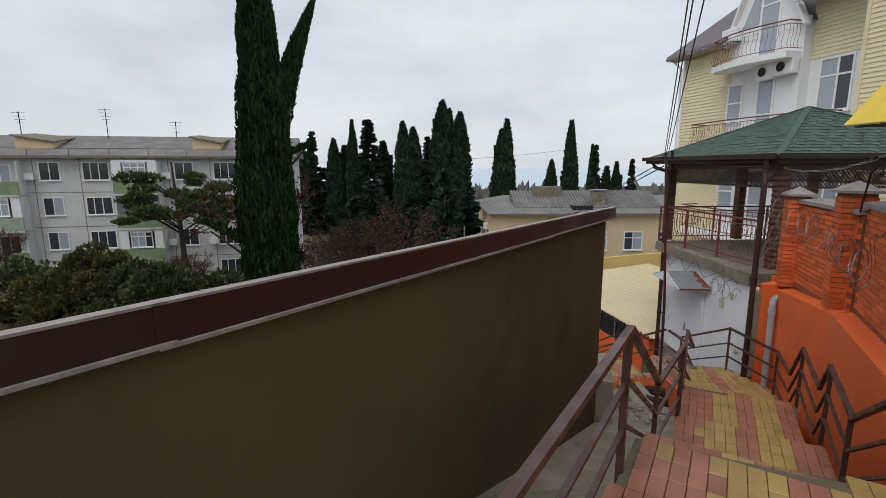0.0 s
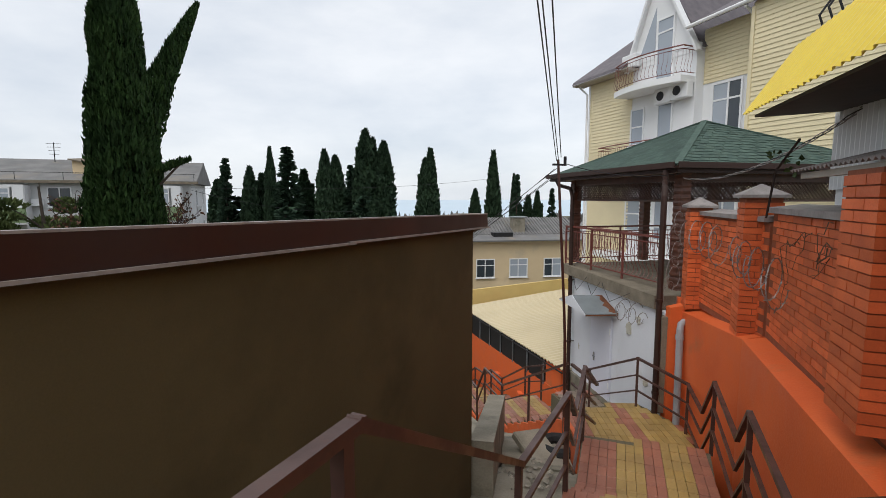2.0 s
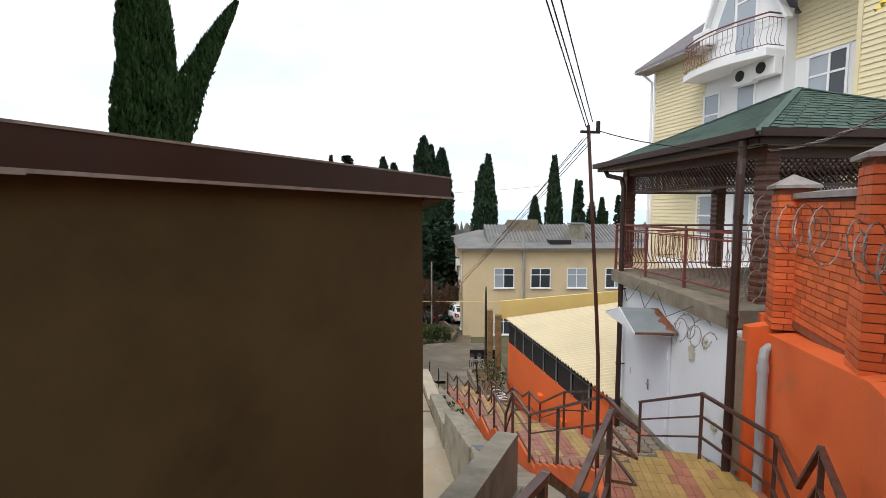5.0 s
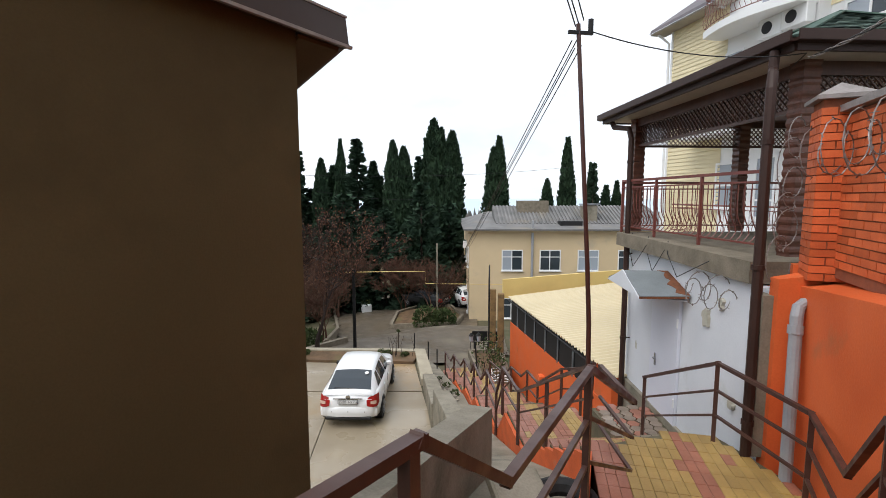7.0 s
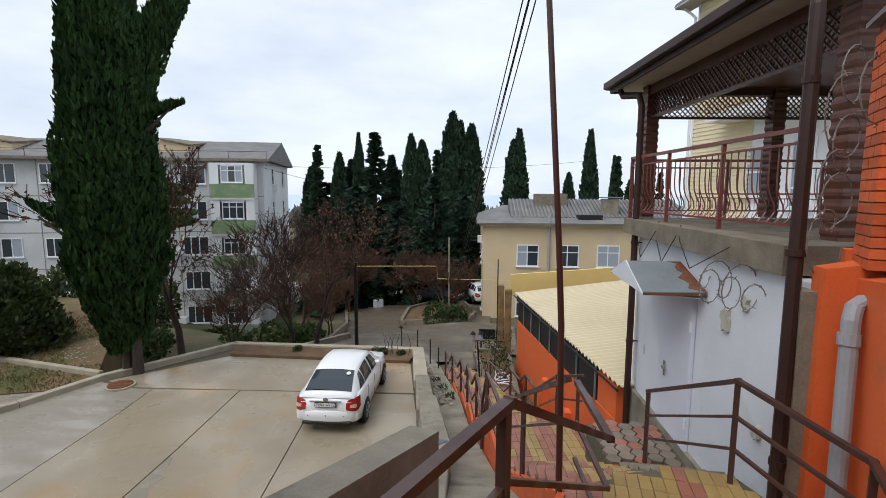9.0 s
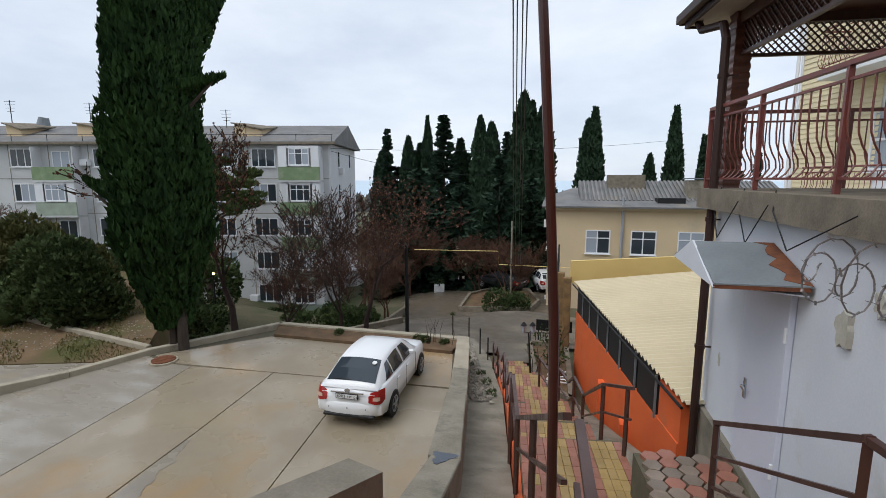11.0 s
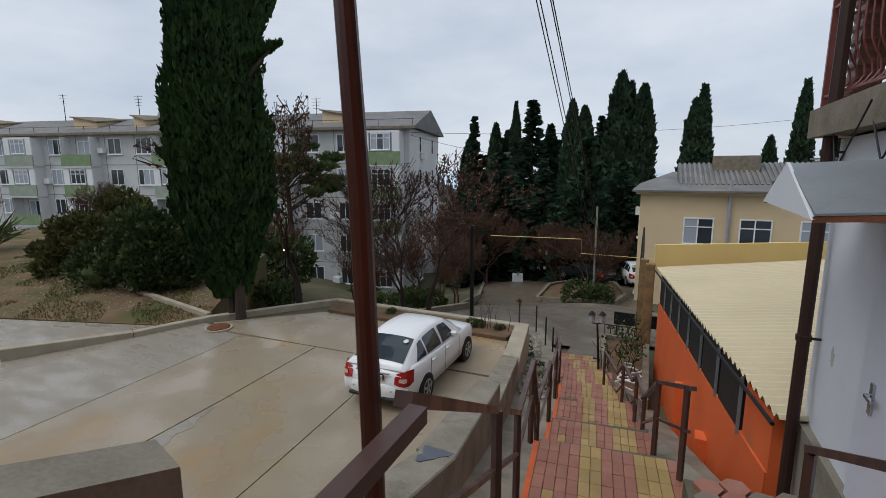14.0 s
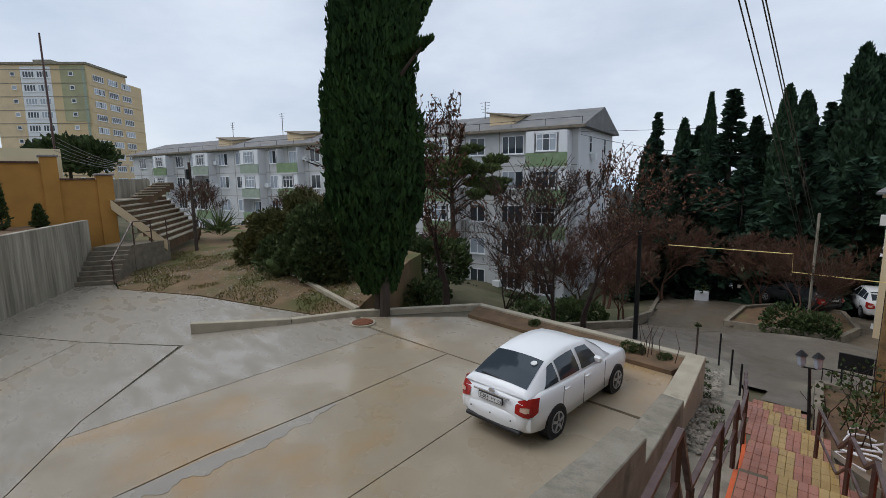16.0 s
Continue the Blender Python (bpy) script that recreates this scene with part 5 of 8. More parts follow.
# ---- low building with a pale yellow corrugated roof, orange wall and dark glazing ----
annex = structure(thing("annex", "low annex with a pale yellow corrugated roof and orange wall", "building"))
corrugated("roof_sheet", (6.64, 13.95, -3.68), (5.2, 22.9, -4.06), (11.6, 14.65, -3.1), M_yellow_roof, annex, 0.2, 0.034, 0.006)
AX0, AX1 = (6.62, 14.2), (5.3, 23.0)
part("board", solid([(5.05, 24.35), (5.08, 24.25), (13.5, 25.2), (13.5, 25.3)], [-4.4] * 4, [-3.62, -3.62, -3.0, -3.0]), M_yellow_board, annex)
part("wall", solid([AX0, AX1, (AX1[0] + 3, 23.4), (11, 15)], -8, [-4.38, -5.06, -4.6, -3.9]), M_orange, annex)
part("wall_top", solid([(6.64, 14.2), (6.51, 15.05), (6.85, 15.1), (7.0, 14.2)], -6, [-3.77, -3.81, -3.81, -3.77]), M_orange, annex)
for i in range(7):
    t0, t1 = i / 7, (i + 1) / 7
    p, q = lerp((6.47, 15.08), AX1, t0 + 0.008), lerp((6.47, 15.08), AX1, t1 - 0.008)
    zt0, zt1 = -3.80 - 0.33 * t0, -3.80 - 0.33 * t1
    zb0, zb1 = -4.50 - 0.55 * t0, -4.50 - 0.55 * t1
    pane = part("window", solid([(p[0] + 0.02, p[1]), (q[0] + 0.02, q[1]), (q[0] + 0.08, q[1]), (p[0] + 0.08, p[1])], [zb0, zb1, zb1, zb0], [zt0, zt1, zt1, zt0]), M_black_plastic, annex, "dark plastic glazing panel")
    part("mullion", bar((p[0] + 0.01, p[1], zb0), (p[0] + 0.01, p[1], zt0), 0.035), M_grey_sheet, pane)
for y in (16.6, 18.6):
    x = 6.62 - (y - 14.2) * 0.15
    part("buttress", bx(x - 0.14, y - 0.14, -8, x + 0.04, y + 0.14, -5.35 - 0.05 * (y - 16)), M_orange, annex)
part("eave_gutter", pipe([(6.60, 14.0, -3.76), (5.16, 22.9, -4.14)], 0.022, 6), M_black, annex)
# gate piers at the far end
gate = thing("gate_pier", "rough stone gate pier with a black iron gate leaf", "gate pier")
for x, y, h in ((4.98, 24.0, -4.15), (4.72, 25.6, -4.3)):
    part("pier", bx(x - 0.13, y - 0.13, -8.2, x + 0.13, y + 0.13, h, bevel=0.02), M_pier, gate)
bm = bmesh.new()
side_prism(bm, [(25.9, -7.6), (25.9, -4.4), (26.15, -3.7), (26.5, -3.35), (26.85, -3.7), (27.1, -4.4), (27.1, -7.6)], 4.55, 4.6)
part("gate_leaf", bm, M_black, gate)
sign = thing("notice_board", "long black blank board on posts by the planting", "sign")
part("board", bx(3.8, 26.2, -6.85, 4.5, 26.26, -6.4), M_black, sign)
part("board", bx(4.515, 26.2, -6.85, 5.2, 26.26, -6.4), M_black, sign)
for x in (3.9, 5.0):
    part("post", bar((x, 26.23, -8.2), (x, 26.23, -6.85), 0.05), M_black, sign)

# ---- beige two-storey building ----
beige = structure(thing("beige_building", "two-storey beige rendered building with white windows", "building", at(3.5, 38.4, 0, 3)))
part("wall", bx(0, 0, -11, 24, 14, -2.75), M_beige, beige)
part("cornice", bx(-0.25, -0.25, -2.75, 24.2, 14.2, -2.58), M_beige, beige)
win_b = window_meshes(1.5, 1.5, (0.48,), 0.66)
for x in (3.05, 5.75, 8.45, 11.3, 14.0, 17.0):
    put_window(beige, win_b, x, -0.01, -5.5)
    put_window(beige, win_b, x, -0.01, -9.0)
win_s = window_meshes(0.9, 1.5, (0.5,), 0.66)
for y in (2.0, 5.0, 8.0):
    put_window(beige, win_s, -0.01, y, -5.5, -90)
    put_window(beige, win_s, -0.01, y, -9.0, -90)
for i, (x0, x1, z0, z1) in enumerate(((-0.4, 24.5, -2.6, -2.5),)):
    bm = bmesh.new()
    prism(bm, [(-0.45, -0.45), (24.5, -0.45), (24.5, 7), (1.8, 7)], -2.6, [-2.5, -2.5, -1.5, -1.5])
    prism(bm, [(-0.45, -0.45), (1.8, 7), (1.8, 7.2), (-0.45, 14.4)], -2.6, [-2.5, -1.5, -1.5, -2.5])
    part("roof", bm, M_asbestos, beige)
bm = bmesh.new()
for i in range(46):
    beam(bm, (2.1 + 0.27 * i, 1.6, -2.2), (2.1 + 0.27 * i, 4.9, -0.95), 0.13, 0.06)
for y0, z0 in ((5.0, -0.98),):
    prism(bm, [(2.0, 1.6), (14.5, 1.6), (14.5, 5.0), (2.0, 5.0)], -2.6, [-2.24, -2.24, -0.99, -0.99])
part("roof_sheets", bm, M_asbestos, beige)
part("chimney", bx(3.9, 3.6, -2, 6.3, 4.6, -0.55), M_slab, beige)
part("chimney", bx(8.6, 2.0, -2.3, 9.6, 3.0, -0.9), M_concrete_dry, beige)
part("chimney_cap", bx(8.5, 1.9, -0.84, 9.8, 3.1, -0.76), M_grey_sheet, beige)
part("roof_hatch", bx(6.6, 0.8, -2.35, 8.2, 1.7, -2.0), M_black_plastic, beige)
part("downpipe", pipe([(4.45, -0.12, -1.9), (4.45, -0.12, -11)], 0.09, 8), M_grey_pipe, beige)
for z in (-8.3, -4.3):
    part("air_conditioner", bx(-0.35, 4.0, z, -0.02, 4.7, z + 0.5), M_house_white, beige)

# ---- five-storey panel block ----
block = structure(thing("apartment_block", "five-storey grey panel apartment block with green balcony fronts", "apartment block", at(-77.6, 24.0, 0, 15.66)))
part("wall", bx(0, 0, -15, 66, 10.5, 1.95), M_panel, block)
part("end_wall", bx(66.0, 0.02, -15, 66.12, 10.5, 1.93), M_panel_end, block)
bm = bmesh.new()
for k in range(1, 5):
    box(bm, 0, -0.012, 1.95 - 2.77 * k - 0.03, 66, 0.0, 1.95 - 2.77 * k + 0.03)
for i in range(1, 21):
    box(bm, 66 - 3.2 * i - 0.03, -0.012, -13, 66 - 3.2 * i + 0.03, 0.0, 1.9)
part("panel_joint", bm, M_concrete_dry, block)
win_2 = window_meshes(1.45, 1.45, (0.5,))
win_3 = window_meshes(1.9, 1.45, (0.3, 0.62))
win_n = window_meshes(0.75, 1.4, (), 0.6)
loggia = window_meshes(2.4, 1.35, (0.2, 0.4, 0.6, 0.8))
loggia_s = window_meshes(1.6, 1.3, (0.33, 0.66), 0.7)
rnd = random.Random(8)
BAY = [0, 1, 1, 0, 1, 1, 0, 1, 1, 0, 1, 0, 1, 1, 0, 1, 1, 0, 1, 1]
for i, b in enumerate(BAY):
    x = 66 - 2.1 - 3.22 * i
    for k in range(5):
        z = 0.12 - 2.77 * k
        if b == 0:
            g = part("balcony", bx(x - 1.62, -1.05, z - 1.05, x + 1.62, -0.95, z - 0.02), M_green_panel if rnd.random() < 0.6 else M_green_faded, block)
            part("balcony_slab", bx(x - 1.65, -1.08, z - 1.2, x + 1.65, 0.0, z - 1.06), M_panel, g)
            part("balcony_side", bx(x - 1.64, -0.94, z - 1.05, x - 1.58, 0.0, z + 1.55), M_panel_end, g)
            part("balcony_side", bx(x + 1.58, -0.94, z - 1.05, x + 1.64, 0.0, z + 1.55), M_panel_end, g)
            if rnd.random() < 0.65 or i == 0:
                part("infill", bx(x - 1.57, -0.99, z, x - 0.95, -0.93, z + 1.6), M_house_white, g)
                part("infill", bx(x + 0.95, -0.99, z, x + 1.57, -0.93, z + 1.6), M_house_white, g)
                put_window(block, loggia_s, x, -0.96, z + 0.1, pale=0.5)
                part("infill", bx(x - 0.94, -0.99, z + 1.42, x + 0.94, -0.93, z + 1.6), M_house_white, g)
            else:
                put_window(block, win_2, x, 0.0, z - 0.2)
        else:
            put_window(block, win_3 if i % 3 == 1 else win_2, x + 0.1, -0.01, z, pale=0.3)
            if rnd.random() < 0.3:
                part("air_conditioner", bx(x - 1.5, -0.4, z + 0.1, x - 0.85, -0.05, z + 0.6), M_house_white, block)
for k in range(5):
    z = 0.12 - 2.77 * k
    for y in (3.0, 7.6):
        put_window(block, win_n, 66.13, y, z, 90)
    if k == 0:
        part("air_conditioner", bx(66.14, 3.1, z - 0.5, 66.5, 3.8, z), M_house_white, block)
part("entrance_shed", bx(66.14, 4.5, -13, 67.6, 7.5, -9.2), M_house_white, block)
bm = bmesh.new()
prism(bm, [(-0.5, -0.55), (66.6, -0.55), (66.6, 5.25), (-0.5, 5.25)], 1.96, [2.08, 2.08, 3.9, 3.9])
prism(bm, [(-0.5, 5.25), (66.6, 5.25), (66.6, 11), (-0.5, 11)], 1.96, [3.9, 3.9, 2.08, 2.08])
part("roof", bm, M_asbestos, block)
part("gable_board", bx(66.3, 2.5, 2.1, 66.58, 8.0, 3.0), M_wood_dark, block)
part("eave_board", bx(-0.5, -0.62, 1.86, 66.7, -0.5, 2.06), M_slab, block)
for c, w in ((6.8, 2.2), (19.5, 2.6), (32, 2.6), (45, 2.6), (26, 1.2)):
    x = 66 - c
    dm = part("roof_dormer", solid([(x - w / 2, 1.2), (x + w / 2, 1.2), (x + w / 2, 4.5), (x - w / 2, 4.5)], 2.2, [3.6, 3.1, 3.6, 3.9]), M_beige, block)
    part("dormer_cap", solid([(x - w / 2 - 0.2, 1.0), (x + w / 2 + 0.2, 1.0), (x + w / 2 + 0.2, 4.6), (x - w / 2 - 0.2, 4.6)], [3.62, 3.12, 3.62, 3.92], [3.72, 3.22, 3.72, 4.02]), M_slab, dm)
bm = bmesh.new()
tube(bm, [(66 - 25, 3, 3.7), (66 - 24.9, 3, 4.35)], 0.5, 14, 0.35)
part("satellite_dish", bm, M_grey_sheet, block)
for c, h in ((10, 1.6), (15.5, 2.6), (22, 2.2), (29, 2.4), (38, 2.8), (48, 2.4)):
    x = 66 - c
    bm = bmesh.new()
    beam(bm, (x, 4.5, 3.4), (x, 4.5, 3.6 + h), 0.05, 0.05)
    for k in range(4):
        beam(bm, (x - 0.5 + 0.06 * k, 4.5, 3.5 + h - 0.28 * k), (x + 0.5 - 0.06 * k, 4.5, 3.5 + h - 0.28 * k), 0.025, 0.025)
    part("aerial", bm, M_black, block)
bm = bmesh.new()
beam(bm, (0, -0.45, 2.62), (66.5, -0.45, 2.62), 0.03, 0.03)
for i in range(24):
    beam(bm, (66.4 - 2.8 * i, -0.45, 2.05), (66.4 - 2.8 * i, -0.45, 2.62), 0.03, 0.03)
part("roof_rail", bm, M_black, block)

# ---- nine-storey tower far off ----
tower = structure(thing("tower_block", "nine-storey ochre apartment tower with white loggias", "apartment block", at(-126, 25, -2.4, 50)))
part("wall", bx(-20, 0, -12, 0, 14, 26), M_highrise, tower)
part("wall_strip", bx(-5.5, -0.06, 14, -0.05, 0, 25.8), M_highrise_green, tower)
part("loggia_stack", bx(-13.9, -0.07, -12, -7.5, 0, 25.6), M_house_white, tower, "white painted loggia bays")
part("wall_strip", bx(-20, -0.06, -12, -13.95, 0, 25.8), M_beige, tower)
part("rain_stain", bx(-0.9, -0.09, -12, -0.35, -0.062, 25.5), M_green_faded, tower)
for k in range(13):
    part("floor_joint", bx(-20, -0.11, 24.9 - 2.85 * k, -0.05, -0.075, 25.05 - 2.85 * k), M_concrete_dry, tower)
    part("parapet_panel", bx(0.125, 0.5, 23.0 - 2.85 * k - 1.2, 0.2, 19.6, 23.0 - 2.85 * k - 0.1), M_beige, tower)
part("side_wall", bx(0.0, 0.05, -12, 0.12, 20, 24.5), M_highrise, tower)
part("roof_edge", bx(-20.3, -0.3, 26, 0.3, 14.3, 26.5), M_concrete_dry, tower)
win_t = window_meshes(2.6, 1.5, (0.25, 0.5, 0.75), None, 0.16)
win_t2 = window_meshes(1.0, 0.9, (), None, 0.12)
for k in range(10):
    z = 23.2 - 2.85 * k
    for x in (-12.2, -9.2):
        put_window(tower, win_t, x, -0.1, z, pale=0.4)
    put_window(tower, win_t2, -3.2, -0.1, z + 0.4)
    put_window(tower, win_t2, -15.5, -0.1, z + 0.4)
    for y in (3.5, 8.5, 13.5):
        put_window(tower, window_meshes(3.6, 1.4, (0.2, 0.4, 0.6, 0.8), None, 0.14), 0.2, y, z - 0.3, 90, pale=0.5) if k < 9 else None
part("roof_vent", bx(-14, 4, 26.5, -10, 7, 28), M_concrete_dry, tower)

# ---- ochre brick wall and stairs up the hill ----
hill = structure(thing("hill_wall", "ochre brick boundary wall beside the driveway", "wall"))
part("wall", solid([(-20.5, 2.0), (-20.5, 11.3), (-20.85, 11.3), (-20.85, 2.0)], -6.5, -0.86), M_yellow_brick, hill)
part("wall", solid([(-20.5, 11.87), (-20.5, 13.15), (-20.85, 13.15), (-20.85, 11.87)], -6.5, -1.56), M_yellow_brick, hill)
part("upper_wall", solid([(-21.6, 2.0), (-21.6, 12.1), (-21.9, 12.1), (-21.9, 2.0)], -6.5, -0.2), M_siding, hill, "cream rendered wall behind the brick")
for y0, y1, z in ((11.3, 11.87, -0.6), (13.15, 13.76, -1.38)):
    pier = part("pier", bx(-21.0, y0, -6.5, -20.4, y1, z, bevel=0.02), M_yellow_brick, hill)
    part("pier_cap", bx(-21.05, y0 - 0.06, z, -20.34, y1 + 0.06, z + 0.09, bevel=0.02), M_cap_grey, pier)
part("coping", solid([(-20.43, 2.0), (-20.43, 11.25), (-20.92, 11.25), (-20.92, 2.0)], -0.856, -0.78), M_wood_dark, hill)
part("coping", solid([(-20.43, 11.9), (-20.43, 13.1), (-20.92, 13.1), (-20.92, 11.9)], -1.556, -1.49), M_wood_dark, hill)
part("grey_wall", solid([(-8.5, 7.15), (-19.2, 12.56), (-19.32, 12.33), (-8.62, 6.92)], -6.5, -3.25), M_streaked, hill, "water-streaked concrete retaining wall")
part("raised_bed", solid([(-8.65, 6.9), (-19.3, 12.28), (-20.4, 11), (-16, 2)], -6.5, -3.42), M_soil, hill)
part("parapet", solid([(-23.2, 13.85), (-23.7, 15.8), (-23.95, 15.75), (-23.45, 13.8)], -3.4, -1.55), M_streaked, hill, "stained pale parapet of the upper stairs")
steps = structure(thing("stairs_hill", "grey concrete stairs climbing to the upper street", "stairs"))
for k in range(8):
    x, y = -17.6 - 0.2 * k, 11.66 + 0.13 * k
    part("step", solid([(x, y), (x + 0.6, y + 1.28), (x + 0.38, y + 1.42), (x - 0.22, y + 0.14)], -6.2, -5.75 + 0.168 * (k + 1)), M_slab, steps)
part("platform", solid([(-19.2, 12.7), (-18.6, 14.0), (-19.6, 15.6), (-20.4, 13.8)], -6.2, -4.41), M_slab, steps)
# wide flight climbing back towards the wall, its treads overhanging
along_x, along_y, up_x, up_y = -0.88, 0.474, -0.474, -0.88
for k in range(9):
    run, z = 0.215 * k, -4.42 + 0.24 * k
    x, y = -19.45 + up_x * run, 15.4 + up_y * run
    step = part("step", solid([(x, y), (x + 6.6 * along_x, y + 6.6 * along_y), (x + 6.6 * along_x + 0.26 * up_x, y + 6.6 * along_y + 0.26 * up_y), (x + 0.26 * up_x, y + 0.26 * up_y)], z - 0.5, z - 0.06), M_soil, steps)
    part("tread", solid([(x - 0.06 * up_x, y - 0.06 * up_y), (x + 6.6 * along_x - 0.06 * up_x, y + 6.6 * along_y - 0.06 * up_y), (x + 6.6 * along_x + 0.24 * up_x, y + 6.6 * along_y + 0.24 * up_y), (x + 0.24 * up_x, y + 0.24 * up_y)], z - 0.058, z), M_kerb, step)
part("stringer", solid([(-19.42, 15.46), (-19.37, 15.46), (-20.25, 13.55), (-20.4, 13.55)], [-4.9, -4.9, -2.9, -2.9], [-4.44, -4.44, -2.46, -2.46]), M_beige, steps)
part("landing", solid([(-20.35, 13.7), (-26.1, 16.8), (-26.7, 15.7), (-20.9, 12.6)], -2.75, -2.5), M_slab, steps)
for k in range(6):
    x, y, z = -22.3 - 0.2 * k, 14.75 + 0.24 * k, -2.36 + 0.125 * k
    step = part("step", solid([(x, y), (x - 0.5, y + 1.0), (x - 0.85, y + 0.95), (x - 0.35, y - 0.05)], z - 0.4, z - 0.05), M_soil, steps)
    part("tread", solid([(x + 0.05, y), (x - 0.45, y + 1.0), (x - 0.8, y + 0.95), (x - 0.3, y - 0.05)], z - 0.048, z), M_kerb, step)
railing("hill_railing", "thin brown railing on the hillside stairs", [(-17.0, 12.96, -4.75), (-18.6, 14.02, -3.4)], [(-17.0, 12.96, -4.75, 1.0), (-18.6, 14.02, -3.4, 1.0)], drops=(), group="hill railings")
railing("hill_railing", "thin brown railing on the hillside platform", [(-18.6, 14.05, -3.4), (-19.5, 15.5, -3.4)], [(-19.5, 15.5, -3.4, 1.0), (-19.05, 14.78, -3.4, 1.0)], drops=(0.5,), group="hill railings")
BANK = [(-17.15, 13.05), (-15.92, 12.96), (-12.5, 14.89), (-9.28, 16.04), (-6.8, 16.98), (-6.7, 17.8), (-11, 24), (-32, 26), (-32, 16.5), (-19.5, 13.5)]


def bank_z(x, y):
    back = max(0.0, (x + 6.8) * -0.389 + (y - 17.0) * 0.921)
    return -5.742 + min(0.10 * back, 0.62) + 0.035 * noise.noise((x * 0.9, y * 0.9, 2)) * min(1, back)


bm = bmesh.new()
bm.faces.new([bm.verts.new((x, y, 0)) for x, y in BANK])
for k in range(52):
    bmesh.ops.bisect_plane(bm, geom=bm.verts[:] + bm.edges[:] + bm.faces[:], plane_co=(-32 + 0.5 * k, 0, 0), plane_no=(1, 0, 0))
for k in range(26):
    bmesh.ops.bisect_plane(bm, geom=bm.verts[:] + bm.edges[:] + bm.faces[:], plane_co=(0, 13 + 0.5 * k, 0), plane_no=(0, 1, 0))
for vert in bm.verts:
    vert.co.z = bank_z(vert.co.x, vert.co.y)
side = bmesh.ops.extrude_edge_only(bm, edges=[e for e in bm.edges if e.is_boundary])
for vert in [q for q in side["geom"] if isinstance(q, bmesh.types.BMVert)]:
    vert.co.z = -8.0
bed = structure(part("hill_bed", bm, M_bank), "earth bank with gravel and thin grass above the kerb", "bank")
kerb_run(kerb, [(-6.55, 17.85, -5.55), (-9.2, 18.05, -5.42), (-12.2, 18.35, -5.3)], 0.16, -7, -5.6)


# ---- white hatchback on the court ----
def loft(bm, rings):
    vs = [[bm.verts.new(p) for p in r] for r in rings]
    n = len(vs[0])
    for a, b in zip(vs, vs[1:]):
        for i in range(n - 1):
            bm.faces.new((a[i], a[i + 1], b[i + 1], b[i]))
    return vs


def grid_patch(bm, f, u0, u1, v0, v1, nu=6, nv=4):
    g = [[bm.verts.new(f(u0 + (u1 - u0) * i / nu, v0 + (v1 - v0) * j / nv)) for j in range(nv + 1)] for i in range(nu + 1)]
    for i in range(nu):
        for j in range(nv):
            bm.faces.new((g[i][j], g[i + 1][j], g[i + 1][j + 1], g[i][j + 1]))


# stations along the car: y, half width, sill height, shoulder height
BODY = [(0.00, 0.60, 0.42, 0.70), (0.04, 0.72, 0.34, 0.84), (0.14, 0.79, 0.28, 0.93), (0.40, 0.83, 0.24, 0.97), (0.9, 0.845, 0.22, 0.96), (1.6, 0.85, 0.22, 0.94), (2.4, 0.85, 0.22, 0.92),
        (2.9, 0.845, 0.22, 0.92), (3.3, 0.83, 0.22, 0.90), (3.75, 0.80, 0.22, 0.84), (4.05, 0.72, 0.26, 0.76), (4.17, 0.58, 0.34, 0.66), (4.21, 0.45, 0.40, 0.58)]
# cabin: y, half width at the waist, half width at the roof, waist height, roof height
CABIN = [(0.08, 0.70, 0.62, 0.93, 0.965), (0.25, 0.72, 0.60, 0.95, 1.05), (0.55, 0.74, 0.57, 0.96, 1.20), (0.90, 0.755, 0.55, 0.955, 1.345), (1.25, 0.76, 0.545, 0.945, 1.41), (1.6, 0.765, 0.545, 0.94, 1.432), (2.0, 0.77, 0.545, 0.93, 1.42),
         (2.4, 0.77, 0.545, 0.925, 1.37), (2.85, 0.765, 0.56, 0.92, 1.14), (3.12, 0.755, 0.60, 0.915, 0.955)]


def between(table, y):
    for a, b in zip(table, table[1:]):
        if a[0] <= y <= b[0]:
            return lerp(a, b, (y - a[0]) / (b[0] - a[0]))
    return table[0] if y < table[0][0] else table[-1]


def cabin_side(side, off=0.0):
    def f(y, v):
        _, ww, wr, zw, zr = between(CABIN, y)
        k = v ** 1.3
        return (side * (ww + (wr - ww) * k + off), y, zw + (zr - zw) * v)
    return f


def wheel(parent, x, y, side):
    w = part("wheel", pipe([(x - 0.09, y, 0.295), (x - 0.075, y, 0.295), (x + 0.075, y, 0.295), (x + 0.09, y, 0.295)], 0.295, 28), M_tyre, parent)
    bm = bmesh.new()
    o = x + side * 0.085
    tube(bm, [(o, y, 0.295), (o + side * 0.012, y, 0.295)], 0.205, 24)
    for k in range(5):
        a = 2 * math.pi * k / 5 + 0.3
        beam(bm, (o + side * 0.014, y + 0.03 * math.cos(a), 0.295 + 0.03 * math.sin(a)), (o + side * 0.014, y + 0.195 * math.cos(a), 0.295 + 0.195 * math.sin(a)), 0.03, 0.05, (0, -math.sin(a), math.cos(a)))
    part("rim", bm, M_alloy, w)
    bm = bmesh.new()
    tube(bm, [(o + side * 0.004, y, 0.295), (o + side * 0.0135, y, 0.295)], 0.175, 24)
    part("rim_gap", bm, M_black_plastic, w)
    return w


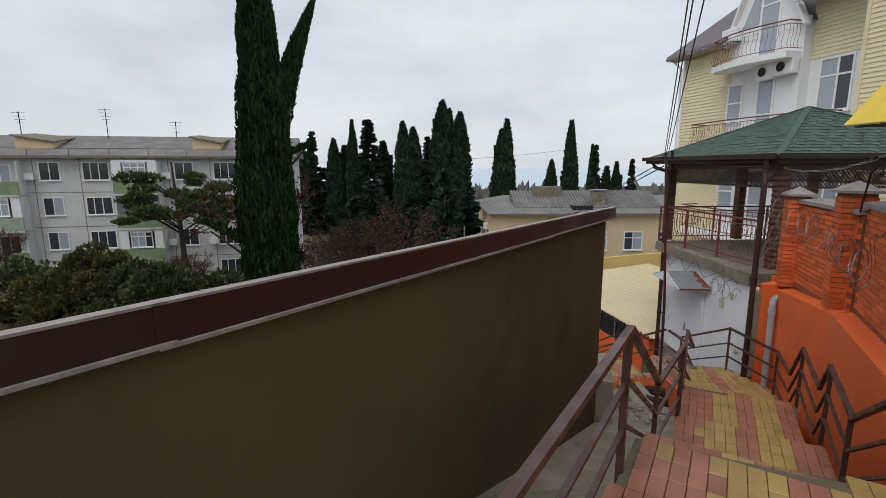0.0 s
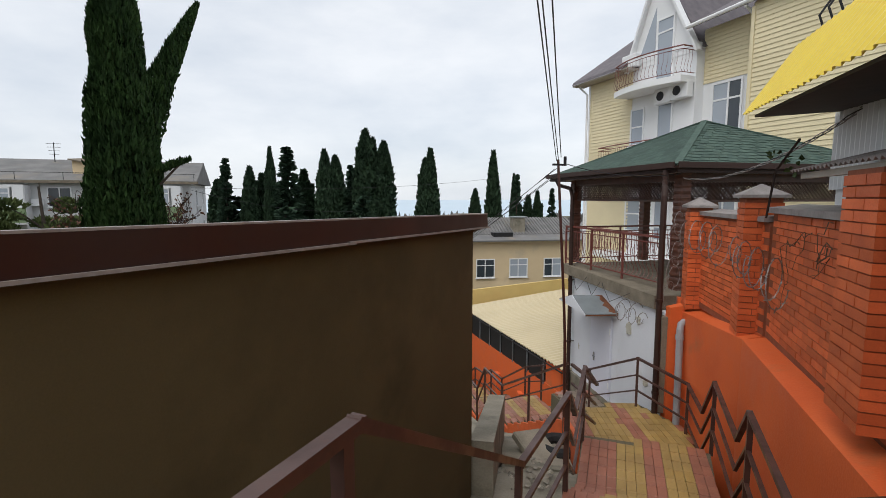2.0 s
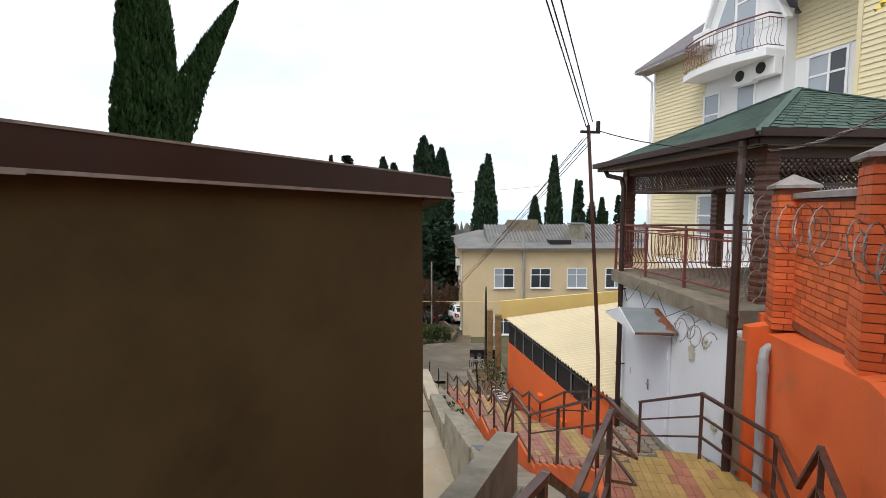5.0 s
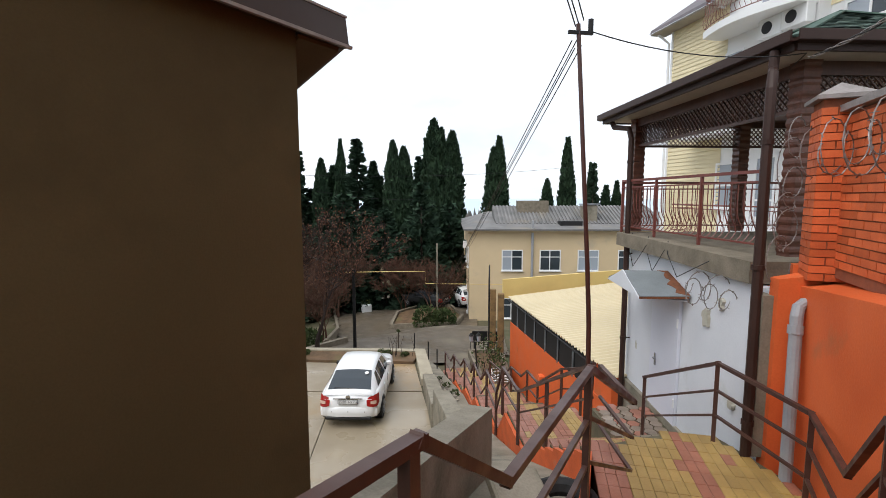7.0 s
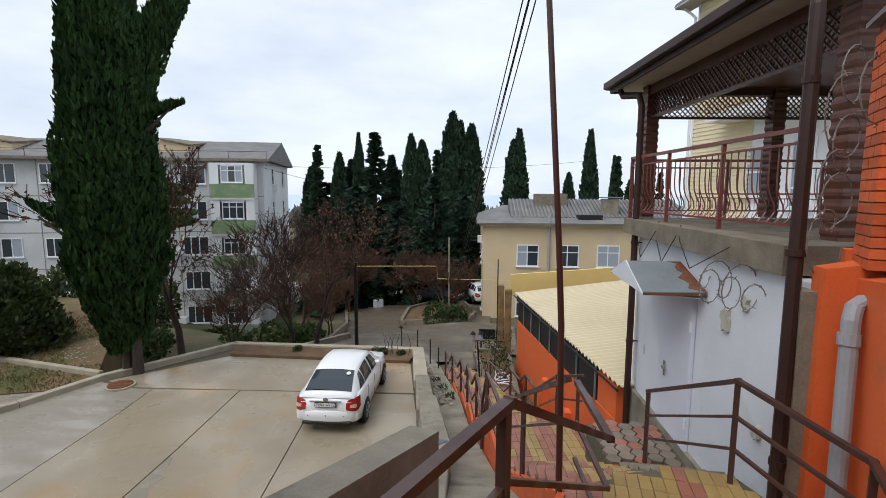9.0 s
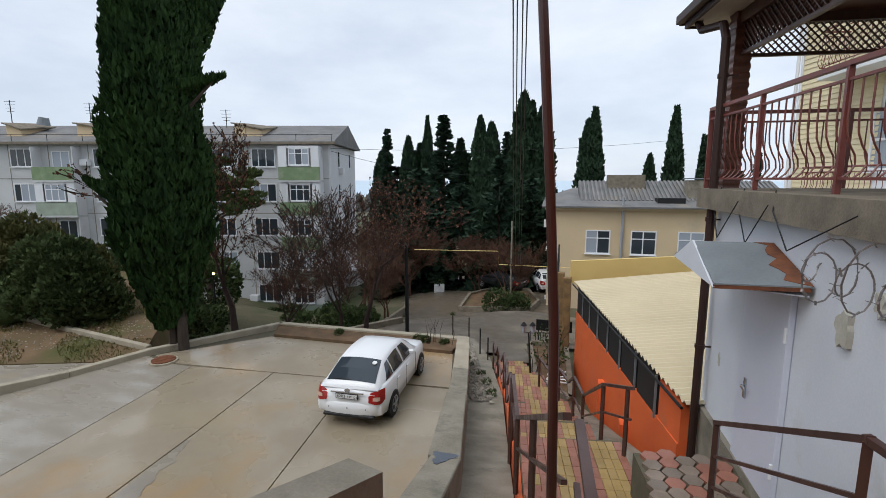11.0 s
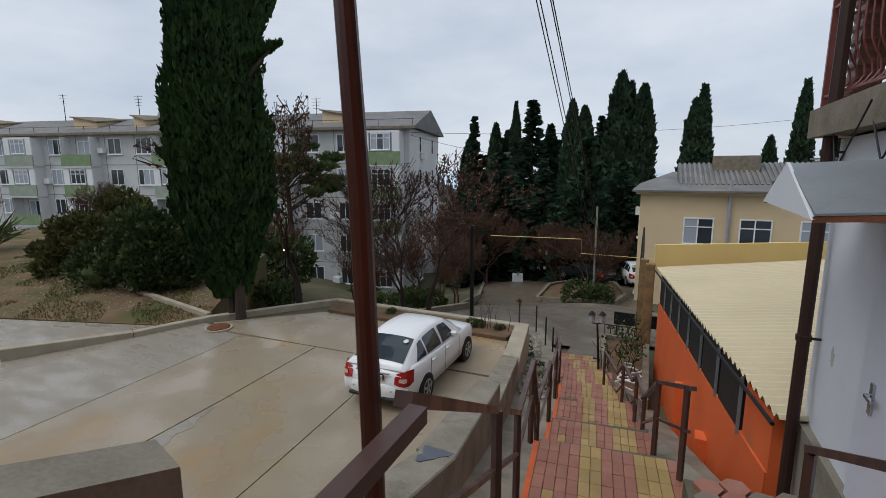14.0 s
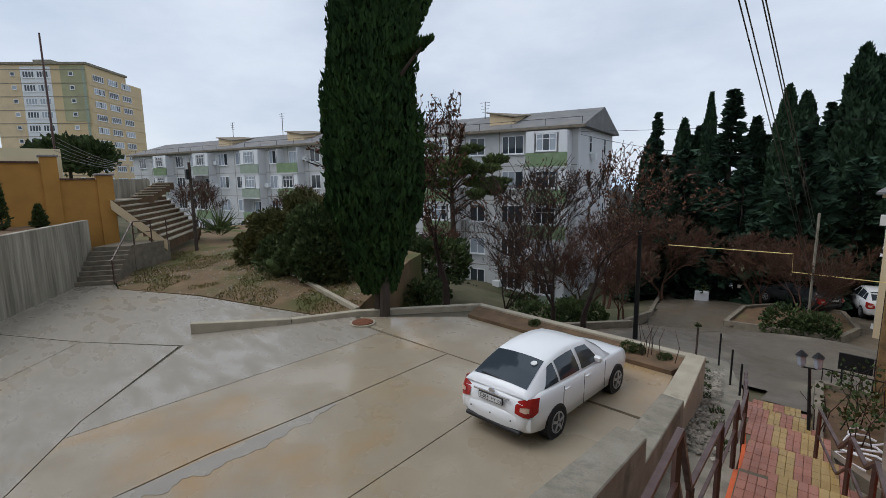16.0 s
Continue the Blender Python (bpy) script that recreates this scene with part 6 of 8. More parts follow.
def hatchback(m, paint, label, plate_text="", detail=True, group=""):
    car = thing("car", label, "car", m, group)
    bm = bmesh.new()
    rings = []
    for y, w, z0, z1 in BODY:
        zc = (z0 + z1) / 2
        ring = []
        for s in (1, -1):
            pts = [(0.0, z0), (w * 0.80, z0), (w * 0.96, z0 + 0.05), (w, zc - 0.03), (w * 0.995, zc + 0.10), (w * 0.955, z1 - 0.05), (w * 0.88, z1), (0.0, z1 + 0.035)]
            ring.append([(s * x, y, z) for x, z in pts])
        rings.append(ring[0] + ring[1][::-1][1:])
    vs = loft(bm, rings)
    bm.faces.new(vs[0][:-1])
    bm.faces.new(vs[-1][:-1][::-1])
    for f in bm.faces:
        f.smooth = True
    body = part("body", bm, paint, car)
    bm = bmesh.new()
    rings = []
    for y, ww, wr, zw, zr in CABIN:
        pts = [(ww, zw)] + [(ww + (wr - ww) * v ** 1.3, zw + (zr - zw) * v) for v in (0.25, 0.5, 0.75, 0.93)] + [(wr * 0.93, zr + 0.012), (wr * 0.5, zr + 0.03), (0, zr + 0.035)]
        rings.append([(x, y, z) for x, z in pts] + [(-x, y, z) for x, z in pts[::-1][1:]])
    vs = loft(bm, rings)
    bm.faces.new(vs[0])
    bm.faces.new(vs[-1][::-1])
    for f in bm.faces:
        f.smooth = True
    part("cabin", bm, paint, car)
    for side in (1, -1):
        f = cabin_side(side, 0.008)
        for y0, y1 in ((0.56, 1.02), (1.08, 1.78), (1.86, 2.62)):
            bm = bmesh.new()
            v1 = 0.86
            grid_patch(bm, (lambda a, b: f(a + (0.28 * b * (1 - (a - y0) / (y1 - y0)) if y0 < 0.7 else (-0.05 if y0 < 1.5 else -0.34) * b * ((a - y0) / (y1 - y0))), 0.07 + (v1 - 0.07) * b)), y0, y1, 0, 1)
            part("side_window", bm, M_glass, car, "dark tinted side window")
        part("mirror", bx(side * 0.80 - 0.09, 2.42, 0.93, side * 0.80 + 0.09, 2.54, 1.06, bevel=0.03), M_black_plastic if side < 0 else paint, car)
        for y0 in (1.12, 1.92):
            part("door_handle", bx(side * 0.842 - 0.015, y0, 0.79, side * 0.842 + 0.015, y0 + 0.17, 0.83, bevel=0.008), paint, car)
        for y0 in (1.05, 1.83, 2.72):
            part("door_gap", bar((side * 0.847, y0, 0.3), (side * 0.845, y0 + 0.02, 0.9), 0.008, 0.006), M_black_plastic, car)
        for y0 in (0.84, 3.32):
            bm = bmesh.new()
            tube(bm, [(side * 0.62, y0, 0.30), (side * 0.853, y0, 0.30)], 0.335, 24)
            part("wheel_arch", bm, M_black_plastic, car)
            wheel(car, side * 0.77, y0, side)
        # tail lamp wraps round the corner
        bm = bmesh.new()
        side_pts = [(0.50, -0.004), (0.58, 0.006), (0.66, 0.02), (0.735, 0.06), (0.785, 0.14), (0.81, 0.27)]
        low = (0.675, 0.65, 0.635, 0.63, 0.64, 0.69)
        high = (0.85, 0.895, 0.925, 0.945, 0.95, 0.93)
        rows = []
        for k in (0.0, 0.3, 0.62, 1.0):
            rows.append([bm.verts.new((side * (x + 0.014 - 0.022 * k * k), y - 0.014 + 0.075 * k * k, a + (b - a) * k)) for (x, y), a, b in zip(side_pts, low, high)])
        for a, b in zip(rows, rows[1:]):
            for i in range(5):
                bm.faces.new((a[i], a[i + 1], b[i + 1], b[i]))
        for f in bm.faces:
            f.smooth = True
        tl = part("tail_lamp", bm, M_lamp_red, car, "red tail lamp")
        bm = bmesh.new()
        lens = [(0.60, 0.000, 0.73), (0.70, 0.022, 0.72), (0.755, 0.062, 0.73), (0.755, 0.07, 0.81), (0.70, 0.032, 0.825), (0.60, 0.008, 0.80)]
        bm.faces.new([bm.verts.new((side * (x + 0.016), y - 0.014, z)) for x, y, z in lens])
        part("indicator", bm, M_lamp_amber, tl)
    bm = bmesh.new()

    def screen(u, v):
        y = 0.20 + (0.88 - 0.20) * v
        _, ww, wr, zw, zr = between(CABIN, y)
        return (u * (0.60 - 0.08 * v), y, zr + 0.03 * (1 - u * u) + 0.014)
    grid_patch(bm, screen, -1, 1, 0.02, 1.0, 8, 6)
    part("rear_window", bm, M_glass, car, "dark rear screen")
    part("wiper", bar((0.0, 0.21, 1.085), (-0.42, 0.24, 1.09), 0.016, 0.014), M_black_plastic, car)
    bm = bmesh.new()

    def front(u, v):
        y = 2.42 + (3.10 - 2.42) * v
        _, ww, wr, zw, zr = between(CABIN, y)
        return (u * (0.52 + 0.07 * v), y, zr + 0.03 * (1 - u * u) + 0.012)
    grid_patch(bm, front, -1, 1, 0, 0.95, 8, 6)
    part("windscreen", bm, M_glass, car)
    bm = bmesh.new()
    rings = []
    for k, s in enumerate((0.78, 0.70, 0.55, 0.3, 0.0, -0.3, -0.55, -0.70, -0.78)):
        y = 0.05 + 0.14 * (abs(s) / 0.8) ** 3
        rings.append([(s, y - 0.075, 0.36), (s, y - 0.10, 0.47), (s, y - 0.09, 0.60), (s, y - 0.03, 0.66), (s, y + 0.10, 0.665)])
    loft(bm, rings)
    for f in bm.faces:
        f.smooth = True
    part("rear_bumper", bm, paint, car)
    part("bumper_lip", bx(-0.62, -0.02, 0.27, 0.62, 0.2, 0.35, bevel=0.02), M_black_plastic, car)
    for s in (-0.45, 0.0, 0.45):
        part("parking_sensor", pipe([(s, -0.056, 0.52), (s, -0.044, 0.52)], 0.014, 8), M_black_plastic, car)
    part("boot_trim", bx(-0.40, -0.03, 0.865, 0.40, 0.0, 0.89), M_chrome, car)
    bm = bmesh.new()
    tube(bm, [(0, -0.012, 0.925), (0, 0.01, 0.925)], 0.045, 16)
    bmesh.ops.scale(bm, vec=(1.5, 1, 1), verts=bm.verts)
    part("badge", bm, M_chrome, car)
    plate = part("number_plate", bx(-0.27, -0.045, 0.735, 0.27, -0.02, 0.86), M_black, car, "black-framed white number plate")
    part("plate_face", bx(-0.255, -0.049, 0.748, 0.255, -0.0455, 0.847), M_plate_white, plate)
    if plate_text:
        for text, x, size in plate_text:
            cu = bpy.data.curves.new("plate_text", 'FONT')
            cu.body = text
            cu.size = size
            cu.extrude = 0.001
            ob = new("plate_text", cu)
            me = bpy.data.meshes.new_from_object(ob)
            bpy.data.objects.remove(ob)
            ob = new("plate_text", me)
            me.materials.append(M_black)
            ob.parent = plate
            ob.matrix_basis = pose(x, -0.0515, 0.768, 90, 0, 0)
    return car


CAR_SCALE = 0.87
car_m = at(0.93, 15.54, LOT, 3.4) @ Matrix.Scale(CAR_SCALE, 4)
white_car = hatchback(car_m, M_car_white, "clean white hatchback parked on the wet court", (("E283", -0.24, 0.105), ("HY", 0.02, 0.085), ("123", 0.145, 0.075)))
bm = bmesh.new()
tube(bm, [(0.40, 0.74, 1.318), (0.40, 0.735, 1.332)], 0.06, 18)
part("sticker", bm, M_plate_white, white_car, "round white sticker")


# ---- trees and shrubs ----
def tufts(rng, centres, outward, size, lean=0.75, blades=2, slim=0.34):
    """Small pointed sprays: crossed kites at each centre, leaning between straight up and outward."""
    n = len(centres)
    up = np.array([0, 0, 1.0])
    ax = outward * (1 - lean) + up * lean + rng.normal(0, 0.22, (n, 3))
    ax /= np.linalg.norm(ax, axis=1)[:, None]
    verts, faces = [], []
    for b in range(blades):
        s = np.cross(ax, rng.normal(0, 1, (n, 3)))
        s /= np.linalg.norm(s, axis=1)[:, None] + 1e-9
        ln = size * rng.uniform(0.6, 1.3, n)[:, None]
        wd = ln * slim
        base = len(verts) * n
        verts += [centres - ax * ln * 0.4, centres + s * wd, centres + ax * ln * 0.75, centres - s * wd]
        idx = np.arange(n)
        k = b * 4 * n
        faces.append(np.stack([k + idx, k + n + idx, k + 2 * n + idx, k + 3 * n + idx], 1))
    return np.concatenate(verts), np.concatenate(faces)


def leaf_mesh(name, v, f, mat):
    me = bpy.data.meshes.new(name)
    me.from_pydata(v.tolist(), [], f.tolist())
    me.materials.append(mat)
    return me


def lumpy(theta, z, seed):
    c, q = math.cos(theta), math.sin(theta)
    return 1 + 0.15 * noise.noise((c * 1.4, q * 1.4, z * 0.5 + seed)) + 0.16 * noise.noise((c * 5, q * 5, z * 0.7 + seed)) + 0.13 * noise.noise((c * 11, q * 11, z * 1.1 + seed))


def cypress_points(rng, n, h, r, seed, z0=0.0, lean=(0, 0), tip=3.0, foot=0.3):
    t = rng.uniform(0, 1, n) ** 0.85
    th = rng.uniform(0, 2 * math.pi, n)
    prof = np.minimum(1, foot + t * 4.0) * np.maximum(0.03, 1 - t ** tip) ** 0.75
    lump = np.array([lumpy(a, b * h, seed) for a, b in zip(th, t)])
    depth = 1 - 0.32 * rng.uniform(0, 1, n) ** 2.2
    rr = r * prof * lump * depth
    c = np.stack([rr * np.cos(th) + lean[0] * t ** 1.4, rr * np.sin(th) + lean[1] * t ** 1.4, z0 + t * h], 1)
    o = np.stack([np.cos(th), np.sin(th), np.zeros(n)], 1)
    return c, o


def core_mesh(bm, h, r, z0, lean=(0, 0), tip=3.0, k=0.72, seed=0.0, foot=0.3):
    prev = None
    for i in range(15):
        t = i / 14
        p = min(1, foot + t * 4.0) * max(0.02, 1 - t ** tip) ** 0.75 * r * k
        ring = [bm.verts.new((p * lumpy(a, t * h, seed) * math.cos(a) + lean[0] * t ** 1.4, p * lumpy(a, t * h, seed) * math.sin(a) + lean[1] * t ** 1.4, z0 + t * h * 0.98)) for a in (2 * math.pi * j / 12 for j in range(12))]
        if prev:
            for j in range(12):
                bm.faces.new((prev[j], prev[(j + 1) % 12], ring[(j + 1) % 12], ring[j]))
        prev = ring


def cypress_meshes(seed, h, r, n, size, mat, z0=1.0, tip=3.0, extra=(), lean=0.75, slim=0.34):
    rng = np.random.default_rng(seed)
    c, o = cypress_points(rng, n, h - z0, r, seed * 3.7, z0, tip=tip)
    cs, os_ = [c], [o]
    bm = bmesh.new()
    core_mesh(bm, h - z0, r, z0, tip=tip, seed=seed * 3.7)
    for eh, er, ez, tilt, en in extra:
        c, o = cypress_points(rng, en, eh, er, seed + 9.1, ez, tilt, 2.2)
        cs.append(c)
        os_.append(o)
        core_mesh(bm, eh, er, ez, tilt, 2.2, seed=seed + 9.1)
    v, f = tufts(rng, np.concatenate(cs), np.concatenate(os_), size, lean, 2, slim)
    crown = leaf_mesh("crown", v, f, mat)
    core = bpy.data.meshes.new("inner_foliage")
    bm.to_mesh(core)
    bm.free()
    core.materials.append(mat)
    return crown, core


def plant(name, label, category, meshes, m, trunk=None, group=""):
    t = thing(name, label, category, m, group)
    for me in meshes:
        ob = new(me.name, me)
        ob.parent = t
    if trunk:
        for pts, r, r2 in trunk:
            part("trunk", pipe(pts, r, 8, r2), M_bark, t)
    return t


big = cypress_meshes(4, 16.5, 1.3, 36000, 0.19, M_cypress, 0.9, 1.7,
                     extra=((8.0, 0.62, 6.4, (1.0, 3.5), 4600), (0.9, 0.4, 7.2, (2.1, 0.7), 520), (1.5, 0.5, 3.7, (-3.2, -0.3), 620)), lean=0.82, slim=0.24)
plant("cypress_tree", "tall dense dark green cypress with a leaning second leader", "tree", big, at(-6.15, 18.35, -6.0) @ Matrix.Diagonal((0.76, 1.26, 1, 1)),
      [([(0.0, 0, -0.5), (0.05, 0.05, 2), (0, 0, 9)], 0.24, 0.1), ([(0.5, -0.1, -0.5), (0.35, 0, 2.2), (0.2, 0, 5)], 0.16, 0.08), ([(-0.35, 0.2, -0.5), (-0.2, 0.1, 2.2), (0, 0, 5)], 0.15, 0.08),
       ([(0.0, 0.0, 6.0), (0.2, 0.7, 9.0), (0.7, 2.4, 12.5)], 0.1, 0.04), ([(0.4, 0.1, 6.6), (1.8, 0.6, 8.0)], 0.06, 0.03), ([(-0.3, 0, 3.2), (-2.8, -0.3, 4.8)], 0.07, 0.03)])

FAR = [cypress_meshes(20 + i, 16, 1.25, 2600, 0.42, M_cypress_far, 0.6, tip, extra=((5.5, 0.5, 8.6, (0.65, 0.25), 420), (4.2, 0.45, 9.0, (-0.6, 0.35), 320))) for i, tip in enumerate((2.0, 3.2, 1.5))]
for i, (x, y, top, r, k) in enumerate(((-19.3, 75, 5.3, 1.58, 1), (-16.3, 75, 8, 1.33, 0), (-8.4, 75, 7.8, 1.66, 1), (-6.9, 75.7, 7, 1.91, 1), (-2.3, 75, 10.8, 2.25, 1), (-1.3, 76, 9.6, 2.16, 0), (0.4, 75, 9.1, 2, 1), (-4.4, 76.7, 4.7, 2.49, 2), (-12.1, 78.3, 5, 2.49, 2), (-18.1, 76.7, 4.3, 2, 2),
                                       (6.9, 67, 7.2, 1.7, 0), (6.2, 67, 6, 1.5, 1), (13.1, 67, 1.9, 1.2, 1), (15.6, 67, 7, 1.5, 0), (18.5, 67, 3.9, 0.9, 2), (21.9, 67, 1.6, 1.3, 2), (20.3, 66, 1, 1.6, 2), (-25.7, 80, 3.5, 2, 1))):
    h = top + 13.0
    plant("cypress_tree", "dark columnar cypress in the grove below", "tree", FAR[k], Matrix.Translation((x, y, top - h)) @ Matrix.Diagonal((r / 1.25, r / 1.25, h / 16, 1)) @ pose(0, 0, 0, 0, 0, 47 * i), group="far cypresses")


def conifer_meshes(seed, h, r, mat, whorls=40, size=0.42, droop=0.35):
    rng = np.random.default_rng(seed)
    cs, os_ = [], []
    for k in range(whorls):
        t = k / whorls
        z = h * (0.08 + 0.92 * t)
        reach = r * (1 - t) ** 0.85 * rng.uniform(0.75, 1.15) + 0.12
        for j in range(int(rng.integers(5, 8))):
            a = rng.uniform(0, 2 * math.pi)
            n = int(8 + 34 * reach / r)
            s = rng.uniform(0.1, 1, n) ** 0.7
            sp = rng.normal(0, 0.10, n) * reach
            x = reach * s * math.cos(a) - sp * math.sin(a)
            y = reach * s * math.sin(a) + sp * math.cos(a)
            zz = z - droop * reach * s ** 1.6 + rng.normal(0, 0.06, n) + rng.uniform(-0.25, 0.25)
            cs.append(np.stack([x, y, zz], 1))
            os_.append(np.tile([math.cos(a), math.sin(a), 0.0], (n, 1)))
    v, f = tufts(rng, np.concatenate(cs), np.concatenate(os_), size, 0.12, 2, 0.4)
    return [leaf_mesh("crown", v, f, mat)]


spire = conifer_meshes(31, 14, 1.9, M_cedar)
cedar = conifer_meshes(32, 13, 4.2, M_cedar, 20, 0.75, 0.22)
for i, (x, y, top, s, me) in enumerate(((-22.7, 75, 6.6, 1.16, spire), (-13.8, 75, 8.3, 1.83, spire), (-4.6, 75, 5.7, 1.16, spire), (18.7, 66, 4, 0.8, spire), (-7.2, 44, 0.2, 0.95, cedar), (-0.6, 44, 1.2, 0.85, cedar), (-3.9, 45, -1, 0.8, cedar), (-22.1, 76.7, 1.3, 1.5, cedar), (25, 70, 2.2, 0.7, spire), (1.6, 46, -0.6, 0.75, cedar), (-9.4, 46, -1.6, 0.9, cedar))):
    h = 14 if me is spire else 13
    hz = top + 12.2
    plant("conifer_tree", "dark layered conifer in the grove below", "tree", me, Matrix.Translation((x, y, top - hz)) @ Matrix.Diagonal((s, s, hz / h, 1)) @ pose(0, 0, 0, 0, 0, 71 * i),
          [([(0, 0, 0), (0, 0, h * 0.97)], 0.22, 0.03)], group="far conifers")


def clump_mesh(seed, lobes, n, size, mat, lean=0.35, slim=0.45):
    rng = np.random.default_rng(seed)
    cs, os_ = [], []
    for x, y, z, rx, rz in lobes:
        d = rng.normal(0, 1, (n, 3))
        d /= np.linalg.norm(d, axis=1)[:, None]
        k = (1 - 0.4 * rng.uniform(0, 1, n) ** 2)[:, None] * (1 + 0.18 * np.sin(7 * d[:, :1] + seed) * np.cos(6 * d[:, 1:2]))
        cs.append(np.array([x, y, z]) + d * k * np.array([rx, rx, rz]))
        os_.append(d)
    v, f = tufts(rng, np.concatenate(cs), np.concatenate(os_), size, lean, 2, slim)
    return leaf_mesh("crown", v, f, mat)


pine = thing("pine_tree", "broad pine with thin yellow-green crown", "tree", at(-19.5, 34, -11.5))
rng_p = random.Random(2)
limbs = []
for k in range(38):
    a = rng_p.uniform(0, 6.28)
    r = rng_p.uniform(0.3, 1.0) ** 0.7 * 3.7
    z = 8.4 + 4.9 * rng_p.uniform(0, 1) ** 0.8 * (1 - 0.35 * r / 3.7)
    limbs.append((r * math.cos(a), r * math.sin(a), z, rng_p.uniform(0.55, 1.05), rng_p.uniform(0.2, 0.38)))
ob = new("crown", clump_mesh(5, limbs, 260, 0.24, M_pine, 0.5, 0.3))
ob.parent = pine
part("trunk", pipe([(0.4, 0, -1), (0.1, 0.1, 5), (0, 0, 9), (-0.2, 0, 13)], 0.3, 8, 0.06), M_bark, pine)
for i, (x, y, z, _, _) in enumerate(limbs[:20]):
    part("limb", pipe([(0, 0, z - 1.6), (x * 0.5, y * 0.5, z - 0.7), (x, y, z)], 0.07, 5, 0.02), M_bark, pine)

def core_clump(parent, lobes, mat):
    """Dark leafy inside of a dense shrub, so that no light falls through it."""
    bm = bmesh.new()
    for x, y, z, rx, rz in lobes:
        bmesh.ops.create_icosphere(bm, subdivisions=2, radius=1.0, matrix=Matrix.Translation((x, y, z)) @ Matrix.Diagonal((rx * 0.8, rx * 0.8, rz * 0.8, 1)))
    part("inner_foliage", bm, mat, parent)


def dome_lobes(seed, count, lx, ly, h):
    rng = random.Random(seed)
    out = []
    for k in range(count):
        a, r = rng.uniform(0, 6.28), rng.uniform(0, 1) ** 0.55
        q = rng.uniform(0.32, 0.72)
        top = h * math.sqrt(max(0.05, 1 - r * r))
        out.append((lx * r * math.cos(a), ly * r * math.sin(a), max(0.35, top * rng.uniform(0.45, 1.0)), q, q * rng.uniform(0.75, 1.1)))
    return out


for seed, count, size3, place, mat, label in (
        (4, 64, (2.3, 1.5, 2.3), (-11.9, 19.0, -5.45), M_bush, "large dense evergreen shrub on the bank"),
        (7, 56, (2.9, 1.6, 2.8), (-14.3, 19.9, -5.3), M_bush_warm, "yellowing evergreen shrub at the back of the bank"),
        (9, 34, (2.0, 1.3, 1.9), (-15.8, 18.9, -5.35), M_bush_warm, "olive evergreen shrub beside the bank path")):
    lobes = dome_lobes(seed, count, *size3)
    bush = thing("shrub", label, "shrub", at(*place))
    ob = new("crown", clump_mesh(seed, lobes, 420, 0.13, mat, 0.4, 0.4))
    ob.parent = bush
    core_clump(bush, [(x * 0.8, y * 0.8, z * 0.8, r, q) for x, y, z, r, q in lobes[::3]], mat)
    part("stem", pipe([(0, 0, -0.5), (0.1, 0, 1.5)], 0.09, 6, 0.04), M_bark, bush)
shrub3 = thing("shrub", "low dark shrubs beyond the kerb", "shrub", at(-18.5, 24.5, -7.0))
ob = new("crown", clump_mesh(8, [(0, 0, 1.6, 2.0, 1.6), (3, 1, 1.4, 1.8, 1.5), (6, 2, 1.0, 1.7, 1.3), (-3, -1, 1.8, 1.8, 1.6)], 1500, 0.2, M_bush))
ob.parent = shrub3
part("stem", pipe([(0, 0, -0.5), (0.1, 0, 1)], 0.09, 6, 0.04), M_bark, shrub3)
pinehill = thing("pine_tree", "round green pine crown on the hill", "tree", at(-64, 15.5, -2.5) @ Matrix.Scale(0.8, 4))
ob = new("crown", clump_mesh(9, [(0, 0, 5, 4.2, 2.6), (4, 2, 4.6, 3.5, 2.2), (-3.4, -2, 4.6, 3.3, 2.2)], 900, 0.6, M_bush))
ob.parent = pinehill
part("trunk", pipe([(0, 0, -6), (0, 0, 4)], 0.3, 6, 0.2), M_bark, pinehill)


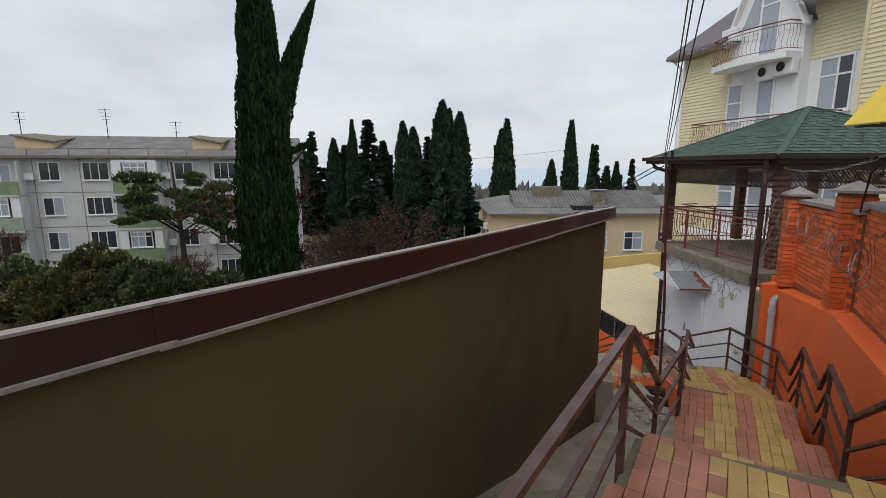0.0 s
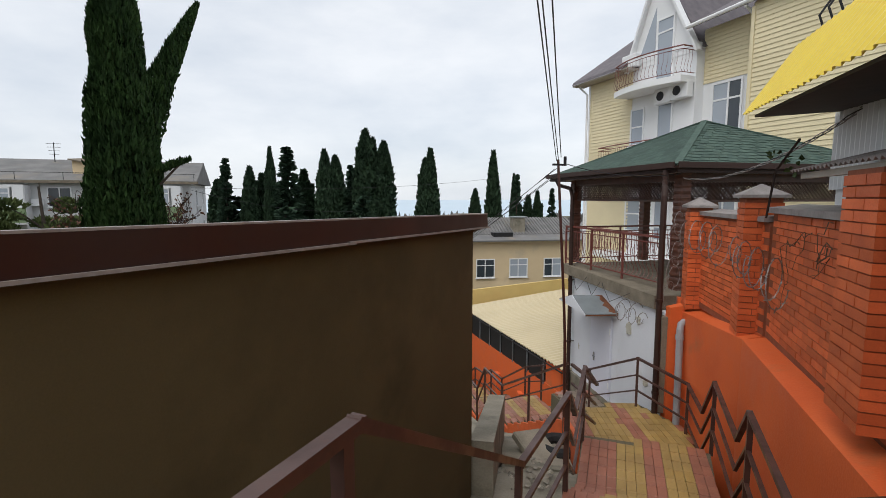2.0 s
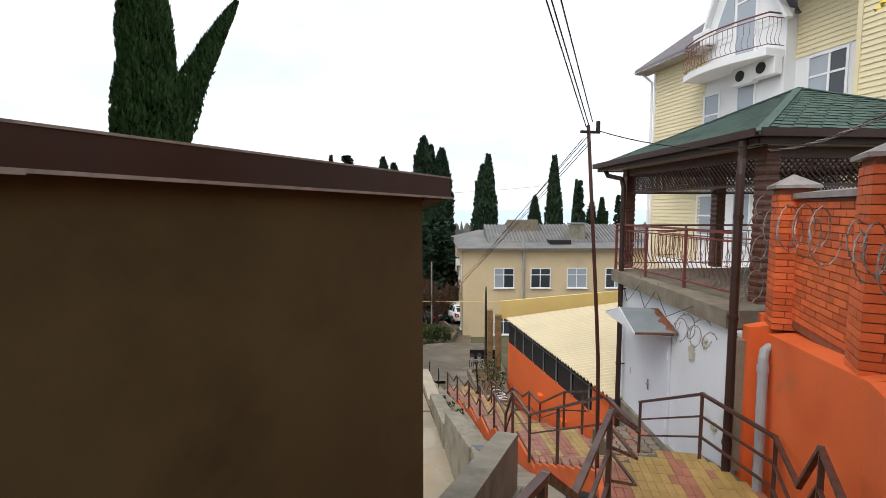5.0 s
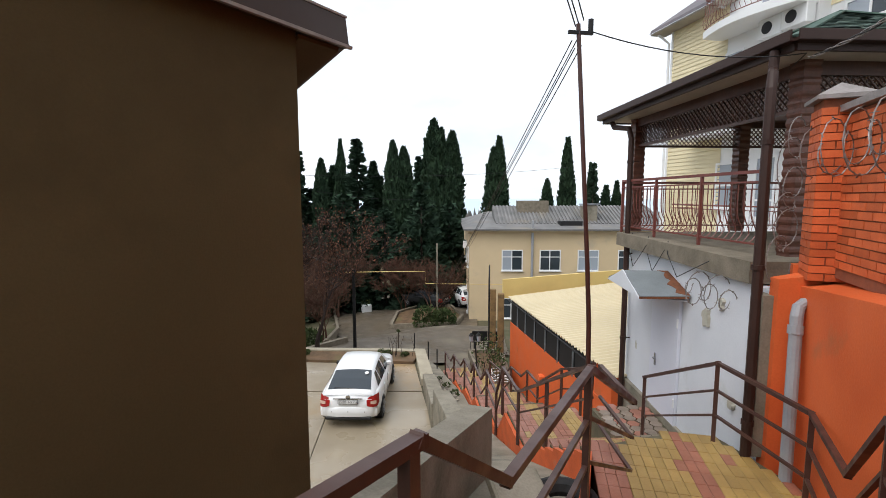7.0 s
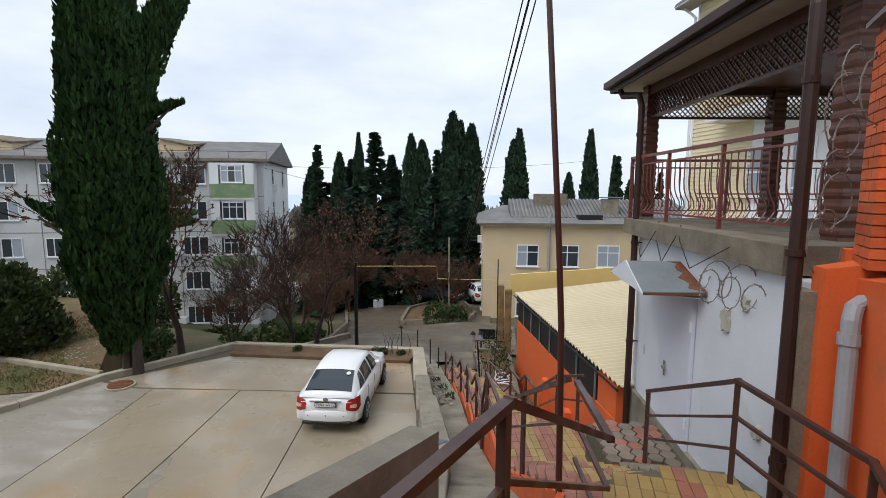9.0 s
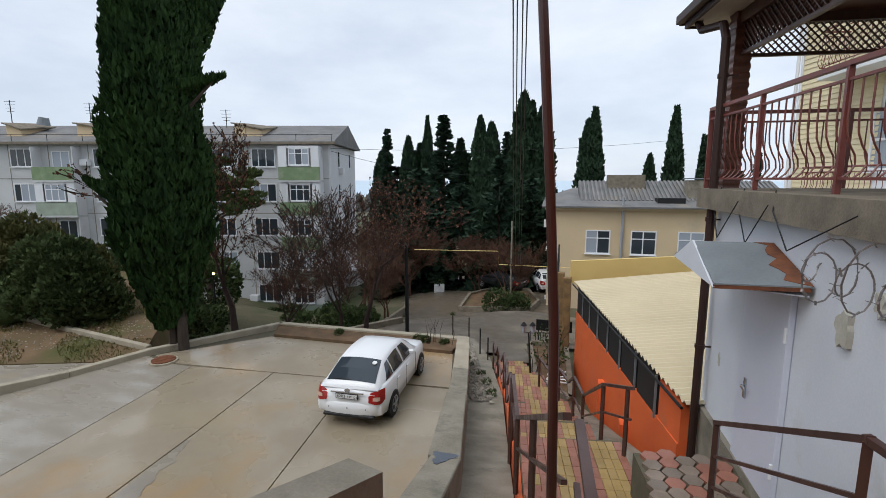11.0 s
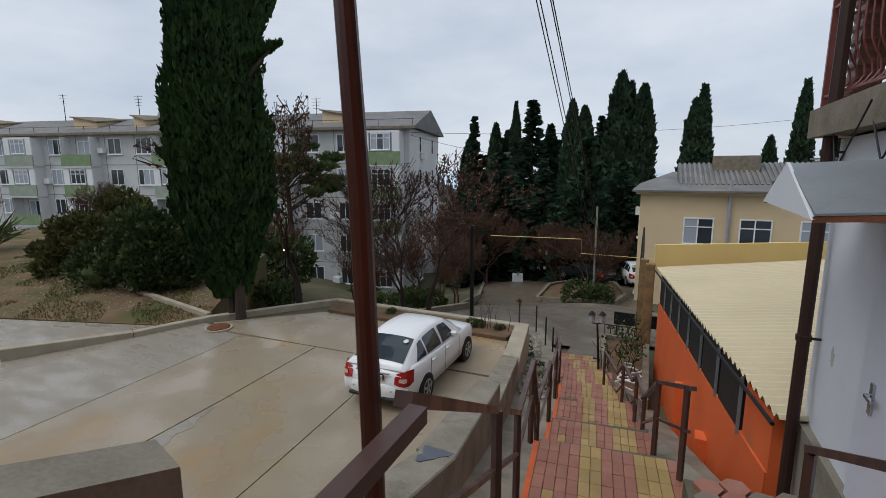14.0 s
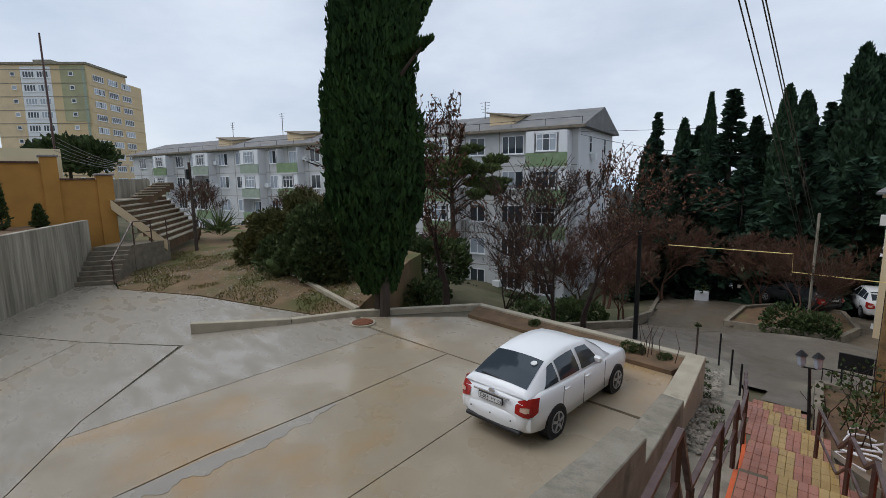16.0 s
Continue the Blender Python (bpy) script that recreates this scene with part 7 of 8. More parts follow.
def bare_tree_mesh(seed, height, spread, mat, depth=6, trunks=1, twig=0.008):
    rng = random.Random(seed)
    stout, fine = ([], []), ([], [])

    def limb(p, q, r0, r1):
        v, f = stout if r0 > 0.028 else fine
        d = (q - p).normalized()
        s = d.cross(Vector((0.3, 0.2, 1)))
        s.normalize()
        u = d.cross(s)
        n = 5 if r0 > 0.03 else 3
        b = len(v)
        for c, r in ((p, r0), (q, r1)):
            for j in range(n):
                a = 2 * math.pi * j / n
                v.append(c + (s * math.cos(a) + u * math.sin(a)) * r)
        for j in range(n):
            f.append((b + j, b + (j + 1) % n, b + n + (j + 1) % n, b + n + j))

    def grow(p, d, ln, r, k):
        if k == 0:
            return
        segs = 3 if k > 2 else 2
        for i in range(segs):
            d = (d + Vector((rng.gauss(0, 0.16), rng.gauss(0, 0.16), rng.gauss(0.03, 0.1)))).normalized()
            q = p + d * (ln / segs)
            r2 = max(twig, r * 0.86)
            limb(p, q, r, r2)
            p, r = q, r2
            if k < depth and rng.random() < 0.55:
                side = (d + Vector((rng.uniform(-1, 1), rng.uniform(-1, 1), rng.uniform(-0.15, 0.6))) * spread).normalized()
                grow(p, side, ln * rng.uniform(0.5, 0.75), max(twig, r * 0.55), k - 2 if k > 2 else k - 1)
        for _ in range(rng.choice((2, 3))):
            side = (d + Vector((rng.uniform(-1, 1), rng.uniform(-1, 1), rng.uniform(-0.1, 0.55))) * spread).normalized()
            grow(p, side, ln * rng.uniform(0.66, 0.88), max(twig, r * 0.66), k - 1)

    for t in range(trunks):
        lean = Vector((rng.uniform(-0.25, 0.25), rng.uniform(-0.25, 0.25), 1)).normalized()
        grow(Vector((0.3 * t, 0.1 * t, 0)), lean, height * 0.27, height * 0.018, depth)
    out = []
    for part_name, (v, f) in (("trunk", stout), ("crown", fine)):
        me = bpy.data.meshes.new(part_name)
        me.from_pydata([tuple(p) for p in v], [], f)
        me.materials.append(mat)
        out.append(me)
    return out


bare1 = bare_tree_mesh(12, 7.6, 0.75, M_twig, 7, 1, 0.009)
bare2 = bare_tree_mesh(13, 6.8, 0.85, M_twig, 7, 1, 0.009)
russet = bare_tree_mesh(15, 5.5, 0.8, M_twig_red, 8, 2, 0.007)
russet2 = bare_tree_mesh(17, 5.5, 0.85, M_twig_red, 8, 2, 0.007)
def last_leaves(seed, fine, n, mat):
    """A few dry leaves that still hang on the twigs."""
    rng = np.random.default_rng(seed)
    co = np.array([v.co for v in fine.vertices])
    pts = co[rng.integers(0, len(co), n)] + rng.normal(0, 0.03, (n, 3))
    d = rng.normal(0, 1, (n, 3))
    v, f = tufts(rng, pts, d / np.linalg.norm(d, axis=1)[:, None], 0.075, 0.1, 1, 0.45)
    return leaf_mesh("dry_leaves", v, f, mat)


bare1.append(last_leaves(91, bare1[1], 2600, M_dry_leaf))
bare2.append(last_leaves(92, bare2[1], 1500, M_dry_leaf))
for i, (x, y, z, s, me, label) in enumerate(((-7.4, 22.3, -7.3, 1.2, bare1, "bare winter tree with dark twisting branches"), (-3.9, 24.4, -8.0, 1.0, bare2, "bare winter tree with dark spreading branches"), (-3.1, 24.9, -8.0, 1.05, bare1, "slim bare winter tree beside the court"),
                                             (-8.0, 26, -9.2, 0.85, bare2, "bare winter tree with dark spreading branches"),
                                             (-6.8, 41, -10.2, 1.1, russet, "russet bare tree by the lane"), (-9.5, 38, -10.4, 1.2, russet2, "russet bare tree by the lane"), (0.4, 38.8, -9.8, 0.9, russet, "russet bare tree on the traffic island"),
                                             (-1.5, 41.5, -10, 0.9, russet2, "russet bare tree on the traffic island"), (-4.8, 31.5, -9.2, 0.8, russet2, "russet bare tree by the lane"), (-12.5, 35, -11.4, 0.9, russet, "russet bare tree below the flats"),
                                             (-7.5, 33, -10, 1.0, russet, "russet bare tree by the lane"), (-24, 24, -6.5, 0.8, russet2, "russet bare shrub on the bank"), (-17, 31, -10.8, 1.1, russet2, "russet bare tree below the flats"))):
    t = thing("bare_tree", label, "tree", at(x, y, z, 67 * i) @ Matrix.Scale(s, 4), "bare trees")
    for m in me:
        ob = new(m.name, m)
        ob.parent = t
# low green shrubs by the lane
lowbush = clump_mesh(41, [(0, 0, 0.6, 0.9, 0.7), (1.0, 0.3, 0.5, 0.8, 0.6)], 700, 0.13, M_bush)
for i, (x, y, z, s) in enumerate(((0.7, 36.1, -9.1, 1.1), (-5.2, 27.6, -8.1, 0.9), (-6.6, 29.5, -9.2, 1.2), (-9.5, 31, -10.2, 1.3), (-15, 37, -11.6, 1.2), (-12.5, 39, -11.6, 1.1), (-20, 36, -11.6, 1.2), (0.9, 36.6, -9.3, 0.7), (-7.2, 24.5, -8.4, 0.9), (-9.3, 22.5, -7.2, 1.0))):
    t = thing("shrub", "low evergreen shrub beside the lane", "shrub", at(x, y, z, 50 * i) @ Matrix.Scale(s, 4), "lane shrubs")
    ob = new("crown", lowbush)
    ob.parent = t
# far winter woods along the sea
rng = np.random.default_rng(77)
n = 2600
cs = np.stack([rng.uniform(-160, 160, n), rng.uniform(150, 230, n), rng.uniform(-20, -8.5, n)], 1)
v, f = tufts(rng, cs, np.tile([0, 0, 1.0], (n, 1)), 5.0, 0.9, 1, 0.3)
w = new("far_woods", leaf_mesh("far_woods", v, f, M_far_land))
tagged(w, "hazy belt of bare trees before the sea", "woods", "", "stuff")
# grass on the bank
rng = np.random.default_rng(78)
n = 40000
gx, gy = rng.uniform(-21, -7.0, n), rng.uniform(13, 22, n)
keep = np.array([noise.noise((x * 0.6, y * 0.6, 3)) > -0.02 and inside((x, y), BANK) for x, y in zip(gx, gy)])
gx, gy = gx[keep], gy[keep]


cs = np.stack([gx, gy, np.array([bank_z(x, y) for x, y in zip(gx, gy)])], 1)
v, f = tufts(rng, cs, np.tile([0.3, -0.3, 0.5], (len(cs), 1)), 0.1, 0.6, 1, 0.12)
tagged(new("grass", leaf_mesh("grass", v, f, M_grass)), "thin winter grass on the bank", "grass", "", "stuff")


# ---- smaller things ----
lamp_pole = thing("utility_pole", "slim black utility pole at the edge of the court", "utility pole", at(-1.64, 25.93, -7.6))
part("pole", pipe([(0, 0, -0.3), (0, 0, 3.95)], 0.085, 10, 0.07), M_black, lamp_pole)
part("cap", pipe([(0, 0, 3.95), (0, 0, 4.05)], 0.10, 10), M_black, lamp_pole)

gas = thing("gas_pipe", "thin yellow overhead gas pipe stepping across the lane", "pipe")
part("pipe", pipe([(-5.45, 37.8, -5.63), (0.4, 37.8, -5.5), (0.42, 37.8, -6.38), (4.3, 37.8, -6.38), (8, 37.9, -6.38)], 0.022, 6), M_yellow_board, gas)
for x in (1.22,):
    part("support", pipe([(x, 37.85, -10.4), (x, 37.85, -3.5 if x > 0 else -5.6)], 0.06, 6), M_concrete_dry, gas)


def sag(a, b, drop, n=12):
    a, b = Vector(a), Vector(b)
    return [a.lerp(b, i / n) - Vector((0, 0, drop * 4 * (i / n) * (1 - i / n))) for i in range(n + 1)]


for name, label, runs in (
        ("overhead_cable", "bundle of thin overhead cables from the steel pole", [((4.86, 9.8, 1.40), (-0.05, -2.8, 4.3), 0.04), ((4.89, 9.8, 1.42), (0.0, -2.8, 4.35), 0.07), ((4.94, 9.82, 1.46), (0.15, -2.8, 4.35), 0.1)]),
        ("overhead_cable", "thin cables running down to the lane", [((4.83, 9.8, 1.27), (1.85, 34.0, -6.2), 0.05), ((4.86, 9.8, 1.2), (1.95, 34.0, -6.15), 0.0), ((4.89, 9.8, 1.3), (2.15, 34.0, -5.6), 0.03), ((4.92, 9.8, 1.22), (2.25, 34.0, -5.55), 0.08)]),
        ("overhead_cable", "sagging black cable to the house", [((5.01, 9.83, 1.36), (7.3, 10.3, 1.25), 0.12), ((7.3, 10.3, 1.25), (11.3, 22.0, 2.0), 0.3)]),
        ("overhead_cable", "thin cable over the court", [((-1.64, 25.93, -3.6), (-14.2, 43.5, -2.2), 0.6), ((-14.0, 42.0, 1.6), (16.0, 66, 3.5), 0.6), ((-14.0, 42.0, 1.4), (-1.0, 49, -0.5), 0.6)])):
    c = thing(name, label, "cable", group="overhead cables")
    for a, b, d in runs:
        part("wire", pipe(sag(a, b, d), 0.006 if a[1] < 20 else 0.014, 4), M_cable, c)
rope = thing("twisted_cable", "pale twisted cable slung from the pavilion to the porch", "cable")
for ph in (0, 2.1, 4.2):
    pts = [p + Vector((0.012 * math.cos(ph + i * 0.9), 0.012 * math.sin(ph + i * 0.9), 0.012 * math.sin(ph + i * 0.9))) for i, p in enumerate(sag((7.2, 10.1, 1.15), (6.5, 6.4, 1.62), 0.22, 46))]
    part("strand", pipe(pts, 0.006, 5), M_wire if ph else M_cable, rope)

# razor wire coils on the wall and round the corner post
razor = thing("razor_wire", "loose coils of razor wire along the wall top", "wire")


def coil(path, r, turns, seed, gauge=0.006):
    rr = random.Random(seed)
    n = turns * 14
    pts = []
    for i in range(n + 1):
        t = i / n
        k = t * (len(path) - 1)
        a, b = Vector(path[min(int(k), len(path) - 2)]), Vector(path[min(int(k), len(path) - 2) + 1])
        p = a.lerp(b, k - min(int(k), len(path) - 2))
        th = 2 * math.pi * i / 14
        q = r * (0.75 + 0.35 * math.sin(i * 0.21 + seed))
        pts.append(p + Vector((q * math.cos(th) * 0.75, q * 0.35 * math.cos(th), q * math.sin(th))))
    bm = bmesh.new()
    tube(bm, pts, gauge, 4)
    for i in range(0, len(pts), 2):
        p = pts[i]
        d = Vector((rr.uniform(-1, 1), rr.uniform(-1, 1), rr.uniform(-1, 1))).normalized() * 0.028
        beam(bm, p - d, p + d, 0.012, 0.003)
    return bm


part("coil", coil([(7.15, 9.9, 0.15), (7.0, 9.2, 0.2), (6.55, 8.2, 0.2)], 0.26, 7, 1), M_wire, razor)
part("coil", coil([(6.5, 7.9, 0.15), (6.0, 7.0, 0.1), (5.5, 6.0, 0.05)], 0.22, 7, 2), M_wire, razor)
part("coil", coil([(7.12, 10.1, 0.5), (7.05, 10.0, -0.3), (6.95, 9.95, -0.9)], 0.24, 6, 3), M_wire, razor)
part("coil", coil([(6.78, 10.4, -1.35), (6.76, 11.5, -1.4)], 0.22, 5, 4), M_wire, razor)
for s in (1, 2, 3):
    rr = random.Random(s)
    part("loose_wire", pipe([Vector((6.83 - 0.05 * s, 10.2 + 0.9 * s + rr.uniform(-.2, .2), -1.0)), Vector((6.68, 10.7 + 0.9 * s, -1.25 - 0.06 * s)), Vector((6.74, 11.2 + 0.9 * s, -1.05)), Vector((6.82, 11.5 + 0.8 * s, -0.88))], 0.006, 4), M_cable, razor)
vine = thing("dry_vine", "leafless vine stems trailing over the brick wall", "vine")
rr = random.Random(9)
for k in range(11):
    s0 = rr.uniform(3.5, 7.4)
    p = Vector((*along(s0, 0.19), rr.uniform(0.35, 0.7)))
    pts = [p]
    for i in range(9):
        s0 += rr.uniform(-0.06, 0.16)
        pts.append(Vector((*along(s0, 0.19 - 0.05 * math.sin(i * 0.8) - 0.02), pts[-1].z + rr.uniform(-0.16, 0.06))))
    part("stem", pipe(pts, 0.005, 4, 0.0025), M_vine, vine)
ivy = thing("climbing_plant", "leafy climber hanging under the porch roof", "plant")
ob = new("leaves_crown", clump_mesh(51, [(6.42, 7.2, 1.28, 0.1, 0.12), (6.3, 6.8, 1.12, 0.12, 0.1)], 9, 0.055, M_bush, 0.2, 0.5))
ob.parent = ivy
ob.name = "foliage"
part("stem", pipe([(6.4, 7.3, 0.6), (6.3, 7.1, 1.1), (6.0, 6.5, 1.35)], 0.012, 5), M_twig, ivy)

# street lamp, planting bed and scrap metal beside the lower stairs
lamp = thing("street_lamp", "black lantern on a slim post by the planting bed", "street lamp", at(4.05, 21.3, -6.9) @ pose(0, 0, 0, 0, -4, 0))
part("post", pipe([(0, 0, 0), (0, 0, 1.55)], 0.035, 8, 0.025), M_black, lamp)
for sx in (-0.13, 0.13):
    ln = part("lantern", pipe([(sx, 0, 1.56), (sx, 0, 1.6), (sx, 0, 1.78)], 0.05, 6, 0.085), M_glass_pale, lamp)
    bm = bmesh.new()
    tube(bm, [(sx, 0, 1.78), (sx, 0, 1.88)], 0.11, 6, 0.02)
    part("lantern_cap", bm, M_black, ln)
part("arm", bar((-0.13, 0, 1.55), (0.13, 0, 1.55), 0.025), M_black, lamp)

bedding = structure(thing("planting_bed", "small planting bed with a stone edge", "flower bed"))
BEDP = [(4.25, 20.85), (5.25, 20.0), (5.0, 24.3), (3.72, 24.2)]
part("soil", solid(BEDP, -8, -6.75), M_soil, bedding)
for a, b in zip(BEDP, BEDP[1:] + BEDP[:1]):
    part("edge_stone", bar((*a, -6.75), (*b, -6.75), 0.16, 0.3), M_slab, bedding)
part("verge", solid([(5.95, 12.9), (6.6, 13.2), (5.45, 20.2), (4.5, 20.6), (5.0, 17.5)], -8.4, [-4.45, -4.4, -6.9, -7.0, -6.1]), M_concrete_dry, bedding)
roses = thing("rose_bush", "thin leafy rose stems in the planting bed", "shrub")
rr = random.Random(31)
for k in range(16):
    x, y = rr.uniform(4.1, 5.0), rr.uniform(21.0, 24.0)
    part("stem", pipe([(x, y, -6.8), (x + rr.uniform(-.2, .2), y + rr.uniform(-.2, .2), -6.2), (x + rr.uniform(-.35, .35), y + rr.uniform(-.3, .3), -5.7 + rr.uniform(-.2, .3))], 0.012, 4, 0.005), M_twig, roses)
ob = new("foliage", clump_mesh(52, [(rr.uniform(4.0, 4.9), rr.uniform(21.2, 24), rr.uniform(-6.4, -5.8), 0.3, 0.22) for _ in range(14)], 20, 0.075, M_bush, 0.3, 0.5))
ob.parent = roses
fence = thing("low_fence", "low black wire fence round the bed", "fence")
for i in range(8):
    part("fence_post", bar((3.75 + 0.18 * i, 24.28, -7.3), (3.75 + 0.18 * i, 24.28, -6.3), 0.02), M_black, fence)
part("fence_rail", bar((3.72, 24.28, -6.3), (5.05, 24.28, -6.3), 0.025), M_black, fence)
scrap = thing("bent_hoses", "tangle of pale bent hoses lying in the bed", "hose")
for k in range(4):
    a0 = 0.6 * k
    part("hose", pipe([(4.85 + 0.35 * math.cos(a0 + t * 0.5) * (1 - 0.05 * k), 20.9 + 0.35 * k + 0.3 * math.sin(a0 + t * 0.5), -6.68 + 0.05 * math.sin(t)) for t in range(11)], 0.022, 6), M_frame_white, scrap)
for i, (x, y, h) in enumerate(((1.25, 25.2, 1.0), (2.04, 23.5, 0.95), (2.46, 22.75, 0.8))):
    bollard = thing("post", "thin dark steel marker post beside the lane", "post", at(x, y, -6.9 - 0.13 * (y - 22.5)), "marker posts")
    part("rod", pipe([(0, 0, -0.2), (0, 0, h)], 0.025, 6), M_black, bollard)

# planting in the kerb strip
yucca = thing("yucca", "small spiky yucca at the corner of the court", "plant", at(0.45, 25.7, -7.4) @ Matrix.Scale(0.6, 4))
part("stem", pipe([(0, 0, 0), (0, 0, 1.7)], 0.05, 7), M_bark, yucca)
rng = np.random.default_rng(61)
n = 90
d = rng.normal(0, 1, (n, 3))
d[:, 2] = np.abs(d[:, 2]) * 0.9 + 0.1
d /= np.linalg.norm(d, axis=1)[:, None]
v, f = tufts(rng, np.array([0, 0, 1.75]) + d * 0.1, d, 0.22, 0.25, 1, 0.07)
ob = new("leaf_rosette", leaf_mesh("leaf_rosette", v, f, M_bush))
ob.parent = yucca
for i, (x, y, s) in enumerate(((0.75, 20.45, 0.2), (1.5, 20.5, 0.13), (-1.9, 20.4, 0.15))):
    t = thing("shrub", "small sparse shrub in the kerb strip", "shrub", at(x, y, -5.68, 40 * i) @ Matrix.Scale(s, 4), "kerb shrubs")
    ob = new("crown", lowbush)
    ob.parent = t
twigs = thing("sapling", "leafless saplings in the kerb strip", "sapling")
rr = random.Random(14)
for k in range(8):
    x, y = rr.uniform(1.0, 1.8), 20.5 + rr.uniform(-.2, .2)
    part("stem", pipe([(x, y, -5.7), (x + rr.uniform(-.08, .08), y, -5.3), (x + rr.uniform(-.2, .2), y, -4.95)], 0.01, 4, 0.004), M_twig, twigs)
pots = thing("yucca", "clump of grey-green spiky grass on the bank", "plant", at(-23.0, 18.9, -5.1))
v, f = tufts(rng, np.tile([0, 0, 0.5], (n, 1)) + d * 0.6, d, 1.5, 0.1, 1, 0.03)
ob = new("leaf_rosette", leaf_mesh("leaf_rosette", v, f, M_pine))
ob.parent = pots
for i, (x, y, h, r) in enumerate(((-18.6, 9.9, 1.7, 0.35), (-18.9, 11.0, 0.8, 0.35))):
    t = thing("topiary", "small clipped conifer in the raised bed", "shrub", at(x, y, -3.45), "clipped conifers")
    ob = new("crown", clump_mesh(70 + i, [(0, 0, h * k / 4, r * (1 - k / 5.5), h / 5) for k in range(1, 5)], 220, 0.1, M_bush))
    ob.parent = t
    part("stem", pipe([(0, 0, -0.1), (0, 0, h * 0.6)], 0.04, 5), M_bark, t)

manhole = thing("manhole_cover", "round rusty manhole cover at the edge of the wet court", "manhole cover", at(-5.55, 17.3, LOT))
bm = bmesh.new()
tube(bm, [(0, 0, -0.02), (0, 0, 0.05)], 0.36, 24)
part("ring", bm, M_kerb, manhole)
bm = bmesh.new()
tube(bm, [(0, 0, 0.04), (0, 0, 0.075)], 0.30, 24)
cover = part("cover", bm, M_rust, manhole)
for k in range(-2, 3):
    part("rib", bx(-0.22, 0.09 * k - 0.015, 0.074, 0.22, 0.09 * k + 0.015, 0.084), M_rust, cover)

# pebbles and debris
rng = np.random.default_rng(90)


def pebbles(name, label, spots, size):
    v, f = [], []
    for x, y, z in spots:
        r = size * rng.uniform(0.4, 1.3)
        b = len(v)
        o = rng.uniform(0.6, 1.2, 6) * r
        v += [(x + o[0], y, z), (x, y + o[1], z), (x - o[2], y, z), (x, y - o[3], z), (x, y, z + o[4] * 0.7)]
        f += [(b, b + 1, b + 4), (b + 1, b + 2, b + 4), (b + 2, b + 3, b + 4), (b + 3, b, b + 4)]
    return tagged(raw(name, v, f, M_stone), label, "stones", "", "stuff")


pebbles("pebbles", "loose stones in the strip below the court", [(lerp((2.75, 0), (0.5, 0), (y - 17.8) / 7.8)[0] + rng.uniform(0.0, 0.75), y, -5.98 - (y - 18) * 0.182) for y in rng.uniform(17.8, 25.4, 900)], 0.06)
weeds = thing("weeds", "low green weeds growing along the stony strip", "weeds")
ob = new("foliage", clump_mesh(53, [(3.35 - 0.31 * k - (0.25 if k > 2 else 0), 18.4 + 0.95 * k, -6.0 - 0.18 * k, 0.14, 0.09) for k in range(8)], 90, 0.06, M_bush, 0.5, 0.2))
ob.parent = weeds
pebbles("gravel", "pale gravel scattered on the bank", [(x, y, bank_z(x, y)) for x, y in zip(rng.uniform(-20, -7.5, 3500), rng.uniform(13, 20, 3500)) if inside((x, y), BANK) and noise.noise((x * 0.3, y * 0.3, 8)) > -0.2], 0.035)
pebbles("rubble", "broken concrete bits beside the stairs", [(x, y, -2.5 - 0.28 * (y - 7.4)) for x, y in zip(rng.uniform(3.55, 4.3, 60), rng.uniform(7.4, 8.7, 60))], 0.05)
block_stone = thing("broken_slab", "broken concrete slab piece leaning by the stairs", "slab", pose(4.35, 8.9, -2.85, 18, 6, 20))
part("piece", bx(-0.25, -0.3, -0.06, 0.25, 0.3, 0.06, bevel=0.02), M_concrete_dry, block_stone)
tyre = thing("old_tyre", "worn black tyre planter beside the stairs", "tyre", at(4.72, 8.98, -2.98))
bm = bmesh.new()
rings = []
for i in range(20):
    a = 2 * math.pi * i / 20
    rings.append([(math.cos(a) * (0.24 + 0.085 * math.cos(b)), math.sin(a) * (0.24 + 0.085 * math.cos(b)), 0.08 + 0.085 * math.sin(b)) for b in (2 * math.pi * k / 8 for k in range(9))])
loft(bm, rings + rings[:1])
part("ring", bm, M_tyre, tyre)

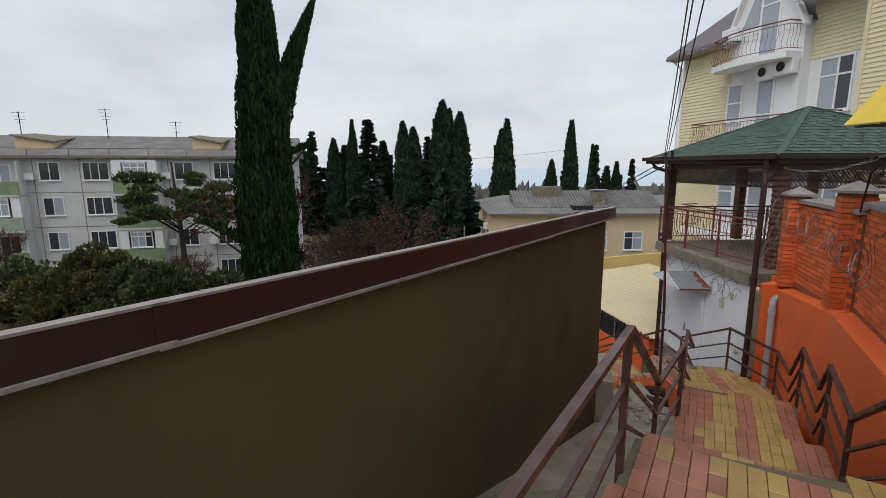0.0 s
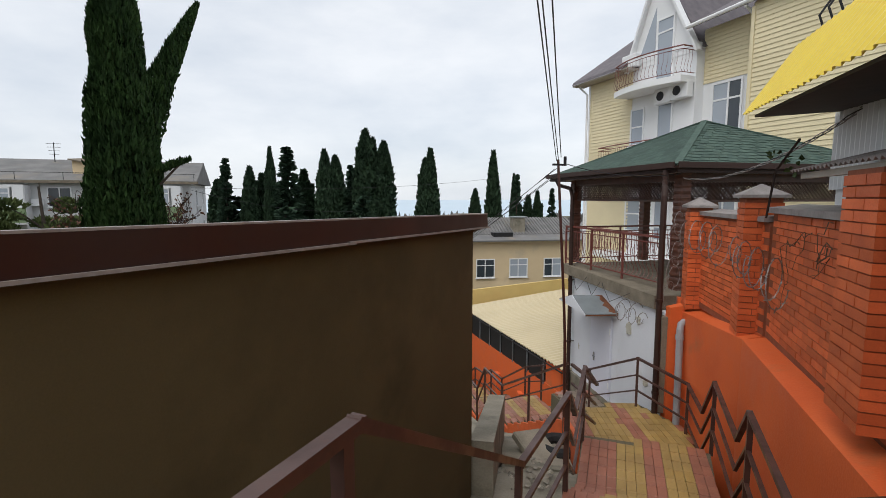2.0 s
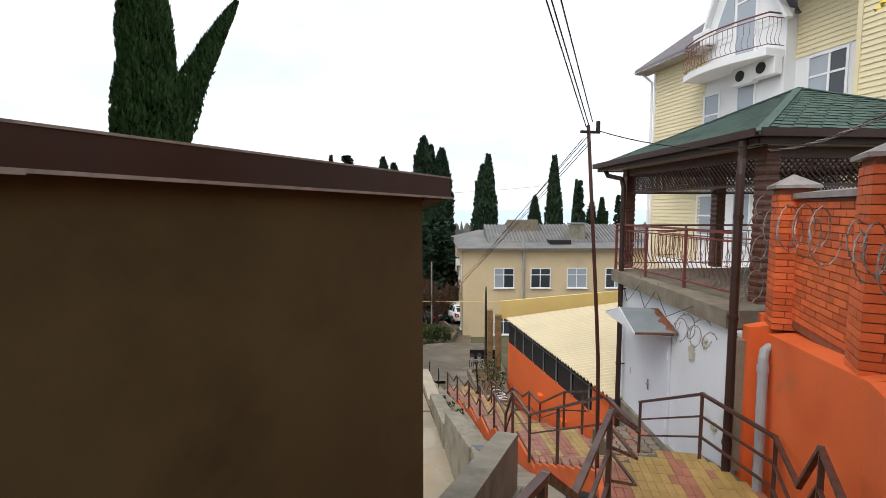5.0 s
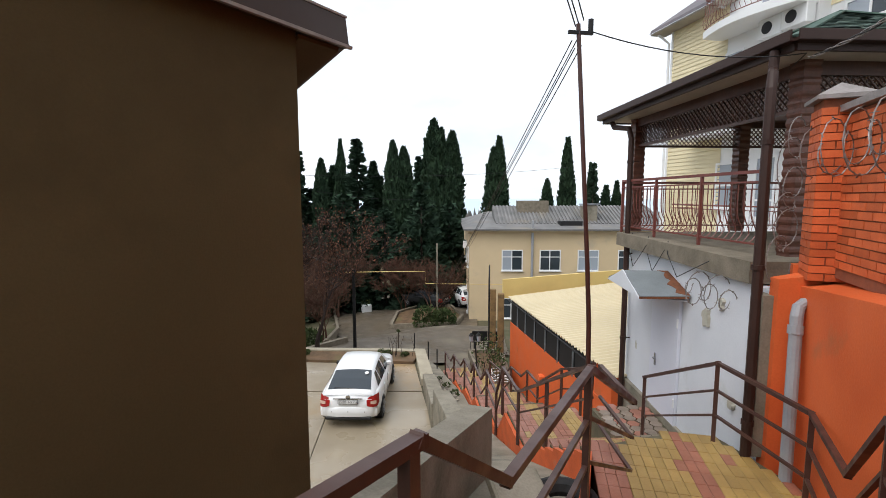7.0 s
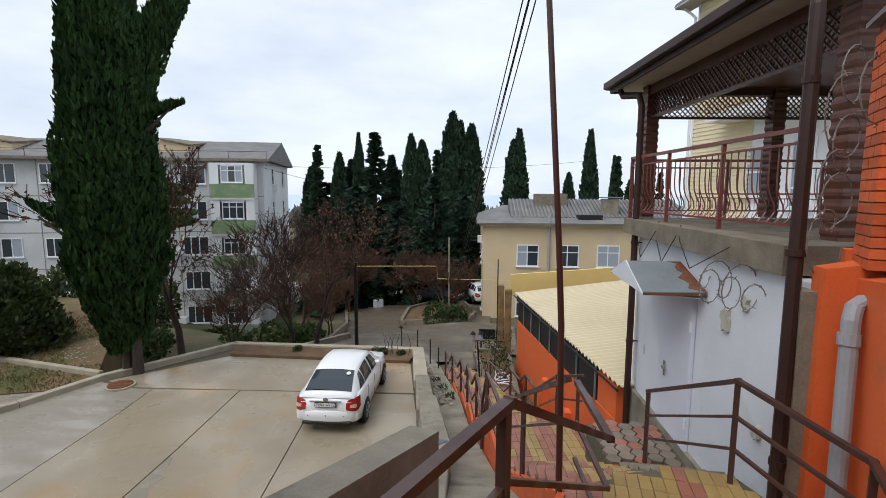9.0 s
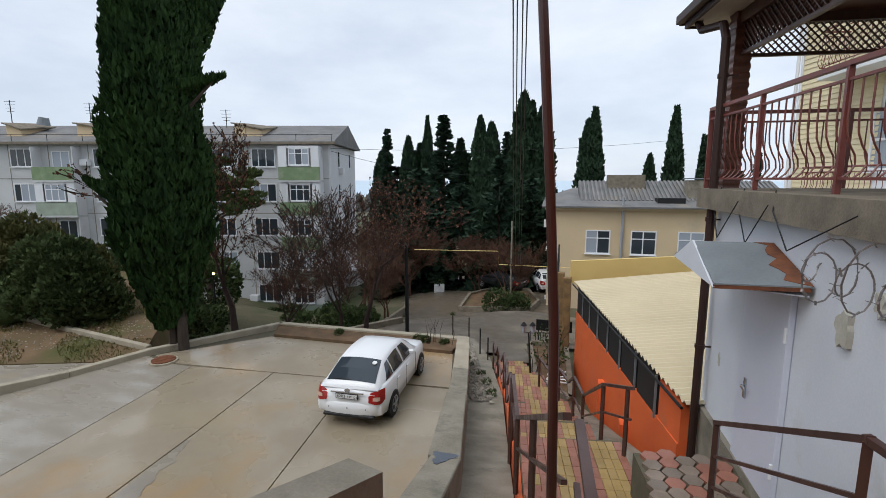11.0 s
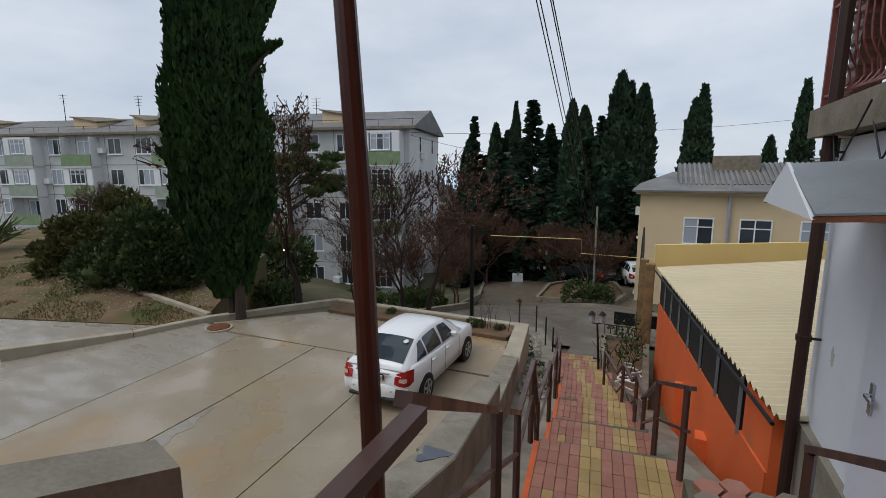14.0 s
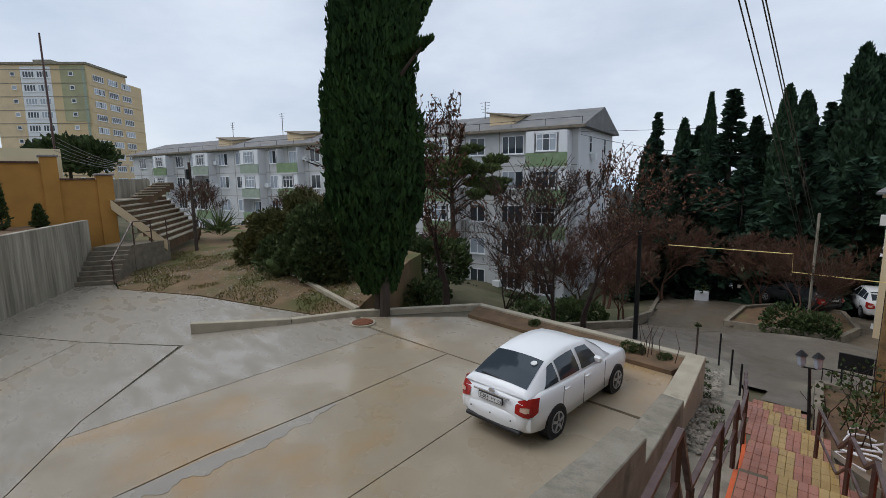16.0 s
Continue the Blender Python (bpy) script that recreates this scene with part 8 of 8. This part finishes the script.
# parked cars down the lane
for i, (x, y, turn, paint, label) in enumerate(((2.5, 45.6, 80, M_car_white, "white car parked by the far verge"), (1.6, 41.9, 60, M_car_dark, "dark car parked beside the beige building"), (3.7, 41.9, 20, M_car_white, "white car parked beside the beige building"), (-4.8, 47.6, 95, M_car_dark, "dark off-road car parked under the trees"))):
    hatchback(at(x, y, ground_z(x, y) + 0.13, turn), paint, label, group="parked cars")
planter = thing("planter_box", "white concrete planter box in the lane", "planter", at(-4.9, 42.0, ground_z(-4.9, 42.0) + 0.1, 18))
part("box", bx(-0.4, -0.4, 0, 0.4, 0.4, 0.65, bevel=0.05), M_house_white, planter)
ob = new("plant", clump_mesh(81, [(0, 0, 0.8, 0.35, 0.2)], 60, 0.14, M_pine))
ob.parent = planter
bank_lamp = thing("street_lamp", "small lit amber lamp among the shrubs", "street lamp", at(-9.8, 24.0, -7.6))
part("post", pipe([(0, 0, 0), (0, 0, 2.7)], 0.03, 6), M_black, bank_lamp)
bm = bmesh.new()
bmesh.ops.create_icosphere(bm, subdivisions=2, radius=0.055, matrix=Matrix.Translation((0, 0, 2.75)))
part("bulb", bm, M_lamp_glow, bank_lamp, "glowing amber bulb")
hill_pole = thing("utility_pole", "dark wooden utility pole by the hillside stairs", "utility pole", at(-20.6, 17.0, -5.2))
part("pole", pipe([(0, 0, -0.3), (0, 0, 4.45)], 0.09, 8, 0.07), M_bark, hill_pole)
part("junction_box", bx(-0.05, -0.22, 3.6, 0.23, -0.08, 4.1), M_black_plastic, hill_pole)
mast = thing("flagpole", "thin rusty mast behind the ochre wall", "mast", at(-24, 12.05, -4))
part("mast", pipe([(0, 0, 0), (0, 0, 9.2)], 0.06, 6, 0.04), M_pole, mast)

hill_wires = thing("overhead_cable", "pale parallel wires over the hillside stairs", "cable", group="overhead cables")
for k in range(5):
    part("wire", pipe(sag((-20.7, 12.0 - 0.05 * k, 0.2 - 0.17 * k), (-40.0, 17.5, -0.3 - 0.07 * k), 0.25, 8), 0.012, 4), M_wire, hill_wires)
dry = thing("bare_shrub", "russet leafless shrub beside the hillside stairs", "shrub", at(-24.5, 18.0, -5.1) @ Matrix.Scale(0.62, 4))
for m in russet2:
    ob = new(m.name, m)
    ob.parent = dry
